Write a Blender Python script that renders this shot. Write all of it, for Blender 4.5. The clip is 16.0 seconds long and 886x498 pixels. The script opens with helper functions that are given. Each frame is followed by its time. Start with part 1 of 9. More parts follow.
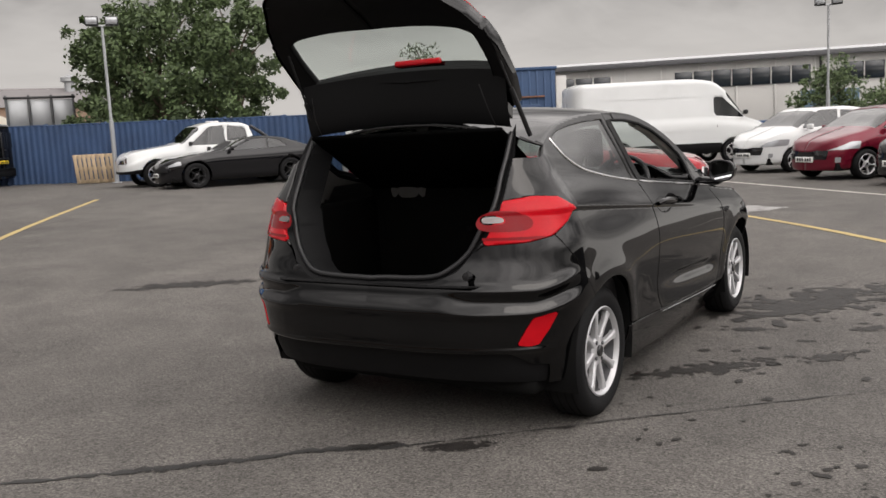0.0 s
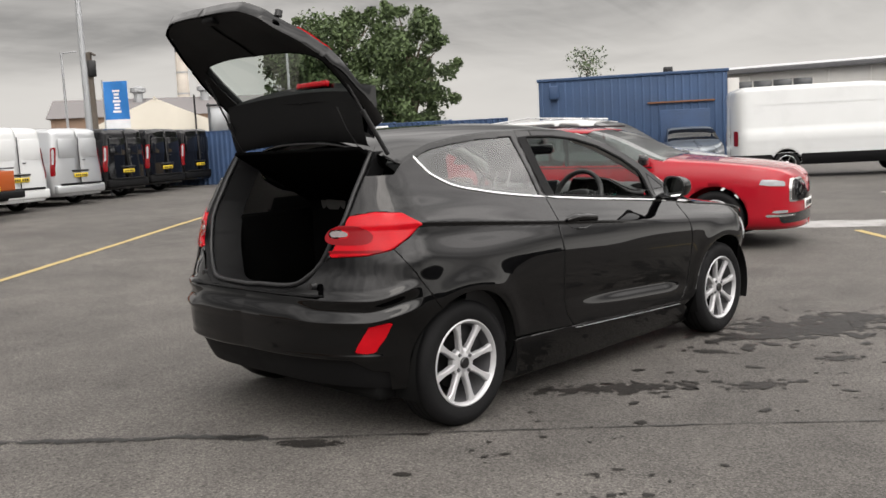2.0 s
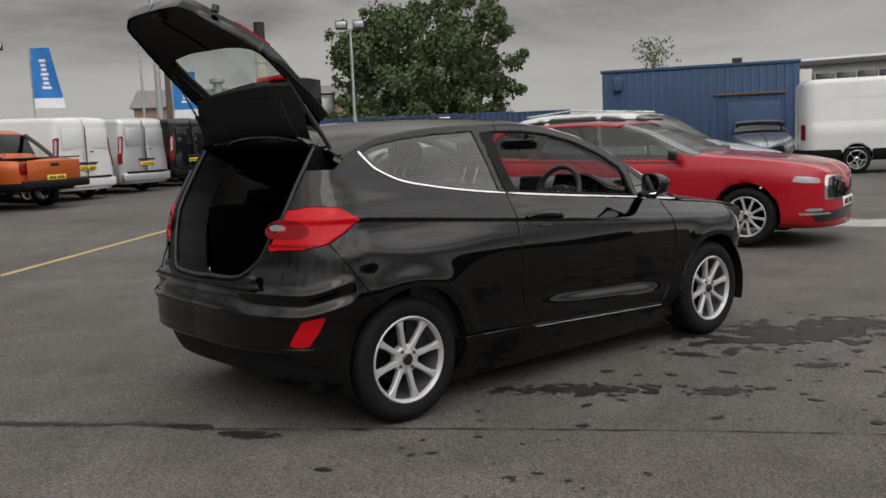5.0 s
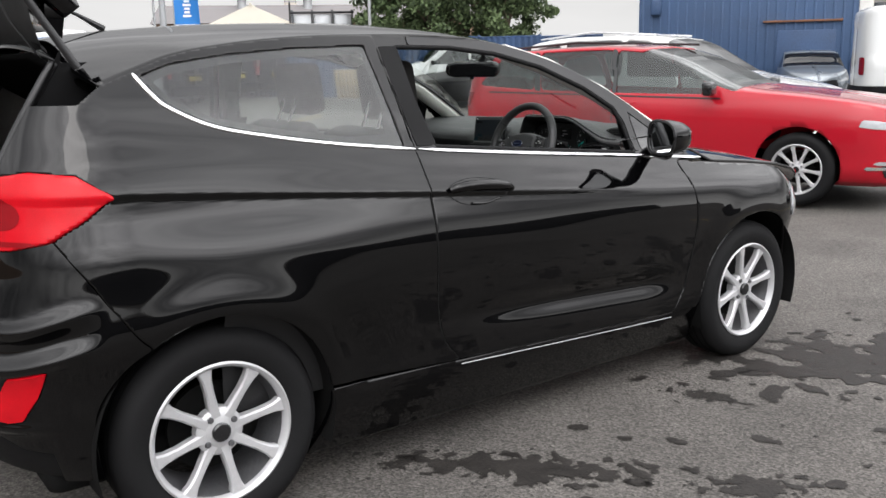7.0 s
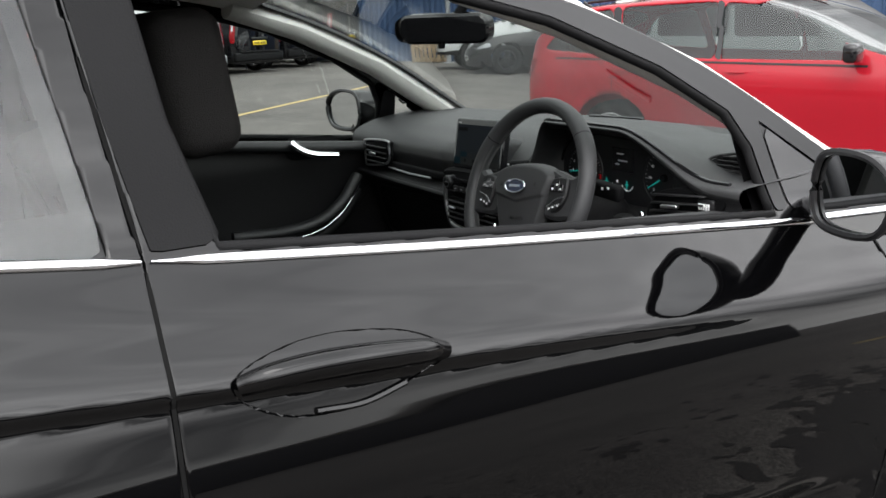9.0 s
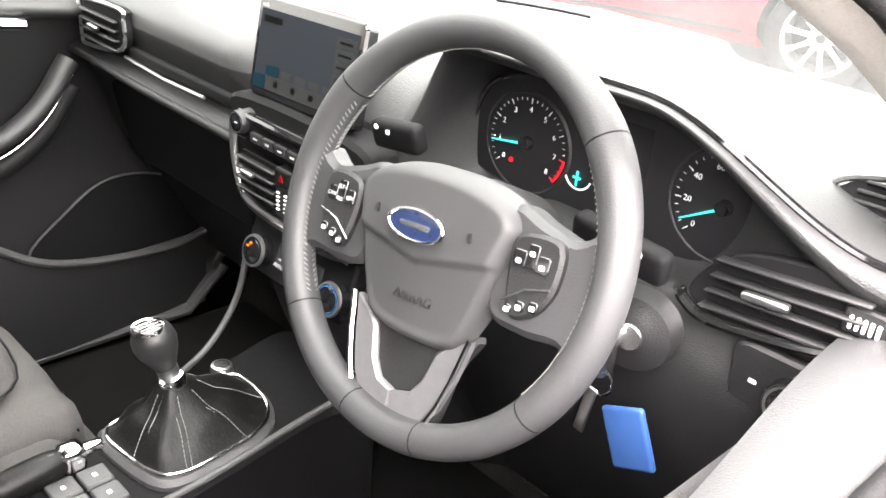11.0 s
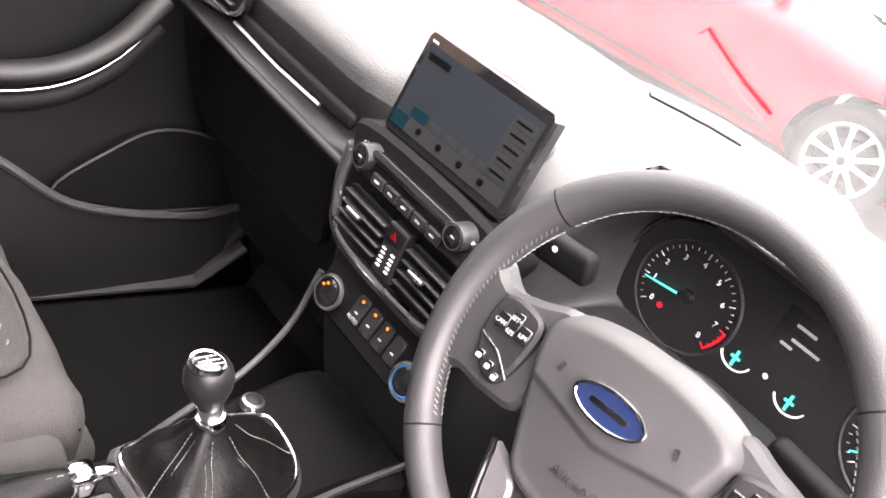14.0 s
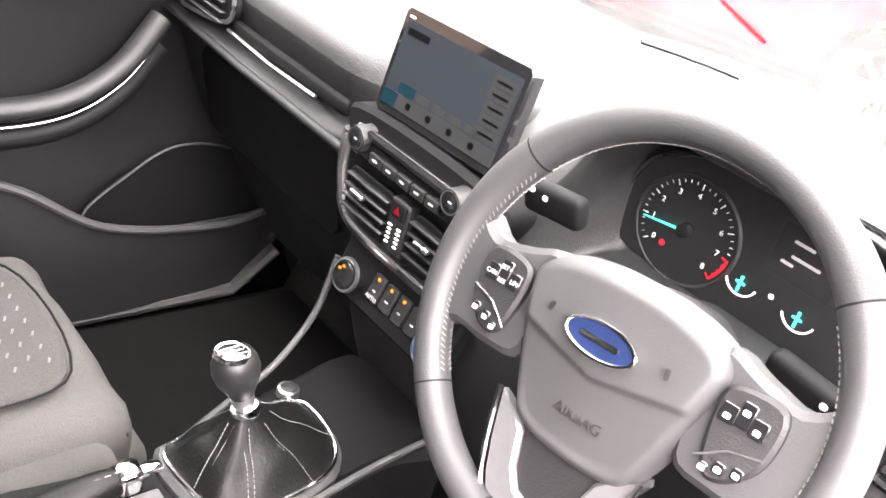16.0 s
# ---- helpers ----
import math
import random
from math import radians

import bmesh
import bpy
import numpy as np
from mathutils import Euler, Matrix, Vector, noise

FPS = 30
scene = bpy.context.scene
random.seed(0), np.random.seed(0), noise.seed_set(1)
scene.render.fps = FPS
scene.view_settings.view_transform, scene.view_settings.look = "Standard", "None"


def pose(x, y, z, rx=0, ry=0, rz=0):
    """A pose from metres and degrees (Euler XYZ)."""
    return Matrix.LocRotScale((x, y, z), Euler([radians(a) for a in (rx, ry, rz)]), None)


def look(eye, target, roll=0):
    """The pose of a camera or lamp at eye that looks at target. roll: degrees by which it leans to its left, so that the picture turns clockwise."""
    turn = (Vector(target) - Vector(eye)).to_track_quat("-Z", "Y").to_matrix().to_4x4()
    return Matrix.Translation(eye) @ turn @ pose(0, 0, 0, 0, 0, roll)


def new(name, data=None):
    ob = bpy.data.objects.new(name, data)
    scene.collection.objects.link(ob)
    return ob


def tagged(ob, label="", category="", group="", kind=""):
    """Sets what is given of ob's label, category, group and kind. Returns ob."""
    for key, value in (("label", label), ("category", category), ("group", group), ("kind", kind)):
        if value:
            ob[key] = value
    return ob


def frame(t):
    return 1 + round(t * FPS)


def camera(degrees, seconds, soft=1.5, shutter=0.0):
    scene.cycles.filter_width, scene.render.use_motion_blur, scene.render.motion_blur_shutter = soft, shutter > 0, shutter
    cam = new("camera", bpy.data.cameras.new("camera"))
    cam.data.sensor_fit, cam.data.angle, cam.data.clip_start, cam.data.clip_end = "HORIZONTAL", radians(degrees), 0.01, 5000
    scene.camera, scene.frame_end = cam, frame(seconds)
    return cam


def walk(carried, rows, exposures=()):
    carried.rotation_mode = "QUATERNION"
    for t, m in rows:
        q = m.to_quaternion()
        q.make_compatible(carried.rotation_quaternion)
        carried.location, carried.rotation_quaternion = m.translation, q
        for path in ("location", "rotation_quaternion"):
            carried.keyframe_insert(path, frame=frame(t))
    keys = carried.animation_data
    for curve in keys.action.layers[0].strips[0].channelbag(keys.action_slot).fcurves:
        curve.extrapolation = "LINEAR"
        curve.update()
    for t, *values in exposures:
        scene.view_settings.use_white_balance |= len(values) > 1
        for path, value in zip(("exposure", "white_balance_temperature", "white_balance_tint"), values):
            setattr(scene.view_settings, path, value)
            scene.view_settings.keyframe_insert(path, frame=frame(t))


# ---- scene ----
# The walk: behind an open-booted hatchback, round its side, along the door, in at the open window.
cam = camera(53.1, 16.0, soft=1.6)
PATH = [
    (0, (2.357, -3.82, 1.367), (1.304, -2.14, 1.104), -2.9),
    (0.5, (2.706, -3.565, 1.356), (1.581, -1.932, 1.097), -2.8),
    (1, (3.088, -3.346, 1.349), (1.851, -1.792, 1.118), -4.1),
    (1.5, (3.506, -3.199, 1.384), (2.155, -1.745, 1.144), -3.9),
    (2, (3.741, -2.996, 1.365), (2.324, -1.604, 1.13), -2.8),
    (2.5, (4.008, -2.857, 1.366), (2.53, -1.528, 1.146), -2.3),
    (3, (4.163, -2.765, 1.371), (2.646, -1.479, 1.155), -2.2),
    (3.5, (4.201, -2.728, 1.361), (2.664, -1.466, 1.148), -2.1),
    (4, (4.206, -2.7, 1.358), (2.662, -1.445, 1.149), -2.4),
    (4.5, (4.229, -2.68, 1.357), (2.689, -1.422, 1.142), -2.5),
    (4.7, (4.216, -2.631, 1.358), (2.68, -1.371, 1.133), -2.5),
    (6.8, (3.165, -1.071, 1.326), (1.604, 0.113, 0.92), -0.8),
    (7, (3.072, -0.916, 1.323), (1.51, 0.265, 0.915), -1.0),
    (7.5, (2.76, -0.463, 1.325), (1.171, 0.669, 0.884), -0.9),
    (8, (2.401, -0.092, 1.299), (0.781, 0.989, 0.845), -0.7),
    (8.5, (2.059, 0.242, 1.284), (0.413, 1.284, 0.829), -1.7),
    (9, (1.726, 0.54, 1.301), (0.063, 1.54, 0.816), -1.6),
    (9.5, (1.373, 0.777, 1.306), (-0.254, 1.808, 0.769), -2.3),
    (10, (1.103, 0.978, 1.288), (-0.438, 2.081, 0.648), -2.4),
    (10.2, (1.021, 1.038, 1.295), (-0.453, 2.184, 0.576), -1.6),
    (12.3, (0.676, 1.087, 1.301), (-0.309, 2.55, 0.357), 14.8),
    (12.5, (0.657, 1.081, 1.306), (-0.333, 2.543, 0.366), 16.1),
    (13, (0.601, 1.058, 1.318), (-0.399, 2.525, 0.396), 20.6),
    (13.5, (0.571, 1.037, 1.322), (-0.488, 2.481, 0.432), 23.7),
    (14, (0.556, 1.031, 1.316), (-0.569, 2.433, 0.438), 25.2),
    (14.5, (0.548, 1.026, 1.312), (-0.613, 2.392, 0.425), 25.9),
    (15, (0.544, 1.026, 1.307), (-0.633, 2.366, 0.401), 26.1),
    (15.5, (0.553, 1.031, 1.31), (-0.628, 2.355, 0.386), 23.5),
    (16, (0.615, 1.053, 1.32), (-0.574, 2.364, 0.39), 16.2),
]
EXPOSURES = [(0, -1.35, 6880, 12), (0.5, -0.53, 6850, 11), (1.0, -1.05, 6850, 11), (1.5, -1.05, 6850, 11), (2.0, -1.1, 6850, 10), (2.6, -1.92, 6780, 9), (4.7, -1.86, 6780, 9), (6.8, -0.87, 6500, 10), (9.2, -0.48, 6480, 9), (9.6, 0.1, 6500, 9), (10.0, 1.15, 6800, 16), (10.3, 1.85, 6900, 16), (12.3, 2.8, 7050, 18), (13.4, 2.55, 7100, 24), (14.6, 2.6, 7100, 28), (15.5, 3.2, 7050, 20), (16, 3.1, 7050, 22)]
walk(cam, [(t, look(eye, target, roll)) for t, eye, target, roll in PATH], EXPOSURES)

# Overcast sky: a Nishita base under streaky stratus, bright along the horizon.
world = bpy.data.worlds.new("overcast_sky")
scene.world = world
world.use_nodes = True
wt = world.node_tree
wt.nodes.clear()


def wn(kind, **props):
    n = wt.nodes.new(kind)
    for k, v in props.items():
        setattr(n, k, v)
    return n


sky = wn("ShaderNodeTexSky", sky_type="NISHITA", sun_disc=False, sun_elevation=radians(48), sun_rotation=radians(130), dust_density=4.0)
sky_dim = wn("ShaderNodeMix", data_type="RGBA", blend_type="MULTIPLY")
sky_dim.inputs[0].default_value = 1.0
sky_dim.inputs[7].default_value = (0.10, 0.10, 0.10, 1)
wt.links.new(sky.outputs[0], sky_dim.inputs[6])
co = wn("ShaderNodeTexCoord")
sep = wn("ShaderNodeSeparateXYZ")
wt.links.new(co.outputs["Generated"], sep.inputs[0])
zz = wn("ShaderNodeMath", operation="MAXIMUM")
zz.inputs[1].default_value = 0.0
wt.links.new(sep.outputs[2], zz.inputs[0])
den = wn("ShaderNodeMath", operation="ADD")
den.inputs[1].default_value = 0.16
wt.links.new(zz.outputs[0], den.inputs[0])
px = wn("ShaderNodeMath", operation="DIVIDE")
py = wn("ShaderNodeMath", operation="DIVIDE")
wt.links.new(sep.outputs[0], px.inputs[0]), wt.links.new(den.outputs[0], px.inputs[1])
wt.links.new(sep.outputs[1], py.inputs[0]), wt.links.new(den.outputs[0], py.inputs[1])
pl = wn("ShaderNodeCombineXYZ")
wt.links.new(px.outputs[0], pl.inputs[0]), wt.links.new(py.outputs[0], pl.inputs[1])
cloud = wn("ShaderNodeTexNoise")
cloud.inputs["Scale"].default_value, cloud.inputs["Detail"].default_value, cloud.inputs["Roughness"].default_value = 0.80, 6.0, 0.55
cloud.inputs["Distortion"].default_value = 0.5
wt.links.new(pl.outputs[0], cloud.inputs["Vector"])
tone = wn("ShaderNodeValToRGB")
tone.color_ramp.elements[0].position, tone.color_ramp.elements[0].color = 0.39, (0.36, 0.36, 0.37, 1)
tone.color_ramp.elements[1].position, tone.color_ramp.elements[1].color = 0.61, (0.95, 0.944, 0.95, 1)
streak_at = wn("ShaderNodeVectorMath", operation="MULTIPLY")
streak_at.inputs[1].default_value = (3.4, 0.9, 1.0)
wt.links.new(pl.outputs[0], streak_at.inputs[0])
streak = wn("ShaderNodeTexNoise")
streak.inputs["Scale"].default_value, streak.inputs["Detail"].default_value, streak.inputs["Roughness"].default_value, streak.inputs["Distortion"].default_value = 1.1, 7.0, 0.6, 0.7
wt.links.new(streak_at.outputs[0], streak.inputs["Vector"])
blend = wn("ShaderNodeMix", data_type="FLOAT")
blend.inputs[0].default_value = 0.45
wt.links.new(cloud.outputs[0], blend.inputs[2]), wt.links.new(streak.outputs[0], blend.inputs[3])
wt.links.new(blend.outputs[0], tone.inputs[0])
low = wn("ShaderNodeMapRange", interpolation_type="SMOOTHSTEP")
low.inputs[1].default_value, low.inputs[2].default_value, low.inputs[3].default_value, low.inputs[4].default_value = 0.04, 0.215, 0.95, 0.0
ragged = wn("ShaderNodeMath", operation="MULTIPLY_ADD")
ragged.inputs[1].default_value = -0.16
wt.links.new(cloud.outputs[0], ragged.inputs[0])
lift = wn("ShaderNodeMath", operation="ADD")
lift.inputs[1].default_value = 0.08
wt.links.new(sep.outputs[2], lift.inputs[0]), wt.links.new(lift.outputs[0], ragged.inputs[2])
wt.links.new(ragged.outputs[0], low.inputs[0])
horizon = wn("ShaderNodeMix", data_type="RGBA")
horizon.inputs[7].default_value = (1.62, 1.61, 1.60, 1)
wt.links.new(low.outputs[0], horizon.inputs[0]), wt.links.new(tone.outputs[0], horizon.inputs[6])
high = wn("ShaderNodeMapRange", interpolation_type="SMOOTHSTEP")
high.inputs[1].default_value, high.inputs[2].default_value, high.inputs[3].default_value, high.inputs[4].default_value = 0.17, 0.50, 0.0, 1.0
wt.links.new(sep.outputs[2], high.inputs[0])
zenith = wn("ShaderNodeMix", data_type="RGBA")
glare = wn("ShaderNodeMapRange", interpolation_type="SMOOTHSTEP")
glare.inputs[1].default_value, glare.inputs[2].default_value, glare.inputs[3].default_value, glare.inputs[4].default_value = -0.05, 0.75, 1.0, 2.6
wt.links.new(sep.outputs[0], glare.inputs[0])
rim_light = wn("ShaderNodeMix", data_type="RGBA", blend_type="MULTIPLY")
rim_light.inputs[0].default_value = 1.0
wt.links.new(horizon.outputs[2], rim_light.inputs[6]), wt.links.new(glare.outputs[0], rim_light.inputs[7])
bright = wn("ShaderNodeMix", data_type="RGBA", blend_type="MULTIPLY")
bright.inputs[0].default_value = 1.0
bright.inputs[7].default_value = (6.3, 6.3, 6.34, 1)
veiled = wn("ShaderNodeMapRange")  # the hidden sun thins the cloud on its side
veiled.inputs[1].default_value, veiled.inputs[2].default_value, veiled.inputs[3].default_value, veiled.inputs[4].default_value = -0.8, 0.8, 0.42, 2.2
wt.links.new(sep.outputs[0], veiled.inputs[0])
sided = wn("ShaderNodeMix", data_type="RGBA", blend_type="MULTIPLY")
sided.inputs[0].default_value = 1.0
wt.links.new(tone.outputs[0], bright.inputs[6]), wt.links.new(bright.outputs[2], sided.inputs[6]), wt.links.new(veiled.outputs[0], sided.inputs[7])
wt.links.new(sided.outputs[2], zenith.inputs[7])
wt.links.new(high.outputs[0], zenith.inputs[0]), wt.links.new(rim_light.outputs[2], zenith.inputs[6])
veil = wn("ShaderNodeMix", data_type="RGBA")
veil.inputs[0].default_value = 0.93
wt.links.new(sky_dim.outputs[2], veil.inputs[6]), wt.links.new(zenith.outputs[2], veil.inputs[7])
bg = wn("ShaderNodeBackground")
bg.inputs[1].default_value = 1.0
wt.links.new(veil.outputs[2], bg.inputs[0])
wo = wn("ShaderNodeOutputWorld")
wt.links.new(bg.outputs[0], wo.inputs[0])

sun = new("sun", bpy.data.lights.new("sun", "SUN"))
sun.data.energy, sun.data.angle, sun.data.color = 0.95, radians(25), (1.0, 0.97, 0.93)
sun.matrix_world = look((0, 0, 30), (-12, 10, 0))

# ---- materials ----
def mat(name, color, rough=0.5, metal=0.0, vary=0.12, scale=6.0, fine=90.0, bump=0.02, coat=0.0, spec=0.4, each=0.0, rvar=0.08):
    """A principled surface whose colour and gloss vary at two sizes, with a fine relief."""
    m = bpy.data.materials.new(name)
    m.use_nodes = True
    t = m.node_tree
    b = t.nodes["Principled BSDF"]
    b.inputs["Metallic"].default_value = metal
    b.inputs["Coat Weight"].default_value = coat
    b.inputs["Coat Roughness"].default_value = 0.03
    b.inputs["Coat IOR"].default_value = 1.48
    b.inputs["Specular IOR Level"].default_value = spec
    pos = t.nodes.new("ShaderNodeTexCoord")
    big = t.nodes.new("ShaderNodeTexNoise")
    big.inputs["Scale"].default_value, big.inputs["Detail"].default_value = scale, 5.0
    small = t.nodes.new("ShaderNodeTexNoise")
    small.inputs["Scale"].default_value, small.inputs["Detail"].default_value = fine, 3.0
    for n in (big, small):
        t.links.new(pos.outputs["Object"], n.inputs["Vector"])
    add = t.nodes.new("ShaderNodeMath")
    add.operation = "ADD"
    t.links.new(big.outputs[0], add.inputs[0]), t.links.new(small.outputs[0], add.inputs[1])
    rng = t.nodes.new("ShaderNodeMapRange")
    rng.inputs[1].default_value, rng.inputs[2].default_value = 0.6, 1.4
    rng.inputs[3].default_value, rng.inputs[4].default_value = 1 - vary, 1 + vary
    t.links.new(add.outputs[0], rng.inputs[0])
    src = rng.outputs[0]
    if each:
        info = t.nodes.new("ShaderNodeObjectInfo")
        er = t.nodes.new("ShaderNodeMapRange")
        er.inputs[3].default_value, er.inputs[4].default_value = 1 - each, 1 + each
        t.links.new(info.outputs["Random"], er.inputs[0])
        mul = t.nodes.new("ShaderNodeMath")
        mul.operation = "MULTIPLY"
        t.links.new(src, mul.inputs[0]), t.links.new(er.outputs[0], mul.inputs[1])
        src = mul.outputs[0]
    mix = t.nodes.new("ShaderNodeMix")
    mix.data_type, mix.blend_type = "RGBA", "MULTIPLY"
    mix.inputs[0].default_value = 1.0
    mix.inputs[6].default_value = (*color, 1)
    t.links.new(src, mix.inputs[7])
    t.links.new(mix.outputs[2], b.inputs["Base Color"])
    rr = t.nodes.new("ShaderNodeMapRange")
    rr.inputs[1].default_value, rr.inputs[2].default_value = 0.3, 0.7
    rr.inputs[3].default_value, rr.inputs[4].default_value = max(0.0, rough - rvar * rough), min(1.0, rough + rvar * rough)
    t.links.new(big.outputs[0], rr.inputs[0]), t.links.new(rr.outputs[0], b.inputs["Roughness"])
    if bump:
        bp = t.nodes.new("ShaderNodeBump")
        bp.inputs["Strength"].default_value, bp.inputs["Distance"].default_value = bump * 10 if bump < 0.1 else 1.0, 0.002
        t.links.new(small.outputs[0], bp.inputs["Height"]), t.links.new(bp.outputs[0], b.inputs["Normal"])
    return m


def glass(name, tint, gloss=0.02):
    """Thin sheet glass: tinted see-through with a fresnel gloss."""
    m = bpy.data.materials.new(name)
    m.use_nodes = True
    t = m.node_tree
    t.nodes.clear()
    tr = t.nodes.new("ShaderNodeBsdfTransparent")
    tr.inputs[0].default_value = (*tint, 1)
    gl = t.nodes.new("ShaderNodeBsdfGlossy")
    gl.inputs["Roughness"].default_value = gloss
    lw = t.nodes.new("ShaderNodeLayerWeight")
    lw.inputs[0].default_value = 0.5
    pw = t.nodes.new("ShaderNodeMath")
    pw.operation = "POWER"
    pw.inputs[1].default_value = 3.2
    fr = t.nodes.new("ShaderNodeMath")
    fr.operation = "MULTIPLY_ADD"
    fr.inputs[1].default_value, fr.inputs[2].default_value = 0.92, 0.07
    t.links.new(lw.outputs["Facing"], pw.inputs[0]), t.links.new(pw.outputs[0], fr.inputs[0])
    mx = t.nodes.new("ShaderNodeMixShader")
    out = t.nodes.new("ShaderNodeOutputMaterial")
    t.links.new(fr.outputs[0], mx.inputs[0]), t.links.new(tr.outputs[0], mx.inputs[1]), t.links.new(gl.outputs[0], mx.inputs[2])
    t.links.new(mx.outputs[0], out.inputs[0])
    return m


def glow(name, color, strength):
    m = bpy.data.materials.new(name)
    m.use_nodes = True
    b = m.node_tree.nodes["Principled BSDF"]
    b.inputs["Base Color"].default_value = (*[c * 0.03 for c in color], 1)
    b.inputs["Emission Color"].default_value = (*color, 1)
    b.inputs["Emission Strength"].default_value = strength
    b.inputs["Roughness"].default_value = 0.6
    b.inputs["Specular IOR Level"].default_value = 0.05
    return m


def paint(name, color, rough=0.25, metal=0.0, vary=0.05):
    m = mat(name, color, rough, metal, vary, 1.3, 700.0, 0.0, coat=1.0, rvar=0.15, spec=0.15)
    m.node_tree.nodes["Principled BSDF"].inputs["Coat IOR"].default_value = 1.36
    return m


BLACK_PAINT = mat("black_car_paint", (0.0012, 0.0012, 0.0014), 0.5, 0.0, 0.25, 1.5, 900.0, 0.0, coat=1.0, spec=0.0)
RED_PAINT = paint("red_car_paint", (0.34, 0.006, 0.016), 0.35)
MAROON = paint("maroon_car_paint", (0.13, 0.006, 0.018), 0.3, 0.3)
WHITE_PAINT = paint("white_car_paint", (0.60, 0.61, 0.61), 0.3)
SILVER = paint("silver_car_paint", (0.50, 0.51, 0.52), 0.33, 0.6)
GREY_PAINT = paint("grey_car_paint", (0.16, 0.18, 0.20), 0.3, 0.5)
ORANGE = paint("orange_car_paint", (0.46, 0.10, 0.022), 0.3, 0.3)
DARK_PAINT = mat("far_black_paint", (0.005, 0.005, 0.006), 0.5, 0.0, 0.1, 1.3, 700.0, 0.0, coat=1.0, spec=0.0)
PLASTIC = mat("black_plastic", (0.008, 0.008, 0.0085), 0.6, bump=0.03, fine=400.0, spec=0.12)
TRIM = mat("black_trim", (0.012, 0.012, 0.013), 0.35, bump=0.0)
GLOSS_BLACK = mat("gloss_black", (0.008, 0.008, 0.009), 0.08, bump=0.0, coat=0.6)
VOID = mat("underbody_black", (0.006, 0.006, 0.006), 0.9, bump=0.0, spec=0.1)
CHROME = mat("chrome", (0.82, 0.82, 0.83), 0.12, 1.0, 0.03, bump=0.0)
SATIN = mat("satin_silver", (0.62, 0.62, 0.63), 0.28, 1.0, 0.04, bump=0.0)
ALLOY = mat("alloy_wheel", (0.47, 0.47, 0.48), 0.34, 0.35, 0.06, bump=0.0)
BARREL = mat("dull_inner_rim", (0.10, 0.10, 0.105), 0.5, 0.5, 0.2, bump=0.0)
BLACK_PAINT.node_tree.nodes["Principled BSDF"].inputs["Coat IOR"].default_value = 1.43
LAMP_GREY = mat("smoked_lamp_window", (0.20, 0.17, 0.17), 0.15, 0.2, 0.2, 20, 200, 0.0, coat=1.0)
TYRE = mat("tyre_rubber", (0.0075, 0.0075, 0.008), 0.7, bump=0.05, fine=300.0, vary=0.25, spec=0.15)
RED_LENS = mat("red_lamp_lens", (0.44, 0.004, 0.010), 0.12, 0.0, 0.12, 20, 300, 0.0, coat=0.25, spec=0.1)
RED_DEEP = mat("deep_red_lamp", (0.19, 0.003, 0.006), 0.15, 0.0, 0.08, 20, 300, 0.0, coat=0.2, spec=0.1)
CLEAR_LENS = mat("clear_lamp_lens", (0.34, 0.35, 0.365), 0.12, 0.3, 0.2, 20, 200, 0.0, coat=1.0)
PLATE_Y = mat("yellow_plate", (0.70, 0.50, 0.03), 0.4, bump=0.0)
PLATE_W = mat("white_plate", (0.75, 0.75, 0.73), 0.4, bump=0.0)
INK = mat("black_print", (0.012, 0.012, 0.012), 0.5, bump=0.0)
GLASS = glass("clear_glass", (0.80, 0.86, 0.83))
TINT = glass("tinted_glass", (0.50, 0.53, 0.52))
DARKGLASS = glass("dark_glass", (0.10, 0.11, 0.12))
SEMIGLASS = glass("grey_green_glass", (0.30, 0.34, 0.33))
MIRROR = mat("mirror_glass", (0.85, 0.86, 0.87), 0.02, 1.0, 0.0, bump=0.0)


# ---- mesh helpers ----
def sm(a, b, x):
    t = np.clip((np.asarray(x, float) - a) / (b - a), 0, 1)
    return t * t * (3 - 2 * t)


def curve(xs, ys, x):
    """A smooth curve through knots."""
    xs, ys = np.asarray(xs, float), np.asarray(ys, float)
    x = np.clip(np.asarray(x, float), xs[0], xs[-1])
    h = np.diff(xs)
    d = np.diff(ys) / h
    m = np.empty(len(xs))
    m[0], m[-1] = d[0], d[-1]
    m[1:-1] = (d[:-1] * h[1:] + d[1:] * h[:-1]) / (h[:-1] + h[1:])
    i = np.clip(np.searchsorted(xs, x, side="right") - 1, 0, len(xs) - 2)
    t = (x - xs[i]) / h[i]
    a, b = ys[i], ys[i + 1]
    return (2 * t**3 - 3 * t**2 + 1) * a + (t**3 - 2 * t**2 + t) * h[i] * m[i] + (-2 * t**3 + 3 * t**2) * b + (t**3 - t**2) * h[i] * m[i + 1]


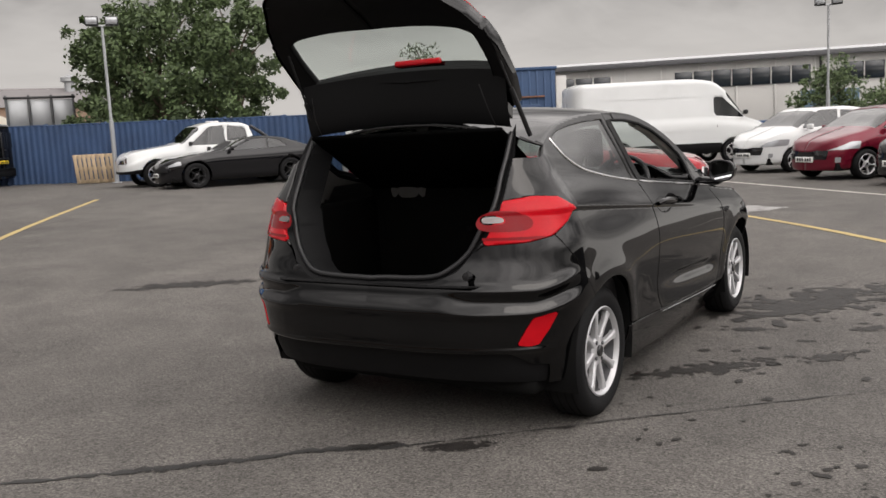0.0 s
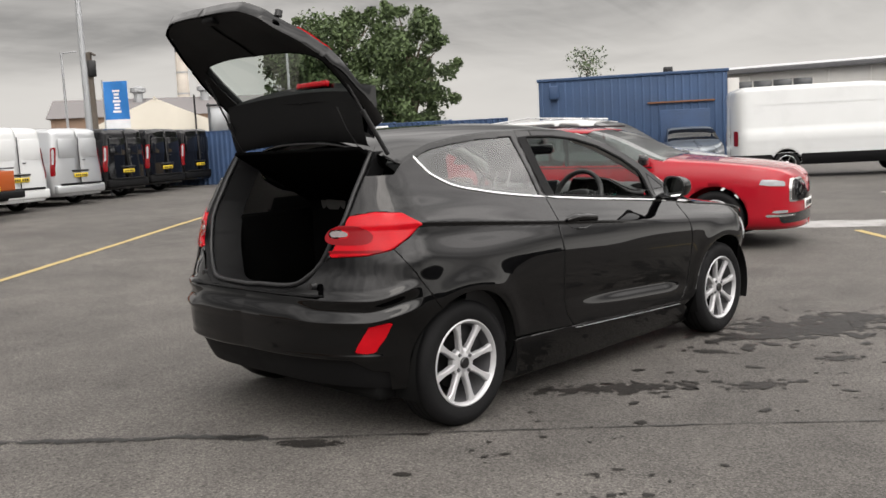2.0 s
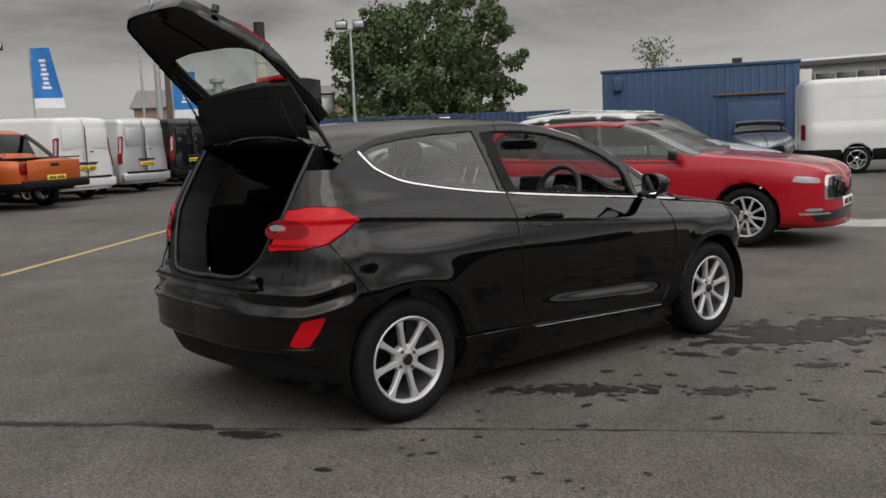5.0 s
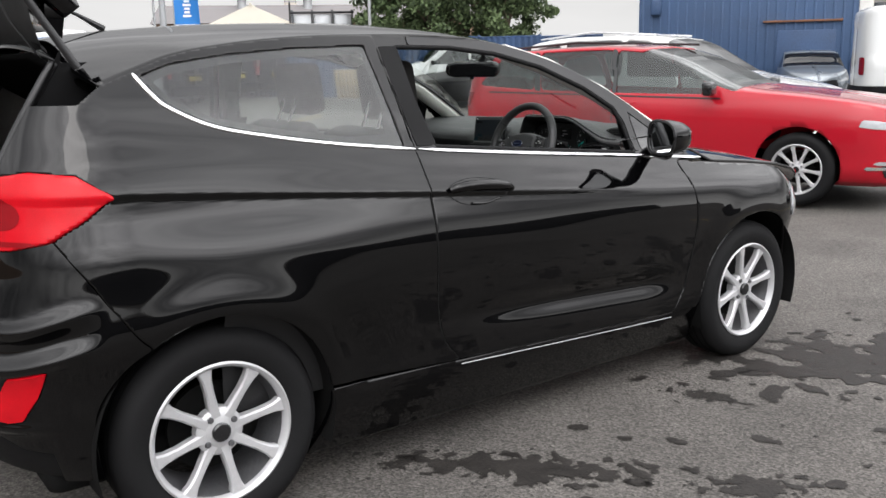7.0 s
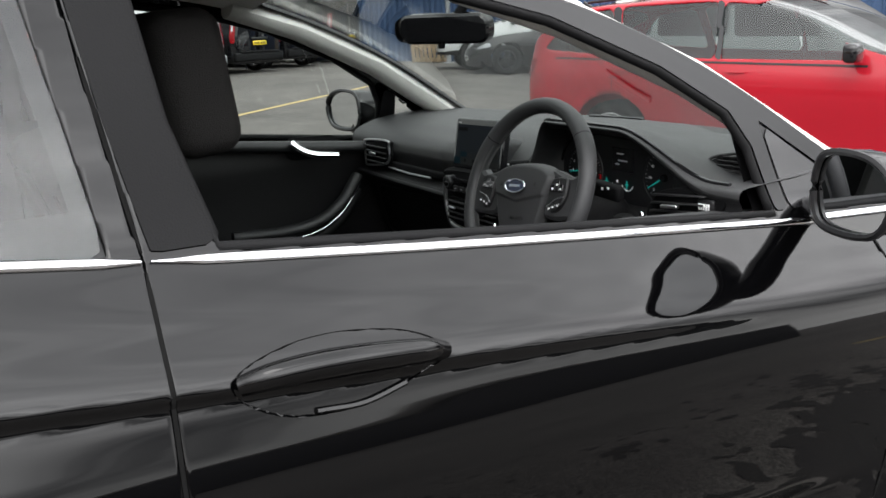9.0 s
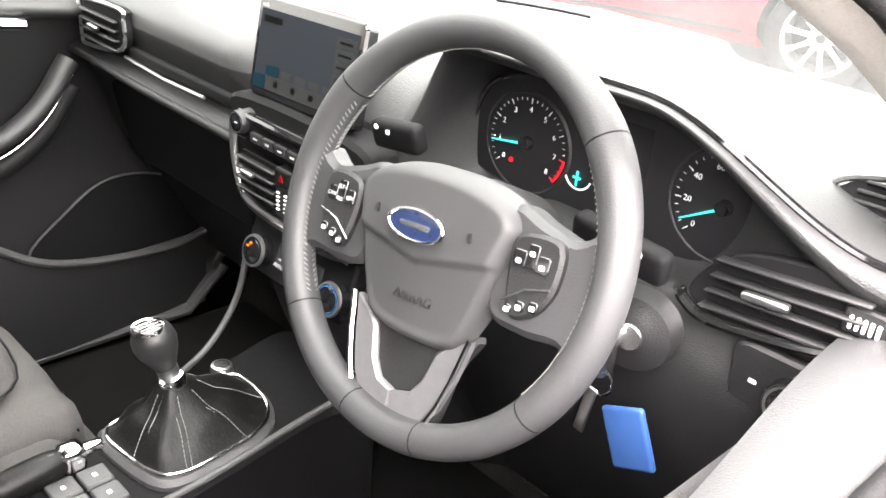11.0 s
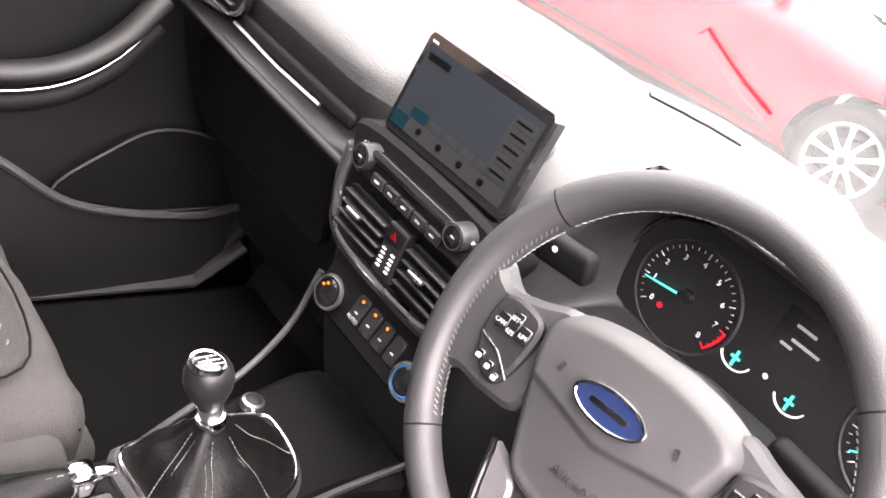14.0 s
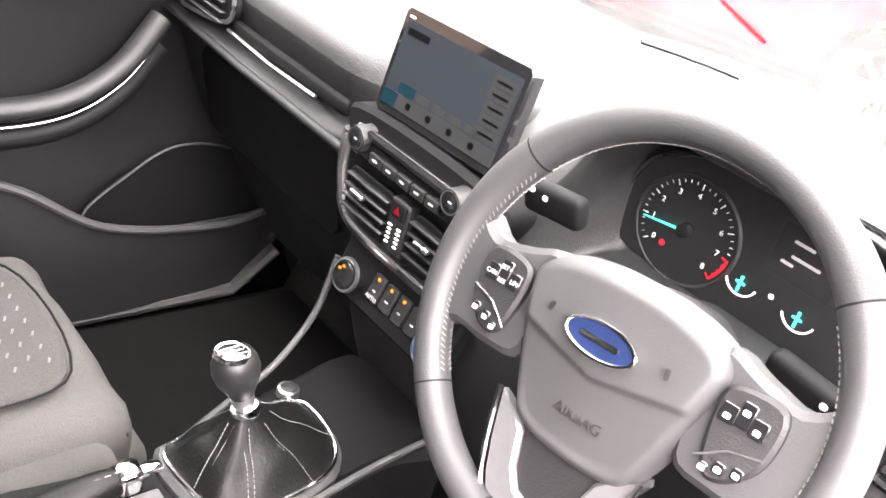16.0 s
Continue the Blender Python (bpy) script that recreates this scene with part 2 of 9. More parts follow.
def curve_even(xs, ys, x):
    """A curve through knots that never overshoots them."""
    xs, ys = np.asarray(xs, float), np.asarray(ys, float)
    x = np.clip(np.asarray(x, float), xs[0], xs[-1])
    h = np.diff(xs)
    d = np.diff(ys) / h
    m = np.zeros(len(xs))
    m[0], m[-1] = d[0], d[-1]
    ok = d[:-1] * d[1:] > 0
    m[1:-1][ok] = 2 * d[:-1][ok] * d[1:][ok] / (d[:-1][ok] + d[1:][ok])
    i = np.clip(np.searchsorted(xs, x, side="right") - 1, 0, len(xs) - 2)
    t = (x - xs[i]) / h[i]
    a, b = ys[i], ys[i + 1]
    return (2 * t**3 - 3 * t**2 + 1) * a + (t**3 - 2 * t**2 + t) * h[i] * m[i] + (-2 * t**3 + 3 * t**2) * b + (t**3 - t**2) * h[i] * m[i + 1]


LEAD = 0.0  # how far the mirrored side trails
AXIS = 0.0  # the middle line about which mirrored sheets are turned over


def link_mesh(name, verts, faces, material, parent=None, label="", smooth=True):
    me = bpy.data.meshes.new(name)
    me.from_pydata([tuple(map(float, v)) for v in verts], [], faces)
    me.validate()
    if smooth:
        me.shade_smooth()
        if len(me.vertices) < 500:
            me.set_sharp_from_angle(angle=radians(42))
    me.materials.append(material)
    ob = new(name, me)
    if parent:
        ob.parent = parent
    if label:
        tagged(ob, label)
    return ob


def part(name, bm, material, parent=None, label="", smooth=True):
    """Links a bmesh, or (vertices, faces), as one mesh object under a thing or under a part."""
    if isinstance(bm, tuple):
        return link_mesh(name, bm[0], bm[1], material, parent, label, smooth)
    me = bpy.data.meshes.new(name)
    bm.to_mesh(me)
    bm.free()
    if smooth:
        me.shade_smooth()
    me.materials.append(material)
    ob = new(name, me)
    if parent:
        ob.parent = parent
    if label:
        tagged(ob, label)
    return ob


def thing(name, label, category, group="", kind="", at=None):
    ob = tagged(new(name), label, category, group, kind)
    ob.empty_display_size = 0.2
    if at is not None:
        ob.matrix_world = at
    return ob


def sharp(ob, degrees=35):
    ob.data.set_sharp_from_angle(angle=radians(degrees))
    return ob


def box(sx, sy, sz, at=(0, 0, 0), r=0.0, seg=2, rot=None):
    bm = bmesh.new()
    bmesh.ops.create_cube(bm, size=1.0)
    bmesh.ops.scale(bm, vec=(sx, sy, sz), verts=bm.verts)
    if r:
        bmesh.ops.bevel(bm, geom=bm.edges[:], offset=min(r, 0.49 * min(sx, sy, sz)), segments=seg, affect="EDGES", profile=0.5)
    m = Matrix.Translation(at) @ (rot if rot is not None else Matrix())
    bmesh.ops.transform(bm, matrix=m, verts=bm.verts)
    return bm


def grown(a, b):
    """Adds bmesh b to bmesh a."""
    me = bpy.data.meshes.new("joined")
    b.to_mesh(me)
    b.free()
    a.from_mesh(me)
    bpy.data.meshes.remove(me)
    return a


def lathe(prof, n=48, m=None):
    """Turns a profile of (radius, height) about z."""
    verts, faces = [], []
    for r, h in prof:
        for k in range(n):
            a = 2 * math.pi * k / n
            verts.append((r * math.cos(a), r * math.sin(a), h))
    for i in range(len(prof) - 1):
        for k in range(n):
            k2 = (k + 1) % n
            faces.append((i * n + k, i * n + k2, (i + 1) * n + k2, (i + 1) * n + k))
    if m is not None:
        verts = [m @ Vector(v) for v in verts]
    return verts, faces


def tube(path, r, n=8, closed=False, squash=None):
    """A tube along points; r a number or one a point. squash: a fixed up direction and a factor across it."""
    path = [Vector(p) for p in path]
    count = len(path)
    rs = r if hasattr(r, "__len__") else [r] * count
    verts, faces = [], []
    up = Vector((0, 0, 1))
    for i, p in enumerate(path):
        a = path[i - 1] if (i or closed) else path[i]
        b = path[(i + 1) % count] if (i < count - 1 or closed) else path[i]
        d = (b - a).normalized()
        s = d.cross(up)
        if s.length < 0.05:
            s = d.cross(Vector((1, 0, 0)))
        s.normalize()
        t = s.cross(d)
        for k in range(n):
            an = 2 * math.pi * k / n
            verts.append(p + rs[i] * (math.cos(an) * s + math.sin(an) * t * (squash or 1)))
    for i in range(count if closed else count - 1):
        j = (i + 1) % count
        for k in range(n):
            k2 = (k + 1) % n
            faces.append((i * n + k, i * n + k2, j * n + k2, j * n + k))
    if not closed:
        faces += [tuple(range(n))[::-1], tuple((count - 1) * n + k for k in range(n))]
    return verts, faces


def spline(pts, n=6, closed=False):
    """Catmull-Rom through points of any dimension."""
    p = np.asarray(pts, float)
    out = []
    c = len(p)
    for i in range(c if closed else c - 1):
        p0 = p[(i - 1) % c] if (closed or i) else 2 * p[0] - p[1]
        p1, p2 = p[i], p[(i + 1) % c]
        p3 = p[(i + 2) % c] if (closed or i + 2 < c) else 2 * p[-1] - p[-2]
        for k in range(n):
            t = k / n
            out.append(0.5 * (2 * p1 + (p2 - p0) * t + (2 * p0 - 5 * p1 + 4 * p2 - p3) * t * t + (3 * p1 - p0 - 3 * p2 + p3) * t**3))
    if not closed:
        out.append(p[-1])
    return np.array(out)


def inside(pts, smooth=0):
    """Signed distance to a closed outline, negative within it."""
    p = spline(pts, smooth, True) if smooth else np.asarray(pts, float)
    q = np.roll(p, -1, 0)

    def f(u, v):
        u, v = np.asarray(u, float), np.asarray(v, float)
        d = np.full(u.shape, 1e9)
        ins = np.zeros(u.shape, bool)
        for a, b in zip(p, q):
            e = b - a
            t = np.clip(((u - a[0]) * e[0] + (v - a[1]) * e[1]) / max(e @ e, 1e-12), 0, 1)
            d = np.minimum(d, np.hypot(u - a[0] - t * e[0], v - a[1] - t * e[1]))
            if a[1] != b[1]:
                ins ^= ((a[1] > v) != (b[1] > v)) & (u < (b[0] - a[0]) * (v - a[1]) / (b[1] - a[1]) + a[0])
        return np.where(ins, -d, d)
    return f


def disc(cx, cy, r):
    return lambda u, v: np.hypot(u - cx, v - cy) - r


def both(*fs):
    return lambda u, v: np.maximum.reduce([f(u, v) for f in fs])


def either(*fs):
    return lambda u, v: np.minimum.reduce([f(u, v) for f in fs])


def without(f, *holes):
    return lambda u, v: np.maximum.reduce([f(u, v)] + [-h(u, v) for h in holes])


def grow(f, d):
    return lambda u, v: f(u, v) - d


def sheet(P, us, vs, f=None, off=0.0, lip=0.0, flip=False, mirror=False):
    """The part of the surface P(u, v) where f is negative, cut cleanly along f = 0, moved out by off, with a lip turned in along its rim."""
    us, vs = np.asarray(us, float), np.asarray(vs, float)
    nu, nv = len(us), len(vs)
    U, V = np.meshgrid(us, vs, indexing="ij")
    F = np.full(U.shape, -1.0) if f is None else f(U, V)
    pts, ids, faces = [], {}, []

    def corner(i, j):
        k = (i, j)
        if k not in ids:
            ids[k] = len(pts)
            pts.append((U[i, j], V[i, j]))
        return ids[k]

    def cross(a, b):
        k = (a, b) if a < b else (b, a)
        if k not in ids:
            (i, j), (k2, l) = k
            fa, fb = F[i, j], F[k2, l]
            t = min(max(fa / (fa - fb), 0.02), 0.98)
            ids[k] = len(pts)
            pts.append((U[i, j] + t * (U[k2, l] - U[i, j]), V[i, j] + t * (V[k2, l] - V[i, j])))
        return ids[k]

    for i in range(nu - 1):
        for j in range(nv - 1):
            cs = ((i, j), (i + 1, j), (i + 1, j + 1), (i, j + 1))
            fl = [F[c] < 0 for c in cs]
            if not any(fl):
                continue
            poly = []
            for k in range(4):
                a, b = cs[k], cs[(k + 1) % 4]
                if fl[k]:
                    poly.append(corner(*a))
                if fl[k] != fl[(k + 1) % 4]:
                    poly.append(cross(a, b))
            if len(poly) >= 3:
                faces.append(tuple(poly))
    if not pts:
        return [], []
    uv = np.array(pts)
    u, v = uv[:, 0], uv[:, 1]
    X = P(u, v)
    e = 1e-3
    if off or lip:
        du = P(u + e, v) - P(u - e, v)
        dv = P(u, v + e) - P(u, v - e)
        N = np.cross(du, dv)
        N /= np.maximum(np.linalg.norm(N, axis=1), 1e-12)[:, None]
        if flip:
            N = -N
        X = X + off * N
    verts = [tuple(x) for x in X]
    if flip:
        faces = [fc[::-1] for fc in faces]
    if lip:
        count = {}
        for fc in faces:
            for a, b in zip(fc, fc[1:] + fc[:1]):
                count[(a, b)] = count.get((a, b), 0) + 1
        low = {}
        for (a, b) in list(count):
            if (b, a) not in count:
                for w in (a, b):
                    if w not in low:
                        low[w] = len(verts)
                        verts.append(tuple(X[w] - lip * N[w]))
                faces.append((b, a, low[a], low[b]))
    if mirror:
        verts = [(2 * AXIS - x, y + LEAD * min(1.0, max(0.0, (x - AXIS) / 0.5)) * float(1 - sm(-0.2, 0.7, y)), z) for x, y, z in verts]
        faces = [fc[::-1] for fc in faces]
    return verts, faces


def fused(*meshes):
    verts, faces = [], []
    for v, f in meshes:
        o = len(verts)
        verts += list(v)
        faces += [tuple(i + o for i in fc) for fc in f]
    return verts, faces


def moved(mesh, m):
    return [m @ Vector(v) for v in mesh[0]], mesh[1]


def prism(outline, depth, m=None, bevel=0.0):
    """A plate of that outline in xy, from z = 0 up to depth, its top edge bevelled."""
    o = np.asarray(outline, float)
    n = len(o)
    c = o.mean(0)
    area = 0.5 * sum(o[i][0] * o[(i + 1) % n][1] - o[(i + 1) % n][0] * o[i][1] for i in range(n))
    if area < 0:
        o = o[::-1]
    rings = [(o, 0.0), (o, depth - bevel)]
    if bevel:
        e = np.roll(o, -1, 0) - np.roll(o, 1, 0)
        nn = np.stack([e[:, 1], -e[:, 0]], 1)
        nn /= np.maximum(np.linalg.norm(nn, axis=1), 1e-9)[:, None]
        rings.append((o - bevel * nn, depth))
    verts = [Vector((x, y, z)) for ring, z in rings for x, y in ring]
    faces = [tuple(range(n))[::-1], tuple((len(rings) - 1) * n + k for k in range(n))]
    for i in range(len(rings) - 1):
        for k in range(n):
            k2 = (k + 1) % n
            faces.append((i * n + k, i * n + k2, (i + 1) * n + k2, (i + 1) * n + k))
    if m is not None:
        verts = [m @ v for v in verts]
    return verts, faces


def rounded(w, h, r, n=4):
    """A rounded rectangle's outline."""
    r = min(r, w / 2 - 1e-4, h / 2 - 1e-4)
    out = []
    for cx, cy, a0 in ((w / 2 - r, h / 2 - r, 0), (-w / 2 + r, h / 2 - r, 90), (-w / 2 + r, -h / 2 + r, 180), (w / 2 - r, -h / 2 + r, 270)):
        for k in range(n + 1):
            a = radians(a0 + 90 * k / n)
            out.append((cx + r * math.cos(a), cy + r * math.sin(a)))
    return out


def facing(at, normal, up=(0, 0, 1)):
    """A pose whose z looks along normal and whose y leans to up."""
    n = Vector(normal).normalized()
    x = Vector(up).cross(n).normalized()
    y = n.cross(x)
    return Matrix.Translation(at) @ Matrix((x, y, n)).transposed().to_4x4()


# ---- ground ----
def rise(x):
    """The yard climbs gently towards the vans."""
    x = np.asarray(x, float)
    return 0.0125 * (np.logaddexp(0, (-x - 3) / 1.5) - np.logaddexp(0, (-x - 30) / 1.5)) * 1.5


def ground_sheet():
    def axis(lo, hi, fine, c):
        n = np.concatenate([c - np.geomspace(fine, c - lo, 60)[::-1], [c], c + np.geomspace(fine, hi - c, 60)])
        return np.unique(n)
    xs, ys = axis(-900, 900, 0.3, 0.0), axis(-900, 900, 0.3, 2.0)
    return sheet(lambda u, v: np.stack([u, v, rise(u)], -1), xs, ys)


def asphalt():
    m = bpy.data.materials.new("asphalt")
    m.use_nodes = True
    t = m.node_tree
    b = t.nodes["Principled BSDF"]
    pos = t.nodes.new("ShaderNodeTexCoord")

    def noise_node(scale, detail, rough=0.6):
        n = t.nodes.new("ShaderNodeTexNoise")
        n.inputs["Scale"].default_value, n.inputs["Detail"].default_value, n.inputs["Roughness"].default_value = scale, detail, rough
        t.links.new(pos.outputs["Object"], n.inputs["Vector"])
        return n
    wide, mid, grit = noise_node(0.22, 4), noise_node(1.7, 5), noise_node(95, 3, 0.8)
    stones = t.nodes.new("ShaderNodeTexVoronoi")
    stones.inputs["Scale"].default_value = 105
    t.links.new(pos.outputs["Object"], stones.inputs["Vector"])
    r1 = t.nodes.new("ShaderNodeValToRGB")
    r1.color_ramp.elements[0].position, r1.color_ramp.elements[0].color = 0.33, (0.061, 0.0564, 0.052, 1)
    r1.color_ramp.elements[1].position, r1.color_ramp.elements[1].color = 0.68, (0.092, 0.085, 0.078, 1)
    t.links.new(wide.outputs[0], r1.inputs[0])
    r2 = t.nodes.new("ShaderNodeMapRange")
    r2.inputs[1].default_value, r2.inputs[2].default_value, r2.inputs[3].default_value, r2.inputs[4].default_value = 0.3, 0.7, 0.8, 1.2
    t.links.new(mid.outputs[0], r2.inputs[0])
    r3 = t.nodes.new("ShaderNodeMapRange")
    r3.inputs[1].default_value, r3.inputs[2].default_value, r3.inputs[3].default_value, r3.inputs[4].default_value = 0.3, 0.7, 0.35, 1.75
    t.links.new(grit.outputs[0], r3.inputs[0])
    chip = t.nodes.new("ShaderNodeMapRange")
    chip.inputs[1].default_value, chip.inputs[2].default_value, chip.inputs[3].default_value, chip.inputs[4].default_value = 0.0, 1.0, 0.5, 1.6
    t.links.new(stones.outputs["Color"], chip.inputs[0])
    val = r2.outputs[0]
    for o in (r3.outputs[0], chip.outputs[0]):
        mu = t.nodes.new("ShaderNodeMath")
        mu.operation = "MULTIPLY"
        t.links.new(val, mu.inputs[0]), t.links.new(o, mu.inputs[1])
        val = mu.outputs[0]
    mx = t.nodes.new("ShaderNodeMix")
    mx.data_type, mx.blend_type = "RGBA", "MULTIPLY"
    mx.inputs[0].default_value = 1.0
    t.links.new(r1.outputs[0], mx.inputs[6]), t.links.new(val, mx.inputs[7])
    t.links.new(mx.outputs[2], b.inputs["Base Color"])
    b.inputs["Roughness"].default_value = 0.82
    b.inputs["Specular IOR Level"].default_value = 0.35
    bp = t.nodes.new("ShaderNodeBump")
    bp.inputs["Strength"].default_value, bp.inputs["Distance"].default_value = 0.7, 0.004
    t.links.new(stones.outputs["Distance"], bp.inputs["Height"]), t.links.new(bp.outputs[0], b.inputs["Normal"])
    return m


ASPHALT = asphalt()
tagged(part("ground", ground_sheet(), ASPHALT), "worn grey asphalt of a car dealer's yard", "ground", kind="structure")

WET = mat("wet_asphalt", (0.021, 0.019, 0.0175), 0.6, vary=0.6, scale=14, fine=110, bump=0.09, spec=0.2)
TAR = mat("tar_joint", (0.022, 0.021, 0.020), 0.7, vary=0.3, scale=20, fine=150, bump=0.05)
YELLOW_LINE = mat("worn_yellow_line", (0.38, 0.29, 0.12), 0.75, vary=0.25, scale=9, fine=120, bump=0.05)
PALE_LINE = mat("worn_white_line", (0.42, 0.40, 0.36), 0.75, vary=0.3, scale=9, fine=120, bump=0.05)
# pale base colour: the sky's sheen on the water is painted in
DAMP = mat("puddle_sheen", (0.30, 0.29, 0.28), 0.25, vary=0.2, scale=3, fine=60, bump=0.02)


def lie(u, v, h):
    return np.stack([u, v, rise(u) + h], -1)


def stain(cx, cy, length, width, turn, seed, material, rag=0.5, label="", h=0.004, freq=1.0):
    """A ragged flat patch on the asphalt."""
    ca, sa = math.cos(radians(turn)), math.sin(radians(turn))

    def f(u, v):
        a, b = (u - cx) * ca + (v - cy) * sa, -(u - cx) * sa + (v - cy) * ca
        d = np.hypot(a / (length / 2), b / (width / 2)) - 1
        w = np.zeros(d.shape)
        for idx in np.ndindex(d.shape):
            p = Vector((u[idx] * 6 / max(width, 0.1) ** 0.5 * 0.6 * freq, v[idx] * 6 / max(width, 0.1) ** 0.5 * 0.6 * freq, seed * 3.1))
            w[idx] = noise.noise(p) + 0.5 * noise.noise(p * 2.3) + 0.35 * noise.noise(p * 5.1)
        return d + rag * w
    k = max(length, width) * 0.8
    n = 46 if freq == 1.0 else 96
    mesh = sheet(lambda u, v: lie(u, v, h), np.linspace(cx - k, cx + k, n), np.linspace(cy - k, cy + k, n), f)
    if mesh[0]:
        return tagged(part("wet_patch", mesh, material), label or "ragged dark damp patch on the asphalt", "stain", kind="structure")


for i, (cx, cy, ln, wd, tn, rag) in enumerate([
        (0.40, -0.66, 0.27, 0.10, 35, 0.6), (0.04, -0.82, 0.20, 0.07, 40, 0.7), (1.06, 0.95, 0.75, 0.17, 44, 0.9), (1.60, 1.41, 0.26, 0.14, 60, 0.9),
        (1.27, 2.95, 1.5, 0.55, 62, 0.75), (1.03, 1.95, 0.24, 0.09, 30, 0.7), (1.0, 2.33, 0.16, 0.06, 45, 0.6), (1.72, 2.2, 0.25, 0.09, 45, 0.8),
        (-4.2, 2.05, 1.1, 0.3, 40, 0.6), (1.35, 1.15, 0.10, 0.05, 30, 0.5), (0.92, 1.32, 0.09, 0.05, 60, 0.5), (1.42, 1.75, 0.10, 0.05, 10, 0.5),
        (1.22, 1.50, 0.07, 0.04, 10, 0.5), (1.75, 1.62, 0.09, 0.05, 70, 0.5), (0.75, 0.70, 0.10, 0.05, 30, 0.6), (-0.55, -1.35, 0.5, 0.06, 42, 0.8), (1.9, 3.3, 0.5, 0.12, 40, 0.9)]):
    stain(cx, cy, ln, wd, tn, i, WET, rag * (1.5 if ln > 0.2 else 1), freq=2.4 if ln > 0.2 else 1.5)
stain(-1.2, 9.4, 1.9, 1.0, 30, 31, DAMP, 0.4, "wet sheet of water on the asphalt, its pale sheen painted in", 0.003)


def drips(seed, count):
    """Scattered drops of water, each a small ragged blot."""
    rnd = random.Random(seed)
    verts, faces = [], []
    spots = [(rnd.uniform(0.9, 2.7), rnd.uniform(-1.2, 3.6)) for _ in range(14)]
    for _ in range(count):
        c = rnd.choice(spots)
        x, y = c[0] + rnd.gauss(0, 0.28), c[1] + rnd.gauss(0, 0.32)
        if x < 0.7:
            continue
        a, b, turn = rnd.choice((0.010, 0.014, 0.022, 0.036)) * rnd.uniform(0.7, 1.3), 0, rnd.gauss(0.75, 0.5)
        b = a * rnd.uniform(0.4, 0.8)
        i = len(verts)
        for k in range(11):
            t, w = 2 * math.pi * k / 11, rnd.uniform(0.65, 1.25)
            p, q = a * w * math.cos(t), b * w * math.sin(t)
            px_, py_ = x + p * math.cos(turn) - q * math.sin(turn), y + p * math.sin(turn) + q * math.cos(turn)
            verts.append((px_, py_, float(rise(px_)) + 0.0045))
        faces.append(tuple(range(i, i + 11)))
    return tagged(part("water_drips", (verts, faces), WET, smooth=False), "scattered dark water drips on the asphalt", "stain", kind="stuff")


drips(5, 260)


def strip(points, width, material, label, h=0.005, wobble=0.0, seed=0, name="painted_line"):
    path = spline(points, 14)
    rnd = random.Random(seed)
    left, right = [], []
    for i, p in enumerate(path):
        d = path[min(i + 1, len(path) - 1)] - path[max(i - 1, 0)]
        n = np.array([-d[1], d[0]]) / max(np.hypot(*d), 1e-9)
        w = width / 2 * (1 + wobble * rnd.uniform(-1, 1))
        o = n * wobble * width * rnd.uniform(-0.6, 0.6)
        left.append(p + n * w + o), right.append(p - n * w + o)
    n = len(path)
    verts = [(q[0], q[1], float(rise(q[0])) + h) for q in left + right]
    faces = [(i, i + n, i + n + 1, i + 1) for i in range(n - 1)]
    return tagged(part(name, (verts, faces), material), label, "line", kind="structure")


strip([(-0.9, -1.64), (-0.5, -1.3), (-0.1, -0.93), (0.2, -0.74)], 0.035, TAR, "dark crack sealed across the asphalt", 0.004, 0.8, 3, "crack")
strip([(0.2, -0.74), (0.8, -0.16), (1.55, 0.53), (2.42, 1.27), (3.6, 2.2)], 0.010, TAR, "hairline crack in the asphalt", 0.004, 0.8, 5, "crack")
strip([(-2.8, -3.4), (-1.7, -2.35), (-0.9, -1.64)], 0.03, TAR, "dark crack sealed across the asphalt", 0.004, 0.8, 8, "crack")
strip([(-6.48, -0.13), (-9.10, 2.62), (-12.05, 5.68), (-15.85, 9.80)], 0.11, YELLOW_LINE, "worn yellow bay line on the asphalt", 0.006, 0.06, 1)
strip([(-0.6, 8.75), (0.5, 7.5), (1.5, 6.2), (2.7, 4.6)], 0.10, YELLOW_LINE, "worn yellow bay line on the asphalt", 0.006, 0.06, 2)
strip([(-2.6, 15.4), (-0.8, 13.6), (1.0, 11.8), (3.5, 9.3)], 0.10, PALE_LINE, "worn pale bay line on the asphalt", 0.006, 0.06, 4)


# ---- the black hatchback: body surface ----
AXIS, LEAD = -0.03, -0.035
SZ = [0.10, 0.20, 0.30, 0.42, 0.55, 0.68, 0.78, 0.86, 0.92, 0.99, 1.06, 1.20, 1.42]
SX = [0.725, 0.782, 0.824, 0.832, 0.840, 0.853, 0.857, 0.850, 0.832, 0.785, 0.735, 0.668, 0.560]
Y0, Y1 = -0.2, 2.65


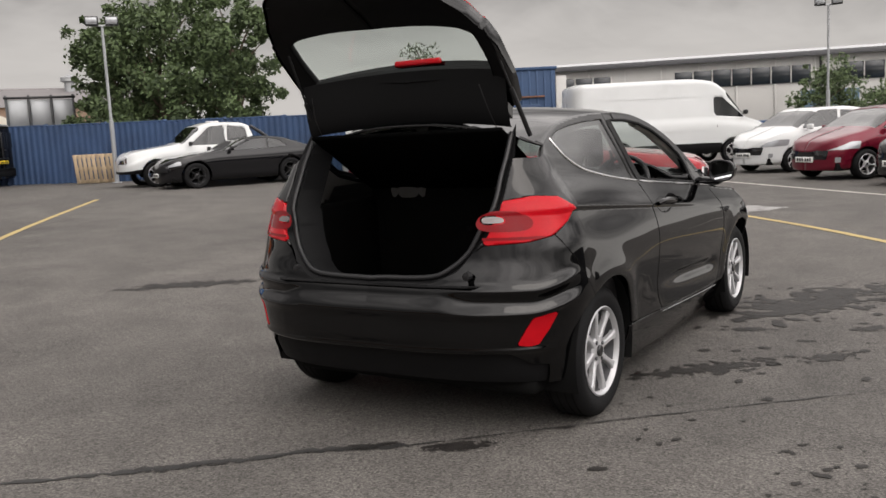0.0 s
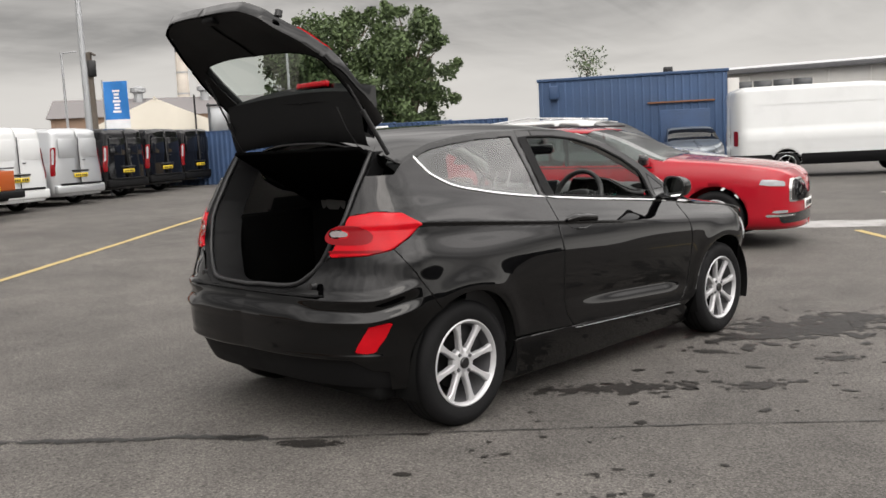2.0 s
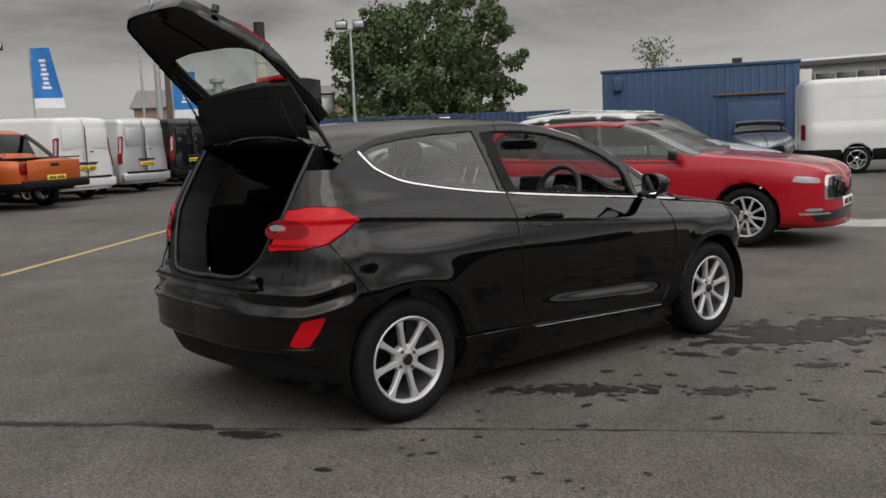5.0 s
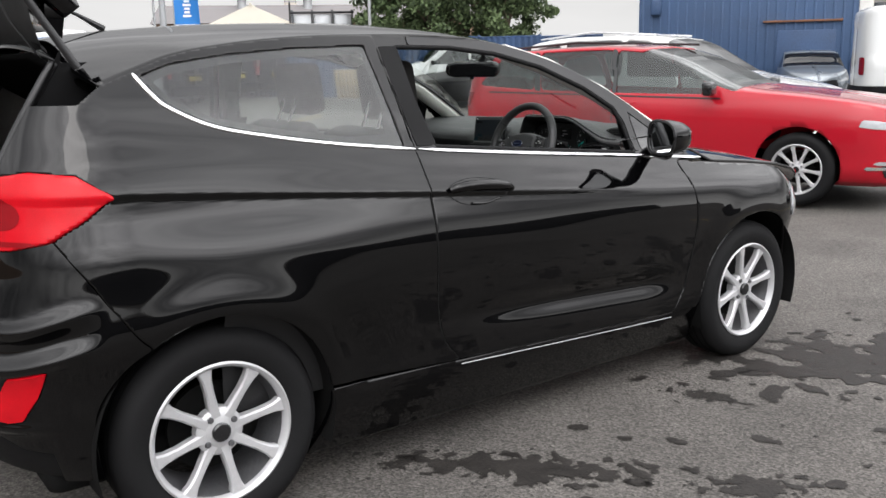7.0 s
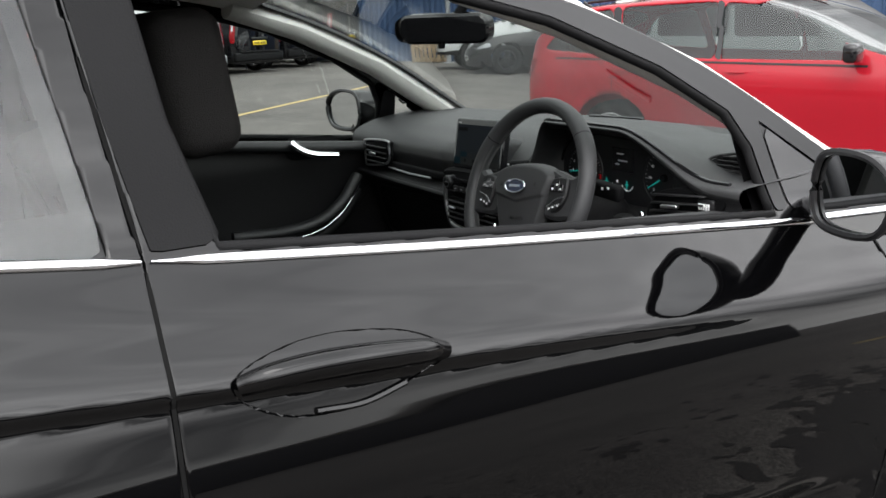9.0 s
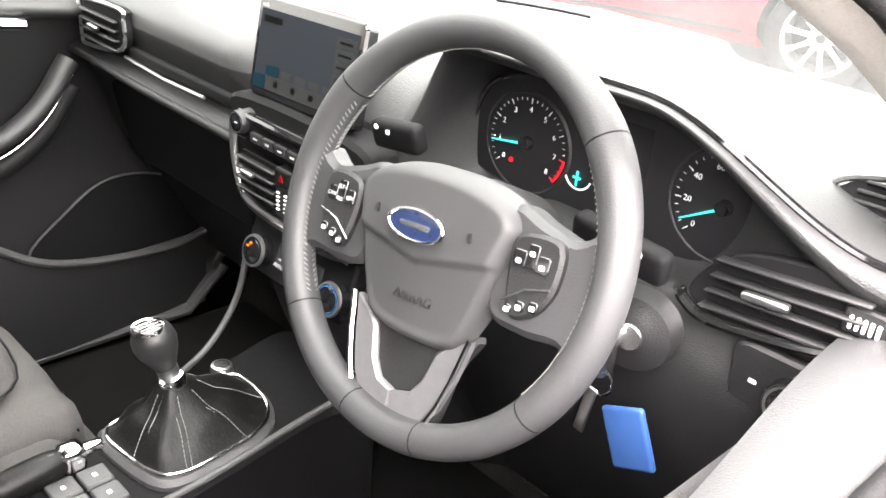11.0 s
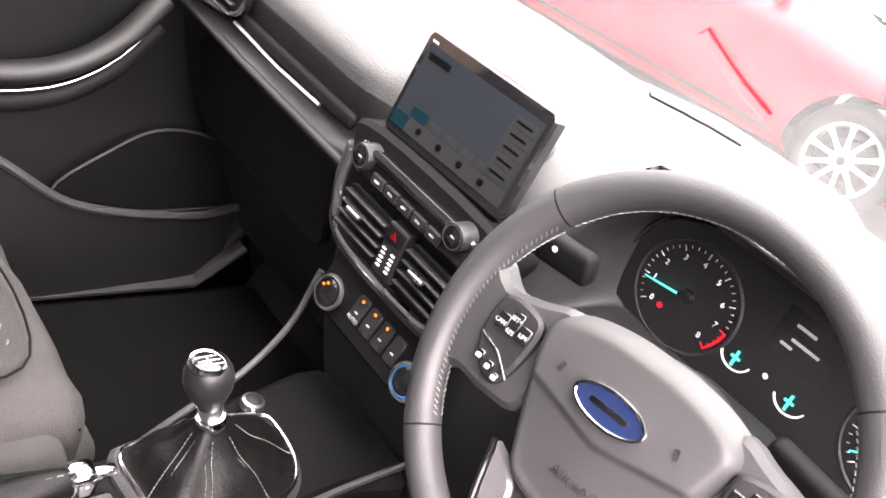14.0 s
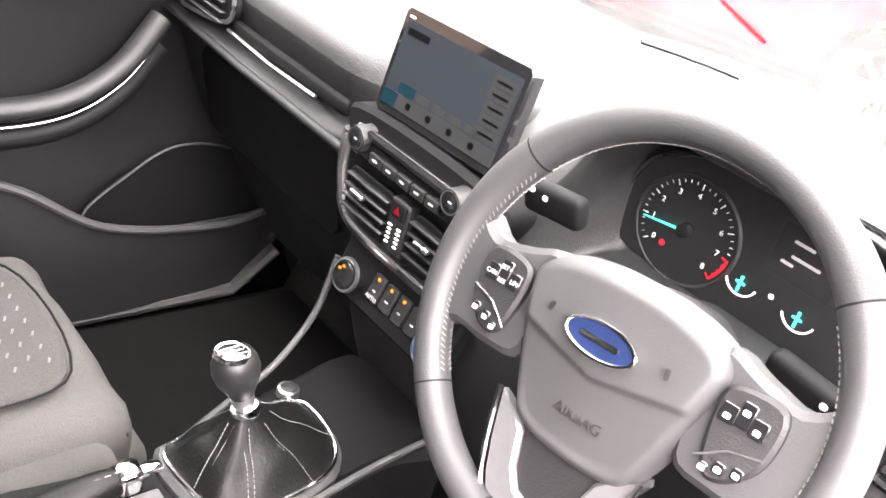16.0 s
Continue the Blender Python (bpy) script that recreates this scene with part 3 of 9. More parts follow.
def half_width(y, z):
    y, z = np.asarray(y, float), np.asarray(z, float)
    zr = z + 0.085 * (y - 0.75) * sm(0.35, 0.95, z) * (1 - 0.5 * sm(1.05, 1.4, z))
    x = curve(SZ, SX, zr) - 0.012 * ((y - 1.2) / 1.6) ** 2
    d = 0.992 - 0.088 * y - z  # below the shoulder crease
    x = x - 0.011 * sm(0, 0.014, d) * (1 - sm(0.03, 0.17, d)) * (1 - sm(0.9, 1.9, y))
    haunch = np.exp(-(((y - 0.05) / 0.5) ** 2))  # narrow shoulder over a wide rear arch
    x = x + haunch * (0.028 * np.exp(-(((z - 0.65) / 0.125) ** 2)) - 0.026 * np.exp(-(((z - 0.95) / 0.10) ** 2)))
    low = 0.455 - 0.05 * (y - 0.7)  # the scallop along the door's foot
    x = x - 0.028 * np.exp(-(((z - low - 0.050) / 0.042) ** 2)) * sm(0.62, 1.35, y) * (1 - sm(1.78, 2.05, y))
    for c in (0.0, 2.493):  # flared wheel arches
        r = np.hypot(y - c, z - 0.318)
        x = x + 0.014 * np.exp(-(((r - 0.37) / 0.07) ** 2)) * sm(0.2, 0.45, z)
    return x


def rear_y(z):
    return curve([0.1, 0.25, 0.4, 0.43, 0.55, 0.63, 0.66, 0.74, 0.80, 0.95, 1.1, 1.3, 1.45], [-0.46, -0.585, -0.668, -0.69, -0.698, -0.694, -0.672, -0.645, -0.62, -0.585, -0.53, -0.42, -0.30], z)


def front_y(z):
    return curve([0.1, 0.3, 0.5, 0.7, 0.8, 1.0], [2.98, 3.14, 3.24, 3.22, 3.14, 2.88], z)


def skin(u, z):
    """The car's skin: u is y along the flank; beyond Y0 and Y1 it runs round the ends to the middle line at Y0 - 1 and Y1 + 1."""
    u, z = np.asarray(u, float), np.asarray(z, float)
    x = half_width(np.clip(u, Y0, Y1), z)
    th = np.clip(np.maximum(Y0 - u, u - Y1), 0, 1) * np.pi / 2
    k = np.where(u > Y1, 1.0, 0.8)
    c = np.maximum(np.cos(th), 0) ** k
    s = np.where(th <= 0, 0, np.maximum(np.sin(th), 1e-9) ** k)
    y = np.where(u < Y0, Y0 - (Y0 - rear_y(z)) * s, np.where(u > Y1, Y1 + (front_y(z) - Y1) * s, u))
    # the rear bumper: a shoulder ledge, a hollow under it, a second ledge over the reflectors
    zl = z - 0.05 * sm(-0.62, -0.30, u)
    fold = 0.016 * np.exp(-(((zl - 0.685) / 0.022) ** 2)) - 0.020 * np.exp(-(((zl - 0.632) / 0.026) ** 2)) + 0.010 * np.exp(-(((zl - 0.585) / 0.016) ** 2))
    fold = fold * sm(0.08, 0.25, Y0 - u) * (1 - 0.75 * sm(0.62, 0.80, Y0 - u)) + 0.012 * np.exp(-(((z - 0.425) / 0.014) ** 2)) * sm(0.2, 0.4, Y0 - u)
    return np.stack([(x - AXIS + fold * c) * c + AXIS, y - fold * s, z], -1)


DRIP_Y = [-0.32, -0.2, -0.1, 0.005, 0.186, 0.413, 0.70, 0.95, 1.15, 1.36, 1.6, 1.816, 1.983, 2.1, 2.3]
DRIP_Z = [1.235, 1.282, 1.320, 1.357, 1.389, 1.411, 1.421, 1.420, 1.407, 1.367, 1.288, 1.182, 1.076, 1.000, 0.90]
MID_Y = [-0.4, -0.3, -0.15, 0.1, 0.45, 0.8, 1.1, 1.3, 1.6, 2.0, 2.3, 2.45]
MID_Z = [1.385, 1.405, 1.432, 1.458, 1.476, 1.478, 1.464, 1.437, 1.330, 1.165, 1.030, 0.965]


def drip(y):
    return curve(DRIP_Y, DRIP_Z, y)


def top(s, y):
    """Roof and windscreen: s from -1 to 1 across, between the door frames."""
    s, y = np.asarray(s, float), np.asarray(y, float)
    zd = drip(y)
    zc = curve(MID_Y, MID_Z, y)
    return np.stack([s * (half_width(y, zd) - AXIS) + AXIS, y, zd + np.maximum(zc - zd, 0.02) * (1 - np.abs(s) ** 2.4)], -1)


def bonnet_z(y):
    return curve([2.0, 2.3, 2.6, 2.9, 3.15, 3.3], [0.945, 0.905, 0.875, 0.83, 0.76, 0.69], y)


car = thing("hatchback_car", "black three-door hatchback with its tailgate raised and driver's window down", "car")

REAR_ARCH, FRONT_ARCH = disc(0, 0.318, 0.352), disc(2.493, 0.318, 0.352)
below_drip = lambda u, v: v - drip(np.clip(u, -0.32, 2.3))
LAMP = inside([(-0.235, 1.008), (-0.36, 1.062), (-0.55, 1.072), (-0.72, 1.055), (-0.80, 1.03), (-0.845, 0.94), (-0.82, 0.874), (-0.62, 0.884), (-0.47, 0.905), (-0.33, 0.958)])
OPENING = inside([(-1.3, 0.714), (-1.02, 0.726), (-0.94, 0.770), (-0.887, 0.835), (-0.80, 0.98), (-0.709, 1.12), (-0.585, 1.288), (-0.50, 1.44), (-0.5, 1.6), (-1.3, 1.6)])
GATE_EDGE = inside([(-1.3, 0.704), (-1.02, 0.714), (-0.93, 0.762), (-0.872, 0.842), (-0.80, 0.92), (-0.735, 1.04), (-0.655, 1.14), (-0.545, 1.28), (-0.45, 1.42), (-0.45, 1.6), (-1.3, 1.6)])
QUARTER_GLASS = inside([(-0.092, 1.306), (0.005, 1.338), (0.176, 1.362), (0.402, 1.380), (0.665, 1.388), (0.712, 1.066), (0.467, 1.097), (0.251, 1.133), (0.084, 1.170), (-0.029, 1.226)])
CHROME_REAR = inside([(-0.118, 1.308), (-0.096, 1.312), (-0.029, 1.226), (0.084, 1.170), (0.251, 1.133), (0.467, 1.097), (0.740, 1.062), (0.744, 1.0495), (0.467, 1.083), (0.249, 1.118), (0.081, 1.155), (-0.036, 1.212)])
CHROME_DOOR = inside([(0.752, 1.061), (1.2, 1.018), (1.87, 0.957), (2.20, 0.924), (2.225, 0.914), (1.87, 0.945), (1.2, 1.0045), (0.756, 1.0485)])
WIN_PTS = [(0.785, 1.382), (1.017, 1.378), (1.217, 1.356), (1.422, 1.307), (1.63, 1.222), (1.765, 1.142), (1.800, 1.08), (1.812, 0.968), (0.835, 1.057), (0.80, 1.20)]
WINDOW = inside(WIN_PTS)
DOOR_SHAPE = [(0.700, 1.50), (0.722, 1.28), (0.748, 1.056), (0.745, 0.93), (0.741, 0.80), (0.745, 0.60), (0.775, 0.44), (0.84, 0.352), (1.4, 0.325), (1.97, 0.303), (2.03, 0.40), (2.062, 0.55), (2.072, 0.70), (2.066, 0.80), (2.045, 0.915), (2.16, 0.955), (2.30, 0.96), (2.30, 1.5)]
DOOR = both(inside(DOOR_SHAPE), below_drip)
BUMPER_LINE = [(-0.20, 0.62), (-0.262, 0.712), (-0.33, 0.79), (-0.455, 0.905), (-0.62, 0.884), (-0.82, 0.874), (-0.872, 0.842), (-0.93, 0.764), (-1.015, 0.716), (-1.3, 0.704), (-1.3, 0.10), (-0.20, 0.10)]
BUMPER = inside(BUMPER_LINE)
REFLECTOR = inside([(-0.650, 0.452), (-0.590, 0.566), (-0.462, 0.586), (-0.49, 0.515), (-0.54, 0.452), (-0.59, 0.444)])
LOWER_TRIM = inside([(-1.3, 0.415), (-0.70, 0.415), (-0.60, 0.36), (-0.38, 0.34), (-0.38, 0.10), (-1.3, 0.10)])


CORNER = inside([(1.850, 1.108), (1.958, 1.034), (2.040, 0.977), (1.865, 0.977)])


def span(a, b, d=0.0125):
    return np.arange(a - d * 1.37, b + d * 1.5, d)


def ribbon(line, half, proud, mirror):
    """A rounded bar laid on the skin along knots (u, z)."""
    path = spline(line, 14)
    P = skin(path[:, 0], path[:, 1])
    e = 1e-3
    N = np.cross(skin(path[:, 0] + e, path[:, 1]) - P, skin(path[:, 0], path[:, 1] + e) - P)
    N /= np.linalg.norm(N, axis=1)[:, None]
    T = np.gradient(P, axis=0)
    T /= np.linalg.norm(T, axis=1)[:, None]
    S = np.cross(N, T)
    verts = []
    for i in range(len(P)):
        w = half * min(1.0, 0.25 + 0.35 * i, 0.4 + 0.3 * (len(P) - 1 - i))
        for a, b in ((-1, -0.002), (-0.9, 0.6 * proud), (-0.4, 0.95 * proud), (0.4, 0.95 * proud), (0.9, 0.6 * proud), (1, -0.002)):
            v = P[i] + S[i] * a * w + N[i] * b
            verts.append((2 * AXIS - v[0] if mirror else v[0], v[1], v[2]))
    faces = [(i * 6 + k, i * 6 + k + 1, i * 6 + k + 7, i * 6 + k + 6) for i in range(len(P) - 1) for k in range(5)]
    return verts, faces if not mirror else [f[::-1] for f in faces]


def side_parts(mirror):
    """The panels of one flank."""
    o = dict(mirror=mirror)
    quarter = without(both(lambda u, v: u - 0.87, lambda u, v: 0.30 - v, lambda u, v: v - drip(np.clip(u, -0.32, 2.3))),
                      grow(DOOR, 0.0022), REAR_ARCH, grow(LAMP, 0.003), grow(BUMPER, 0.003), QUARTER_GLASS, GATE_EDGE,
                      lambda u, v: np.maximum(v - 0.35 + 0.055 * (u - 0.84), 0.2 - u))
    # aft of the roof's corner the panel runs on round the pillar
    part("rear_quarter_panel", sheet(skin, span(-1.0, 0.87, 0.009), span(0.30, 1.43, 0.0075), quarter, lip=0.012, **o), BLACK_PAINT, car)
    door_mesh = sheet(skin, span(0.68, 2.32, 0.0105), span(0.29, 1.43, 0.0065), without(DOOR, WINDOW, CORNER) if mirror else without(DOOR, WINDOW), lip=0.014, **o)
    d = part("door", door_mesh, BLACK_PAINT, car, "gloss black car door with its window wound down" if not mirror else "gloss black passenger door")
    wing = without(both(lambda u, v: 1.95 - u, lambda u, v: 0.22 - v, lambda u, v: v - bonnet_z(np.clip(u, 2, 3.3)) + 0.012 + 0.35 * np.maximum(u - 2.9, 0) ** 2, lambda u, v: u - 2.98),
                   grow(DOOR, 0.0022), FRONT_ARCH, lambda u, v: np.maximum(v - 0.30, u - 2.2))
    part("front_wing", sheet(skin, span(1.95, 3.0), span(0.22, 0.96), wing, lip=0.012, **o), BLACK_PAINT, car)
    sill = without(both(lambda u, v: v - 0.345 + 0.036 * (u - 0.84), lambda u, v: 0.125 - v, lambda u, v: 0.2 - u, lambda u, v: u - 2.3), REAR_ARCH, FRONT_ARCH, grow(DOOR, 0.004))
    part("side_sill", sheet(skin, span(0.2, 2.3), span(0.125, 0.36), sill, off=-0.004, lip=0.02, **o), BLACK_PAINT, car)
    # a silver tube drawn in for the highlight on the door's lower crease
    foot_edge = [Vector(p) for p in skin(np.linspace(0.85, 1.96, 12), 0.351 - 0.043 * np.linspace(0, 1.13, 12))]
    part("door_foot_glint", tube([((2 * AXIS - p.x if mirror else p.x + 0.001), p.y, p.z - 0.019) for p in foot_edge], 0.0015, 6), ALLOY, d, "thin silver line drawn for the glint on the door's foot")
    part("chrome_strip", ribbon([(-0.108, 1.312), (-0.075, 1.262), (-0.033, 1.219), (0.0825, 1.1625), (0.25, 1.1255), (0.467, 1.090), (0.743, 1.056)], 0.0068, 0.006, mirror), CHROME, car, "bright chrome strip under the windows")
    part("chrome_strip", ribbon([(0.754, 1.0548), (1.2, 1.0113), (1.87, 0.951), (2.215, 0.919)], 0.0066, 0.006, mirror), CHROME, d, "bright chrome strip under the window")
    g = part("quarter_window", sheet(skin, span(-0.1, 0.72, 0.025), span(1.06, 1.39, 0.025), QUARTER_GLASS, off=-0.006, **o), TINT, car, "smoked fixed side window")
    ring = without(grow(QUARTER_GLASS, -0.001), grow(QUARTER_GLASS, -0.022))
    part("window_border", sheet(skin, span(-0.1, 0.72, 0.006), span(1.06, 1.39, 0.006), ring, off=-0.009, **o), TRIM, g)
    # rubber round the window opening and the black pillar panel behind it
    loop = [skin(np.array([a[0] + (b[0] - a[0]) * k / 10]), np.array([a[1] + (b[1] - a[1]) * k / 10]))[0] for a, b in zip(WIN_PTS, WIN_PTS[1:] + WIN_PTS[:1]) for k in range(10)]
    part("window_seal", tube([((2 * AXIS - p[0] + 0.007) if mirror else p[0] - 0.007, p[1], p[2]) for p in loop], 0.0085, 8, True), PLASTIC, d)
    part("door_seam", ribbon([(0.7205, 1.28), (0.7465, 1.066)], 0.0028, 0.0014, mirror), VOID, d)
    part("door_seam", ribbon([(0.7465, 1.046), (0.7435, 0.93), (0.7395, 0.80), (0.7435, 0.60), (0.7735, 0.44), (0.838, 0.352)], 0.0028, 0.0014, mirror), VOID, d)
    part("door_seam", ribbon([(2.046, 0.912), (2.067, 0.80), (2.073, 0.70), (2.063, 0.55), (2.031, 0.40)], 0.0028, 0.0014, mirror), VOID, d)
    part("pillar_panel", sheet(skin, span(0.70, 0.84), span(1.06, 1.39), both(inside([(0.704, 1.382), (0.783, 1.384), (0.80, 1.20), (0.832, 1.064), (0.757, 1.064), (0.728, 1.24)]), grow(DOOR, -0.003)), off=0.003, lip=0.004, **o), PLASTIC, d, "matt black pillar cover")
    frame_line = lambda u, v: 1.072 - 0.0905 * (u - 0.752) - v
    part("window_frame", sheet(skin, span(0.68, 2.20, 0.0105), span(0.93, 1.43, 0.0065), without(both(grow(DOOR, -0.004), frame_line, lambda u, v: 0.838 - u), grow(WINDOW, 0.006), inside([(1.838, 1.126), (1.965, 1.044), (2.075, 0.968), (1.85, 0.966)])), off=0.003, **o), TRIM, d, "satin black window frame")
    part("quarter_light", sheet(skin, span(1.80, 2.10), span(0.94, 1.14), inside([(1.845, 1.118), (1.96, 1.040), (2.055, 0.972), (1.86, 0.972)]), off=0.002, lip=0.004, **o), GLASS if mirror else GLOSS_BLACK, d, "small corner pane by the mirror")
    lens = part("tail_lamp", sheet(skin, span(-0.86, -0.22, 0.01), span(0.86, 1.09, 0.01), without(LAMP, grow(GATE_EDGE, 0.004)), off=0.006, lip=0.03, **o), RED_LENS, car, "bright red wraparound tail lamp")
    core = inside([(-0.815, 0.988), (-0.76, 0.992), (-0.725, 0.984), (-0.718, 0.974), (-0.735, 0.966), (-0.81, 0.966)], 5)
    part("lamp_core", sheet(skin, span(-0.85, -0.55, 0.008), span(0.93, 1.01, 0.008), core, off=0.009, lip=0.006, **o), LAMP_GREY, lens, "grey reversing lamp window")
    loop_ = inside([(-0.842, 0.975), (-0.79, 1.012), (-0.68, 1.012), (-0.60, 0.992), (-0.57, 0.962), (-0.61, 0.934), (-0.74, 0.928), (-0.83, 0.938)], 5)
    part("lamp_band", sheet(skin, span(-0.86, -0.48, 0.008), span(0.90, 1.03, 0.008), without(loop_, grow(core, 0.006)), off=0.0075, **o), RED_DEEP, lens, "darker red band round the lamp's core")
    part("lamp_band", sheet(skin, span(-0.86, -0.30, 0.008), span(0.87, 0.92, 0.008), both(LAMP, lambda u, v: v - 0.905, lambda u, v: 0.893 - v), off=0.0075, **o), RED_DEEP, lens)
    part("reflector", sheet(skin, span(-0.67, -0.45, 0.008), span(0.43, 0.60, 0.008), REFLECTOR, off=0.004, lip=0.02, **o), RED_LENS, car, "red corner reflector in the bumper")
    headlamp = inside([(2.80, 0.62), (2.86, 0.74), (3.02, 0.755), (3.22, 0.70), (3.30, 0.64), (3.10, 0.60)], 5)
    part("headlamp", sheet(skin, span(2.78, 3.32, 0.015), span(0.58, 0.77, 0.015), headlamp, off=0.006, lip=0.02, **o), CLEAR_LENS, car, "clear headlamp")
    for c in (0.0, 2.493):
        arch = [(c + 0.355 * math.cos(a), 0.318 + 0.355 * math.sin(a)) for a in np.linspace(-0.35, math.pi + 0.35, 30)]
        sx = -1 if mirror else 1
        verts = [(AXIS + sx * ((0.835 if k == 0 else 0.50) - AXIS), y, z) for y, z in arch for k in (0, 1)]
        faces = [(2 * i, 2 * i + 1, 2 * i + 3, 2 * i + 2) for i in range(len(arch) - 1)]
        back = len(verts)
        verts.append((AXIS + sx * (0.50 - AXIS), c, 0.25))
        faces += [(2 * i + 1, back, 2 * i + 3) for i in range(len(arch) - 1)]
        part("arch_liner", (verts, faces), VOID, car)
    return d


door_right = side_parts(False)
door_left = side_parts(True)

# bumpers
bump = without(both(BUMPER, lambda u, v: 0.26 - v), REAR_ARCH, grow(REFLECTOR, 0.003), grow(LAMP, 0.003))
low = both(LOWER_TRIM, lambda u, v: 0.255 - v, lambda u, v: u + 0.50)
mesh_r = sheet(skin, np.linspace(-1.2, -0.19, 130), span(0.19, 0.92, 0.0045), without(bump, low), lip=0.0)
mesh_l = sheet(skin, np.linspace(-1.2, -0.19, 130), span(0.19, 0.92, 0.0045), without(bump, low), lip=0.0, mirror=True)
bumper = part("rear_bumper", fused(mesh_r, mesh_l), BLACK_PAINT, car)
part("lower_valance", fused(*[sheet(skin, np.linspace(-1.2, -0.36, 70), span(0.19, 0.43), low, off=-0.018, mirror=k) for k in (False, True)]), PLASTIC, bumper, "matt black lower bumper valance")
ledge = [(-0.60, -0.620), (0.55, -0.575), (0.47, -0.640), (0.22, -0.672), (-0.28, -0.685), (-0.54, -0.680)]
part("loading_ledge", prism(ledge, 0.006, Matrix.Translation((0, 0, 0.702)), 0.002), PLASTIC, bumper, "ribbed black loading ledge")
for k in range(6):
    part("rib", box(0.74 - 0.04 * k, 0.004, 0.004, (-0.03, -0.617 - 0.01 * k, 0.711), 0.0015, 1), PLASTIC, bumper)
front = both(lambda u, v: 2.86 - u, lambda u, v: 0.24 - v, lambda u, v: v - bonnet_z(np.minimum(2.86 + (u - 2.86) * 0.6, 3.3)) + 0.01)
part("front_bumper", fused(*[sheet(skin, np.linspace(2.84, 3.65, 60), span(0.20, 0.86, 0.02), without(front, FRONT_ARCH), off=-0.003, mirror=k) for k in (False, True)]), BLACK_PAINT, car)

# roof, windscreen, bonnet
AP = inside([(-0.86, 1.37), (0, 1.40), (0.86, 1.37), (0.865, 2.03), (0.84, 2.17), (0, 2.40), (-0.84, 2.17), (-0.865, 2.03)])
roof = without(both(lambda s, y: -0.20 - 0.10 * (1 - s * s) - y, lambda s, y: y - 2.40), AP)
roof_ob = part("roof", sheet(top, np.linspace(-1, 1, 61), np.linspace(-0.34, 2.30, 120), roof, flip=False, lip=0.010), BLACK_PAINT, car)
screen = part("windscreen", sheet(top, np.linspace(-0.9, 0.9, 40), np.linspace(1.34, 2.42, 44), AP, off=-0.004), GLASS, car)
hood = lambda s, y: np.stack([AXIS + s * (half_width(np.minimum(y, Y1), bonnet_z(y)) - 0.02 - AXIS) * (1 - 0.9 * np.maximum(y - 2.65, 0) ** 2), y, bonnet_z(y) + 0.055 * (1 - np.abs(s) ** 2.2) * (1 - sm(2.8, 3.3, y) * 0.5)], -1)
part("bonnet", sheet(hood, np.linspace(-1, 1, 50), np.linspace(2.12, 3.28, 50), lambda s, y: 2.16 + 0.22 * (1 - s * s) - y, lip=0.01), BLACK_PAINT, car)
part("scuttle", sheet(hood, np.linspace(-1, 1, 40), np.linspace(2.0, 2.45, 20), lambda s, y: y - 2.17 - 0.22 * (1 - s * s), off=-0.012), PLASTIC, car)
for x in (-0.25, 0.28):
    part("wiper", tube([(x - 0.30, 2.14 + 0.03, 1.02), (x, 2.20, 1.03), (x + 0.30, 2.22, 1.01)], 0.008, 6), TRIM, car)
part("underbody", box(1.36, 3.25, 0.12, (0, 1.18, 0.25), 0.04), VOID, car)
part("aerial", tube([(0, 0.02, 1.455), (0, -0.06, 1.50), (0, -0.20, 1.56)], [0.012, 0.006, 0.003], 8), TRIM, car)


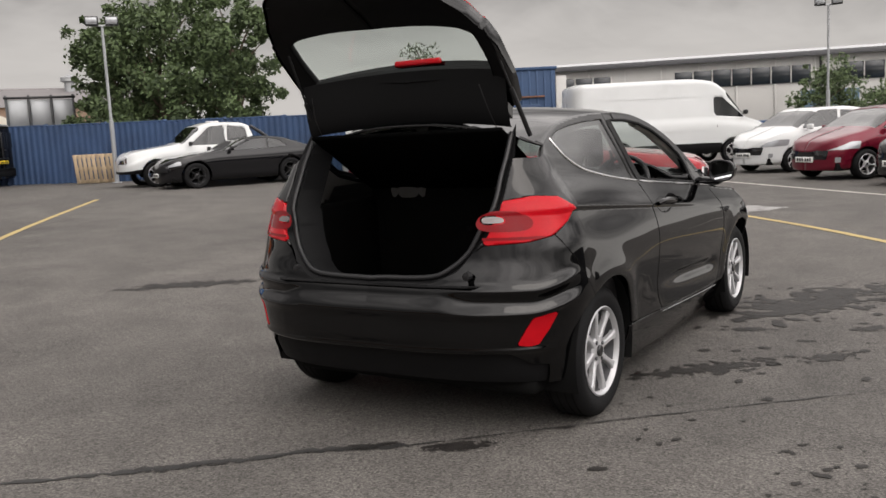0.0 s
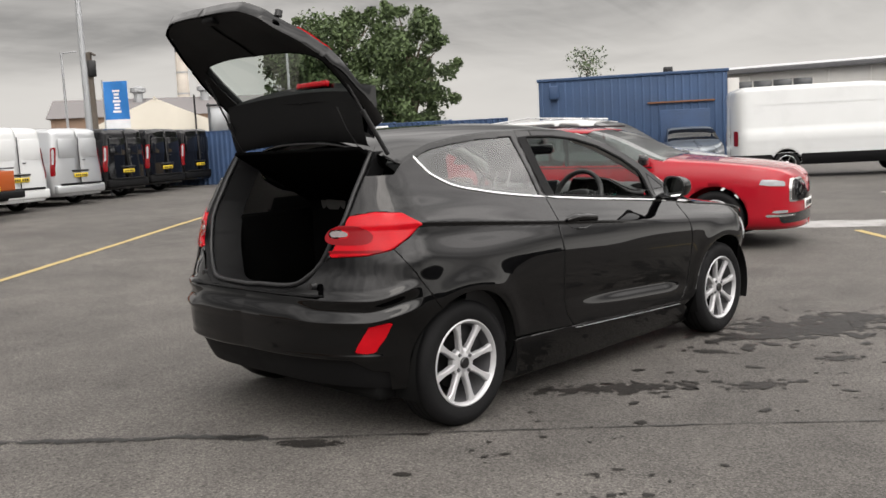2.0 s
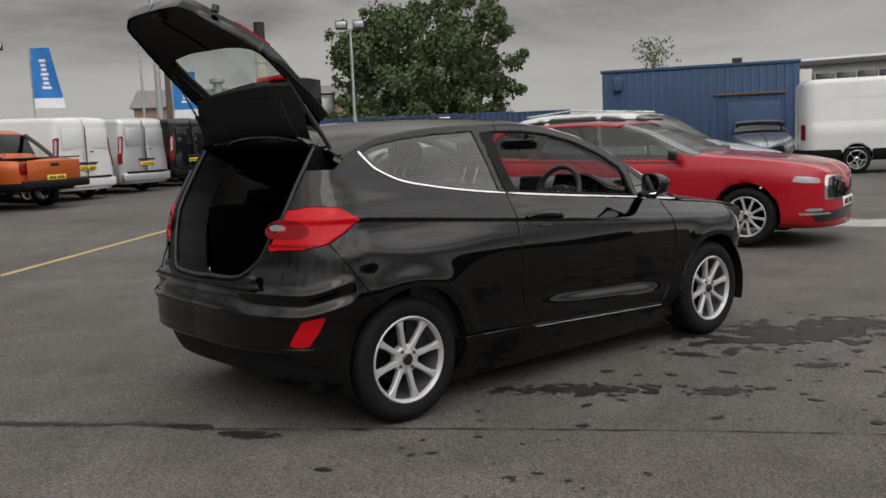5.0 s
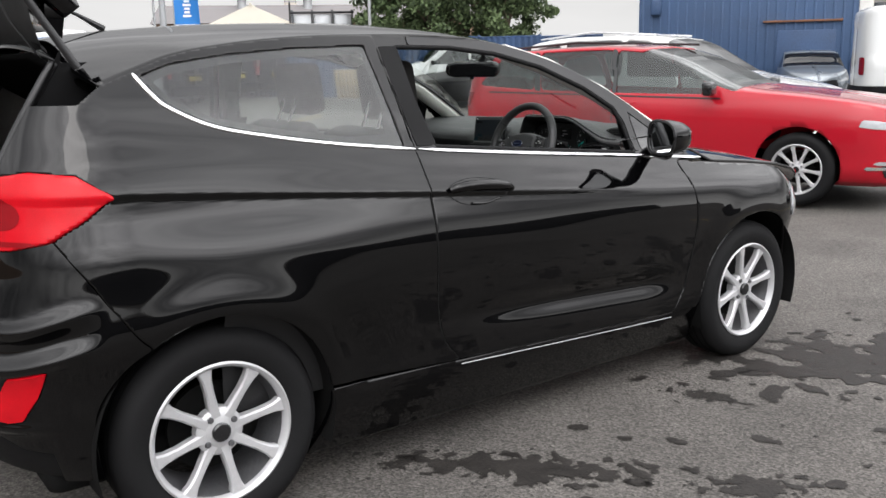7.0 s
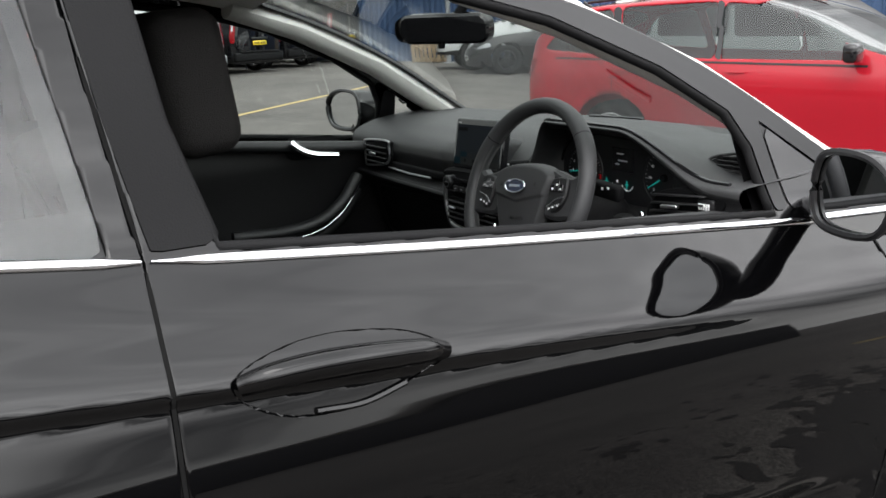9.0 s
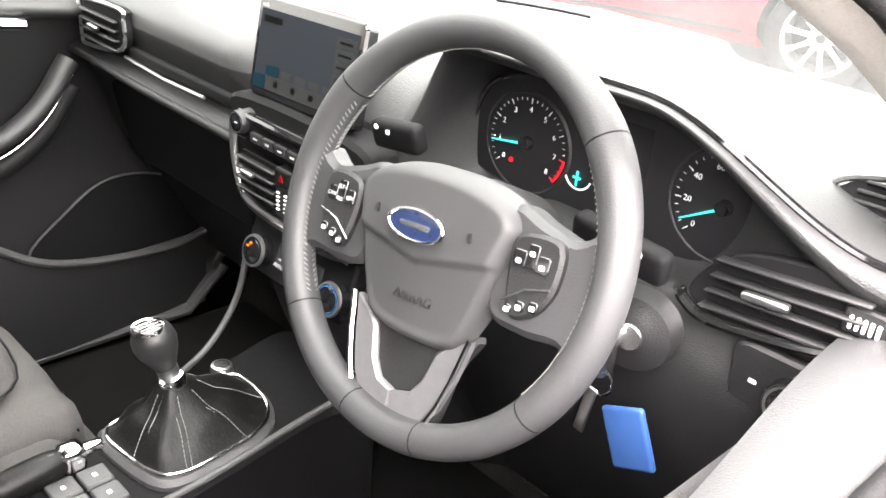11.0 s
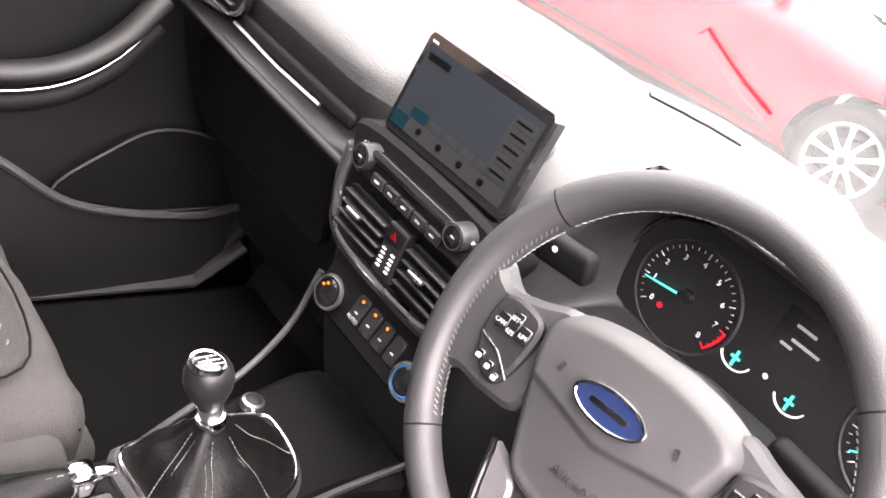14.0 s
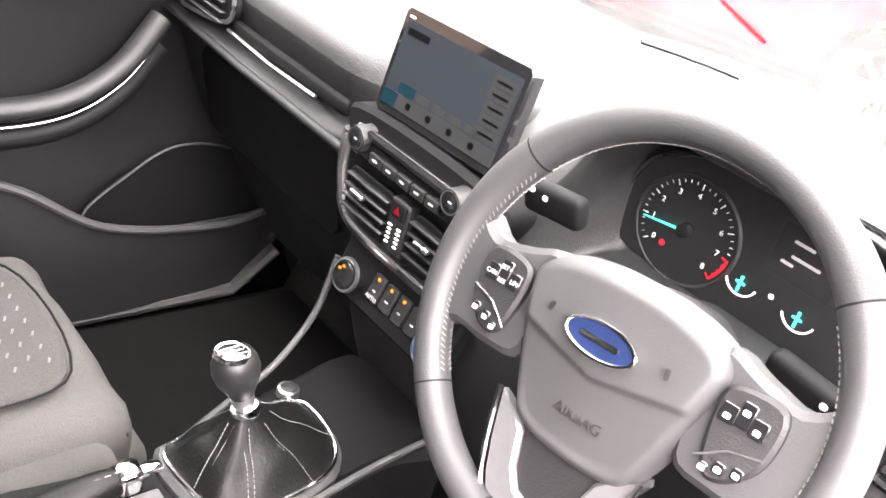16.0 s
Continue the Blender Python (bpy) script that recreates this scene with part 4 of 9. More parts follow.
# ---- wheels ----
def alloy_wheel(owner, x, y, z, R=0.310, rim=0.208, spokes=8, right=True, width=0.195, metal=ALLOY, dark=None, bolts=4, name="wheel"):
    """A tyre and a spoked alloy; its outer face looks along +x, or -x on the other side."""
    sx = 1 if right else -1
    w = new(name)
    w.parent = owner
    w.matrix_local = pose(x, y, z, 0, 0, 0 if right else 180) @ pose(0, 0, 0, 0, 90, 0)
    h = width / 2
    # local z is the axle, outward
    prof = [(rim - 0.012, -h + 0.02), (rim + 0.01, -h), (R - 0.035, -h - 0.004), (R - 0.008, -h + 0.018), (R, -h + 0.05), (R, h - 0.05), (R - 0.008, h - 0.018), (R - 0.035, h + 0.004),
            (R - 0.055, h + 0.006), (rim + 0.012, h), (rim + 0.004, h - 0.006), (rim - 0.012, h - 0.02)]
    tyre = part("tyre", lathe(prof, 56), TYRE, w)
    sharp(tyre, 50)
    for k in (-0.055, -0.02, 0.02, 0.055):
        part("tread_groove", lathe([(R + 0.0008, k - 0.004), (R + 0.0008, k + 0.004)], 48), VOID, tyre)
    lip_ = [(rim + 0.004, h - 0.002), (rim - 0.002, h + 0.002), (rim - 0.012, h - 0.006), (rim - 0.016, h - 0.022)]
    barrel = [(rim - 0.016, h - 0.022), (rim - 0.018, h - 0.04), (rim - 0.03, h - 0.07), (rim - 0.034, -h + 0.02), (rim, -h + 0.005)]
    rim_ob = part("rim", lathe(lip_, 56), metal, w, "silver alloy rim")
    part("inner_barrel", lathe(barrel, 48), BARREL, rim_ob, "dull grey inner rim")
    part("brake_disc", lathe([(0.0, h - 0.092), (0.13, h - 0.092), (0.13, h - 0.108), (0.0, h - 0.108)], 40), dark or VOID, w, "dark brake disc behind the spokes")
    for k in range(spokes):
        a = 2 * math.pi * k / spokes + 0.2
        d, s = Vector((math.cos(a), math.sin(a), 0)), Vector((-math.sin(a), math.cos(a), 0))
        rows = []
        for r, half, zz, th in ((0.035, 0.020, h - 0.022, 0.03), (0.075, 0.0145, h - 0.020, 0.03), (rim * 0.62, 0.0125, h - 0.014, 0.028), (rim - 0.04, 0.0155, h - 0.010, 0.026), (rim - 0.012, 0.024, h - 0.010, 0.026)):
            p = d * r
            rows.append([p - s * half + Vector((0, 0, zz - th)), p - s * half + Vector((0, 0, zz - 0.006)), p - s * (half - 0.005) + Vector((0, 0, zz)), p + s * (half - 0.005) + Vector((0, 0, zz)), p + s * half + Vector((0, 0, zz - 0.006)), p + s * half + Vector((0, 0, zz - th))])
        verts = [v for row in rows for v in row]
        faces = [(i * 6 + j, i * 6 + j + 1, i * 6 + j + 7, i * 6 + j + 6) for i in range(len(rows) - 1) for j in range(5)]
        sharp(part("spoke", (verts, faces), metal, rim_ob), 30)
    sharp(part("hub", lathe([(0.0, h - 0.020), (0.062, h - 0.022), (0.071, h - 0.030), (0.071, h - 0.06)], 32), metal, rim_ob), 40)
    part("hub_cap", lathe([(0.0, h - 0.008), (0.024, h - 0.009), (0.028, h - 0.013), (0.028, h - 0.024)], 28), GLOSS_BLACK, rim_ob, "black hub cap")
    for k in range(bolts):
        a = 2 * math.pi * k / bolts + 0.6
        part("wheel_nut", moved(lathe([(0.0, h - 0.014), (0.008, h - 0.014), (0.010, h - 0.018), (0.010, h - 0.03)], 6), Matrix.Translation((0.050 * math.cos(a), 0.050 * math.sin(a), 0))), BARREL, rim_ob)
    return w


for right in (True, False):
    for y in (0.0, 2.493):
        alloy_wheel(car, AXIS + ((0.722 if y == 0 else 0.725) - AXIS) * (1 if right else -1), y, 0.310, right=right)


# ---- raised tailgate: shaped shut, then swung up about its hinge ----
HINGE = Vector((0, -0.20, 1.425))
SWING = Matrix.Translation(HINGE) @ Matrix.Rotation(radians(-105), 4, "X") @ Matrix.Translation(-HINGE)
gate = new("tailgate")
gate.parent = car
gate.matrix_local = SWING
GATE_OUT = inside([(-1.3, 0.704), (-1.02, 0.714), (-0.93, 0.762), (-0.872, 0.842), (-0.80, 0.92), (-0.72, 1.04), (-0.625, 1.14), (-0.50, 1.28), (-0.40, 1.42), (-0.40, 1.6), (-1.3, 1.6)])
GATE = both(grow(GATE_OUT, -0.003), lambda u, v: v - 1.405)
GATE_GLASS = inside([(-1.3, 1.345), (-0.72, 1.325), (-0.68, 1.295), (-0.735, 1.17), (-0.81, 1.06), (-0.88, 1.04), (-1.3, 1.025)])
gu = np.linspace(-1.2, -0.38, 74)
outer = fused(*[sheet(skin, gu, span(0.70, 1.41), without(GATE, GATE_GLASS), lip=0.05, mirror=k) for k in (False, True)])
part("gate_skin", outer, BLACK_PAINT, gate, "gloss black outer skin")
lining = fused(*[sheet(skin, gu, span(0.70, 1.41), without(grow(GATE, -0.012), grow(GATE_GLASS, -0.004)), off=-0.045, lip=-0.035, flip=False, mirror=k) for k in (False, True)])
part("gate_lining", lining, PLASTIC, gate, "matt black inner lining")
part("rear_window", fused(*[sheet(skin, gu, span(1.02, 1.35, 0.02), GATE_GLASS, off=-0.004, mirror=k) for k in (False, True)]), GLASS, gate, "heated rear window")
sp = [[(x, -0.22 - 0.0 * x * x + 0.05 * (x / 0.55) ** 2, 1.432 - 0.05 * (x / 0.55) ** 2), (x, -0.36 + 0.05 * (x / 0.55) ** 2, 1.422 - 0.05 * (x / 0.55) ** 2), (x, -0.475 + 0.06 * (x / 0.55) ** 2, 1.392 - 0.05 * (x / 0.55) ** 2), (x, -0.47 + 0.06 * (x / 0.55) ** 2, 1.372 - 0.05 * (x / 0.55) ** 2), (x, -0.36 + 0.05 * (x / 0.55) ** 2, 1.362 - 0.05 * (x / 0.55) ** 2), (x, -0.24 + 0.05 * (x / 0.55) ** 2, 1.385 - 0.05 * (x / 0.55) ** 2)] for x in np.linspace(-0.55, 0.55, 25)]
verts = [(p[0] + AXIS, p[1], p[2]) for row in sp for p in row]
faces = [(i * 6 + j, i * 6 + (j + 1) % 6, i * 6 + 6 + (j + 1) % 6, i * 6 + 6 + j) for i in range(24) for j in range(6)] + [tuple(range(6)), tuple(24 * 6 + k for k in range(6))[::-1]]
sharp(part("roof_spoiler", (verts, faces), BLACK_PAINT, gate), 40)
panel = [[(x, y + 0.05 * (x / 0.55) ** 2, z - 0.055 * (x / 0.55) ** 2) for y, z in ((-0.425, 1.312), (-0.405, 1.300), (-0.33, 1.322), (-0.25, 1.352), (-0.185, 1.388), (-0.175, 1.405))] for x in np.linspace(-0.57, 0.57, 25)]
part("gate_lining_top", ([(p[0] + AXIS, p[1], p[2]) for row in panel for p in row], [(i * 6 + j, i * 6 + j + 1, i * 6 + j + 7, i * 6 + j + 6) for i in range(24) for j in range(5)]), PLASTIC, gate, "matt black panel between glass and hinge")
part("brake_lamp", box(0.26, 0.03, 0.026, (0, -0.462, 1.353), 0.008), RED_LENS, gate, "red high-level brake lamp")
for k in (False, True):
    part("gate_lamp", sheet(skin, span(-1.0, -0.70, 0.01), span(0.88, 1.06, 0.01), both(inside([(-0.70, 1.05), (-0.80, 1.035), (-0.98, 0.985), (-0.995, 0.95), (-0.97, 0.915), (-0.82, 0.885), (-0.70, 0.9)]), grow(GATE_EDGE, -0.008)), off=0.006, lip=0.02, mirror=k), RED_LENS, gate, "red lamp section on the tailgate's corner")
part("number_plate_recess", box(0.52, 0.006, 0.11, (AXIS, -0.606, 0.86), 0.002), PLATE_Y, gate)
part("latch", box(0.09, 0.04, 0.05, (0, -0.60, 0.735), 0.01), PLASTIC, gate)
for s in (-1, 1):
    part("rubber_stop", lathe([(0, 0.03), (0.016, 0.028), (0.018, 0.0)], 14, pose(0.46 * s, -0.575, 0.80, 90)), TRIM, gate)
    a = Vector((0.55 * s, -0.49, 1.76))
    b = Vector((0.60 * s, -0.24, 1.33))
    m = a.lerp(b, 0.52)
    strut = part("gas_strut", tube([a, m], 0.005, 8), TRIM, car, "thin gas strut holding the tailgate")
    part("strut_cylinder", tube([m, b], 0.011, 10), TRIM, strut)

# boot opening: rubber seal, floor, trimmed sides, parcel shelf
edge = spline([(-0.885, 0.845), (-0.80, 0.98), (-0.709, 1.12), (-0.600, 1.268), (-0.53, 1.345)], 8)
foot = spline([(-1.2, 0.728), (-1.02, 0.738), (-0.94, 0.785), (-0.885, 0.845)], 6)
run = [Vector(p) for p in skin(*np.array(list(foot) + list(edge[1:])).T)]
run = [p + Vector((-0.012, 0.025, 0)) for p in run]
full = [Vector((2 * AXIS - p.x, p.y + LEAD * 0.7, p.z)) for p in run[::-1]] + run[1:]
part("boot_seal", tube(full, 0.013, 8), TRIM, car, "black rubber boot seal")
rim_uv = spline([(-1.2, 0.706), (-1.02, 0.716), (-0.93, 0.764), (-0.872, 0.844), (-0.80, 0.92), (-0.735, 1.04), (-0.655, 1.14), (-0.545, 1.28), (-0.47, 1.385)], 6)
half = [Vector(p) for p in skin(*rim_uv.T)]
lipline = [Vector((2 * AXIS - p.x, p.y + LEAD, p.z)) for p in half[::-1]] + half[1:]
lin = np.linspace(0, 1, len(full))
lw = np.linspace(0, 1, len(lipline))
wide = [Vector([float(np.interp(t, lw, [q[k] for q in lipline])) for k in range(3)]) + Vector((0, 0.012, 0)) for t in lin]
deep = [Vector((p.x * 0.985, p.y + 0.02, p.z)) for p in full]
well = [Vector((p.x * 0.93, p.y + 0.16, p.z + (0.0 if p.z > 0.8 else -0.03))) for p in full]
verts = wide + deep + well
n = len(full)
part("boot_surround", (verts, [(j * n + i, j * n + i + 1, j * n + n + i + 1, j * n + n + i) for j in (0, 1) for i in range(n - 1)]), PLASTIC, car, "black plastic boot surround")
for s in (-1, 1):
    part("boot_stop", lathe([(0, 0.03), (0.017, 0.027), (0.02, 0.0)], 16, pose(0.47 * s, -0.615, 0.752, 90)), TRIM, car, "round rubber bump stop")
# colour driven near black, so the open boot's shade lies in the carpet
CARPET = mat("shaded_boot_carpet", (0.003, 0.003, 0.003), 0.95, bump=0.08, fine=500, vary=0.3, spec=0.0)
part("boot_floor", box(1.0, 0.72, 0.03, (AXIS, -0.20, 0.60), 0.01), CARPET, car, "boot carpet with the boot's shade in its colour")
part("boot_back", box(1.15, 0.06, 0.55, (0, 0.16, 0.82), 0.03), CARPET, car, "folded rear seat back with the boot's shade in its colour")
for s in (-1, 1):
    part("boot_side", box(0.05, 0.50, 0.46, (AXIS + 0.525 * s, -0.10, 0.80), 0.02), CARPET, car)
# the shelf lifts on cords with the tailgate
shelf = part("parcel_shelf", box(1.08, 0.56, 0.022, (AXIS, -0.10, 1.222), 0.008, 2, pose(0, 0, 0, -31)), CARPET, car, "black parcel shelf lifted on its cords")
for s in (-1, 1):
    part("shelf_cord", tube([(AXIS + 0.50 * s, -0.30, 1.36), (AXIS + 0.49 * s, -0.36, 1.45), (AXIS + 0.47 * s, -0.40, 1.56)], 0.0025, 5), TRIM, shelf)
part("boot_hook", tube([(0.05, 0.10, 0.86), (0.06, 0.09, 0.875), (0.07, 0.10, 0.86)], 0.004, 6), SATIN, car)


# ---- cabin ----
SOFT = mat("soft_grey_dash", (0.036, 0.0362, 0.0375), 0.52, bump=0.05, fine=520, vary=0.10, scale=3, spec=0.6)
HARD = mat("hard_black_plastic", (0.011, 0.011, 0.0118), 0.5, bump=0.04, fine=600, vary=0.12)
DEEP = mat("deep_black_trim", (0.006, 0.006, 0.0065), 0.6, bump=0.02, spec=0.08)
LEATHER = mat("grey_black_leather", (0.032, 0.0325, 0.034), 0.48, bump=0.018, fine=700, vary=0.12, scale=9)
KNOB_LEATHER = mat("dark_leather", (0.012, 0.012, 0.0125), 0.4, bump=0.018, fine=700, vary=0.12, scale=9)
LEATHER_BLACK = mat("black_leather", (0.0035, 0.0035, 0.0035), 0.42, spec=0.18, bump=0.03, fine=260, vary=0.15, scale=9)
AIRBAG = mat("airbag_cover", (0.034, 0.0345, 0.0355), 0.55, bump=0.012, fine=900, vary=0.08)
CLOTH = mat("grey_seat_cloth", (0.047, 0.0455, 0.044), 0.95, bump=0.09, fine=480, vary=0.2, scale=12)
CLOTH_MID = mat("patterned_seat_cloth", (0.034, 0.0325, 0.0325), 0.95, bump=0.09, fine=380, vary=0.3, scale=18)
CLOTH_DARK = mat("black_headrest_cloth", (0.014, 0.0135, 0.013), 0.95, bump=0.09, fine=480, vary=0.2, scale=12, spec=0.1)
FLECK = mat("pale_fleck_thread", (0.11, 0.107, 0.105), 0.9, bump=0.0)
THREAD = mat("pale_stitching", (0.15, 0.15, 0.145), 0.8, bump=0.0)
LINING = mat("pale_headlining", (0.60, 0.59, 0.56), 0.95, bump=0.05, fine=400)
FLOOR_MAT = mat("black_floor_carpet", (0.021, 0.0205, 0.0208), 0.95, bump=0.12, fine=300, vary=0.4, spec=0.05)
PRINT = mat("white_print", (0.72, 0.72, 0.72), 0.6, bump=0.0)
GREY_PRINT = mat("grey_print", (0.40, 0.40, 0.41), 0.6, bump=0.0)
CYAN = glow("cyan_needle", (0.02, 0.42, 0.36), 0.748)
AMBER = glow("amber_lamp", (0.9, 0.22, 0.02), 0.476)
REDGLOW = glow("red_telltale", (0.8, 0.02, 0.03), 0.34)
LCD = glow("pale_blue_display", (0.30, 0.36, 0.45), 0.0080)
LCD_WHITE = glow("white_display_tile", (0.42, 0.43, 0.44), 0.0080)
LCD_BLUE = glow("blue_display_tile", (0.03, 0.24, 0.36), 0.0125)
BLUE_RING = mat("blue_dial_ring", (0.02, 0.09, 0.22), 0.4, bump=0.0)
LCD_DARK = glow("display_text", (0.02, 0.025, 0.03), 0.004)
BADGE = mat("blue_enamel", (0.009, 0.017, 0.052), 0.25, bump=0.0, coat=0.8)
KEYBLUE = mat("blue_key_fob", (0.02, 0.06, 0.18), 0.4, bump=0.0)


def words(name, text, size, m, material, parent, depth=0.0003):
    """Raised lettering in the built-in font."""
    cu = bpy.data.curves.new(name, "FONT")
    cu.body, cu.size, cu.extrude, cu.align_x, cu.align_y = text, size, depth, "CENTER", "CENTER"
    cu.resolution_u = 2
    tmp = new("lettering", cu)
    me = bpy.data.meshes.new_from_object(tmp.evaluated_get(bpy.context.evaluated_depsgraph_get()))
    bpy.data.objects.remove(tmp)
    bpy.data.curves.remove(cu)
    me.transform(m)
    me.materials.clear()
    me.materials.append(material)
    ob = new(name, me)
    ob.parent = parent
    return ob


# dashboard: one swept moulding, low towards the passenger, hooded over the dials
PASS = [(2.36, 0.99), (2.10, 1.035), (1.85, 1.03), (1.745, 1.008), (1.70, 0.985), (1.692, 0.955), (1.703, 0.90), (1.678, 0.872), (1.715, 0.845), (1.76, 0.74), (1.84, 0.60), (1.95, 0.42)]
MIDD = [(2.42, 1.00), (2.10, 1.045), (1.88, 1.045), (1.80, 1.035), (1.745, 1.00), (1.715, 0.955), (1.705, 0.90), (1.70, 0.872), (1.70, 0.845), (1.70, 0.74), (1.73, 0.62), (1.80, 0.46)]
DRIV = [(2.36, 0.99), (2.10, 1.035), (1.88, 1.05), (1.775, 1.078), (1.715, 1.082), (1.73, 1.066), (1.81, 1.045), (1.80, 0.93), (1.745, 0.900), (1.72, 0.82), (1.77, 0.66), (1.92, 0.42)]
SIDE = [(2.30, 0.975), (2.08, 1.02), (1.88, 1.01), (1.79, 1.005), (1.735, 1.000), (1.725, 0.985), (1.735, 0.965), (1.735, 0.93), (1.735, 0.895), (1.73, 0.82), (1.78, 0.66), (1.92, 0.42)]


def dash(x, s):
    x, s = np.asarray(x, float), np.asarray(s, float)
    k = np.linspace(0, 1, len(PASS))
    rows = [np.stack([curve(k, [p[i] for p in row], s) for i in (0, 1)], -1) for row in (PASS, MIDD, DRIV, SIDE)]
    wm = sm(-0.20, -0.12, x)
    wd = sm(0.11, 0.19, x)
    ws = sm(0.40, 0.62, x)
    yz = rows[0] * (1 - wm)[..., None] + rows[1] * wm[..., None]
    yz = yz * (1 - wd)[..., None] + rows[2] * wd[..., None]
    yz = yz * (1 - ws)[..., None] + rows[3] * ws[..., None]
    back = sm(0.5, 0.72, np.abs(x)) * (s < 0.3)
    return np.stack([x, yz[..., 0] - 0.16 * back * sm(1.9, 2.3, yz[..., 0]), yz[..., 1]], -1)


def hood_edge(x):
    """Where the soft top ends: lower in the middle, at the rim of the dial hood before the driver."""
    return 0.455 - 0.075 * sm(0.10, 0.19, x) * (1 - sm(0.52, 0.66, x))


dashboard = new("dashboard")
dashboard.parent = car
dashboard.matrix_local = Matrix.Translation((-0.012, 0.018, 0.016)) @ Matrix.Diagonal((1.05, 1.0, 1.0, 1.0))
tagged(dashboard, "grey and black moulded dashboard")
xs = np.unique(np.concatenate([np.linspace(-0.69, 0.69, 70), np.linspace(-0.22, -0.1, 14), np.linspace(0.08, 0.66, 40)]))
part("dash_top", sheet(dash, xs, np.linspace(0, 0.5, 60), lambda u, v: v - hood_edge(u), flip=True), SOFT, dashboard, "soft grey dashboard top")
ss = np.linspace(0, 0.45, 200)


def dash_z(x, y):
    row = dash(np.full(ss.shape, x), ss)
    return float(row[np.argmin(np.abs(row[:, 1] - y)), 2])


part("demister_slot", tube([(x, y, dash_z(x, y) + 0.001) for x, y in spline([(-0.066, 2.072), (-0.010, 2.122), (0.043, 2.152)], 6)], 0.0095, 8, squash=0.5), SOFT, dashboard, "grey slot cover on the dash top")
part("slot_edge", tube([(x, y, dash_z(x, y) + 0.002) for x, y in spline([(-0.059, 2.062), (-0.003, 2.112), (0.050, 2.142)], 6)], 0.0018, 6), DEEP, dashboard)
part("dash_face", sheet(dash, xs, np.linspace(0.34, 1, 82), lambda u, v: hood_edge(u) - v, flip=True), HARD, dashboard, "black dashboard face")

hood_run = dash(np.linspace(0.155, 0.655, 40), np.full(40, 0.352))
part("hood_trim", tube([tuple(p + np.array([0, 0.004, 0.002])) for p in hood_run], 0.0042, 8), GLOSS_BLACK, dashboard, "gloss black line along the dial hood")
border = [top(np.array([q]), np.array([2.165 + 0.225 * (1 - (q / 0.84) ** 2)]))[0] for q in np.linspace(-0.84, 0.84, 33)]
part("screen_border", tube([(p[0], p[1] - 0.030, p[2] + 0.004) for p in border], 0.015, 8, squash=0.6), TRIM, car, "black border along the windscreen's foot")

FACE = 1.662  # the fascia's plane


def face(x, z, y=FACE, tilt=0):
    """A pose on the fascia: local x right, y up, z towards the seats."""
    return pose(x, y, z, 90 + tilt, 0, 0)


# centre stack
stack = part("fascia_panel", prism(spline([(-0.128, 0.945), (-0.131, 0.89), (-0.125, 0.84), (-0.092, 0.806), (-0.02, 0.800), (0.06, 0.806), (0.100, 0.835), (0.110, 0.89), (0.105, 0.945)], 6, True), 0.045, pose(0, FACE + 0.046, 0, 90), 0.006), DEEP, dashboard, "gloss black centre stack")
uv = spline([(-0.127, 0.905), (-0.126, 0.86), (-0.110, 0.820), (-0.080, 0.806), (-0.02, 0.803), (0.06, 0.806), (0.098, 0.826), (0.107, 0.87)], 8)
part("chrome_surround", tube([(x, FACE - 0.002, z) for x, z in uv], 0.0055, 8), SATIN, stack, "curved satin chrome strip")
part("outer_surround", tube([(x * 1.09 - 0.001, FACE + 0.012, z - 0.010 * (z < 0.83)) for x, z in uv], 0.011, 8), SOFT, stack)
SCR = pose(-0.0155, 1.6835, 1.0115, 90 - 10) @ pose(0, 0, 0, 0, 0, 1.8)
tablet = part("touchscreen", prism(rounded(0.196, 0.123, 0.010, 6), 0.016, SCR @ pose(0, 0, -0.014), 0.003), GLOSS_BLACK, dashboard, "tablet touchscreen standing on the dashboard")
part("screen_back", prism(rounded(0.13, 0.09, 0.02), 0.07, SCR @ pose(0, -0.02, -0.08), 0.0), HARD, dashboard)
DSP = SCR @ Matrix.Diagonal((0.99, 0.96, 1.0, 1.0))
part("display", prism(rounded(0.180, 0.100, 0.002), 0.0006, DSP @ pose(0, -0.002, 0.0018)), LCD, dashboard, "lit pale blue display")
for k in range(5):
    part("display_tile", prism(rounded(0.034, 0.0125, 0.001), 0.0004, DSP @ pose(0.070, 0.034 - 0.0145 * k, 0.0026)), LCD_WHITE, dashboard)
    part("display_bar", prism(rounded(0.022, 0.003, 0.001), 0.0003, DSP @ pose(0.070, 0.034 - 0.0145 * k, 0.0031)), LCD_DARK, dashboard)
part("display_strip", prism(rounded(0.180, 0.018, 0.001), 0.0004, DSP @ pose(0, -0.043, 0.0026)), LCD_WHITE, dashboard)
part("display_tile", prism(rounded(0.024, 0.018, 0.001), 0.0004, DSP @ pose(-0.078, -0.043, 0.0032)), LCD_BLUE, dashboard)
part("display_tile", prism(rounded(0.026, 0.013, 0.001), 0.0004, DSP @ pose(-0.055, -0.0265, 0.0026)), LCD_BLUE, dashboard)
for k in range(4):
    part("display_tile", prism(rounded(0.020, 0.009, 0.001), 0.0004, DSP @ pose(-0.027 + 0.026 * k, -0.0275, 0.0026)), LCD_WHITE, dashboard)
    part("display_bar", prism(rounded(0.008, 0.008, 0.003), 0.0003, DSP @ pose(-0.045 + 0.034 * k, -0.042, 0.0032)), LCD_DARK, dashboard)
part("display_bar", prism(rounded(0.036, 0.008, 0.001), 0.0003, DSP @ pose(-0.066, 0.036, 0.0026)), LCD_DARK, dashboard)
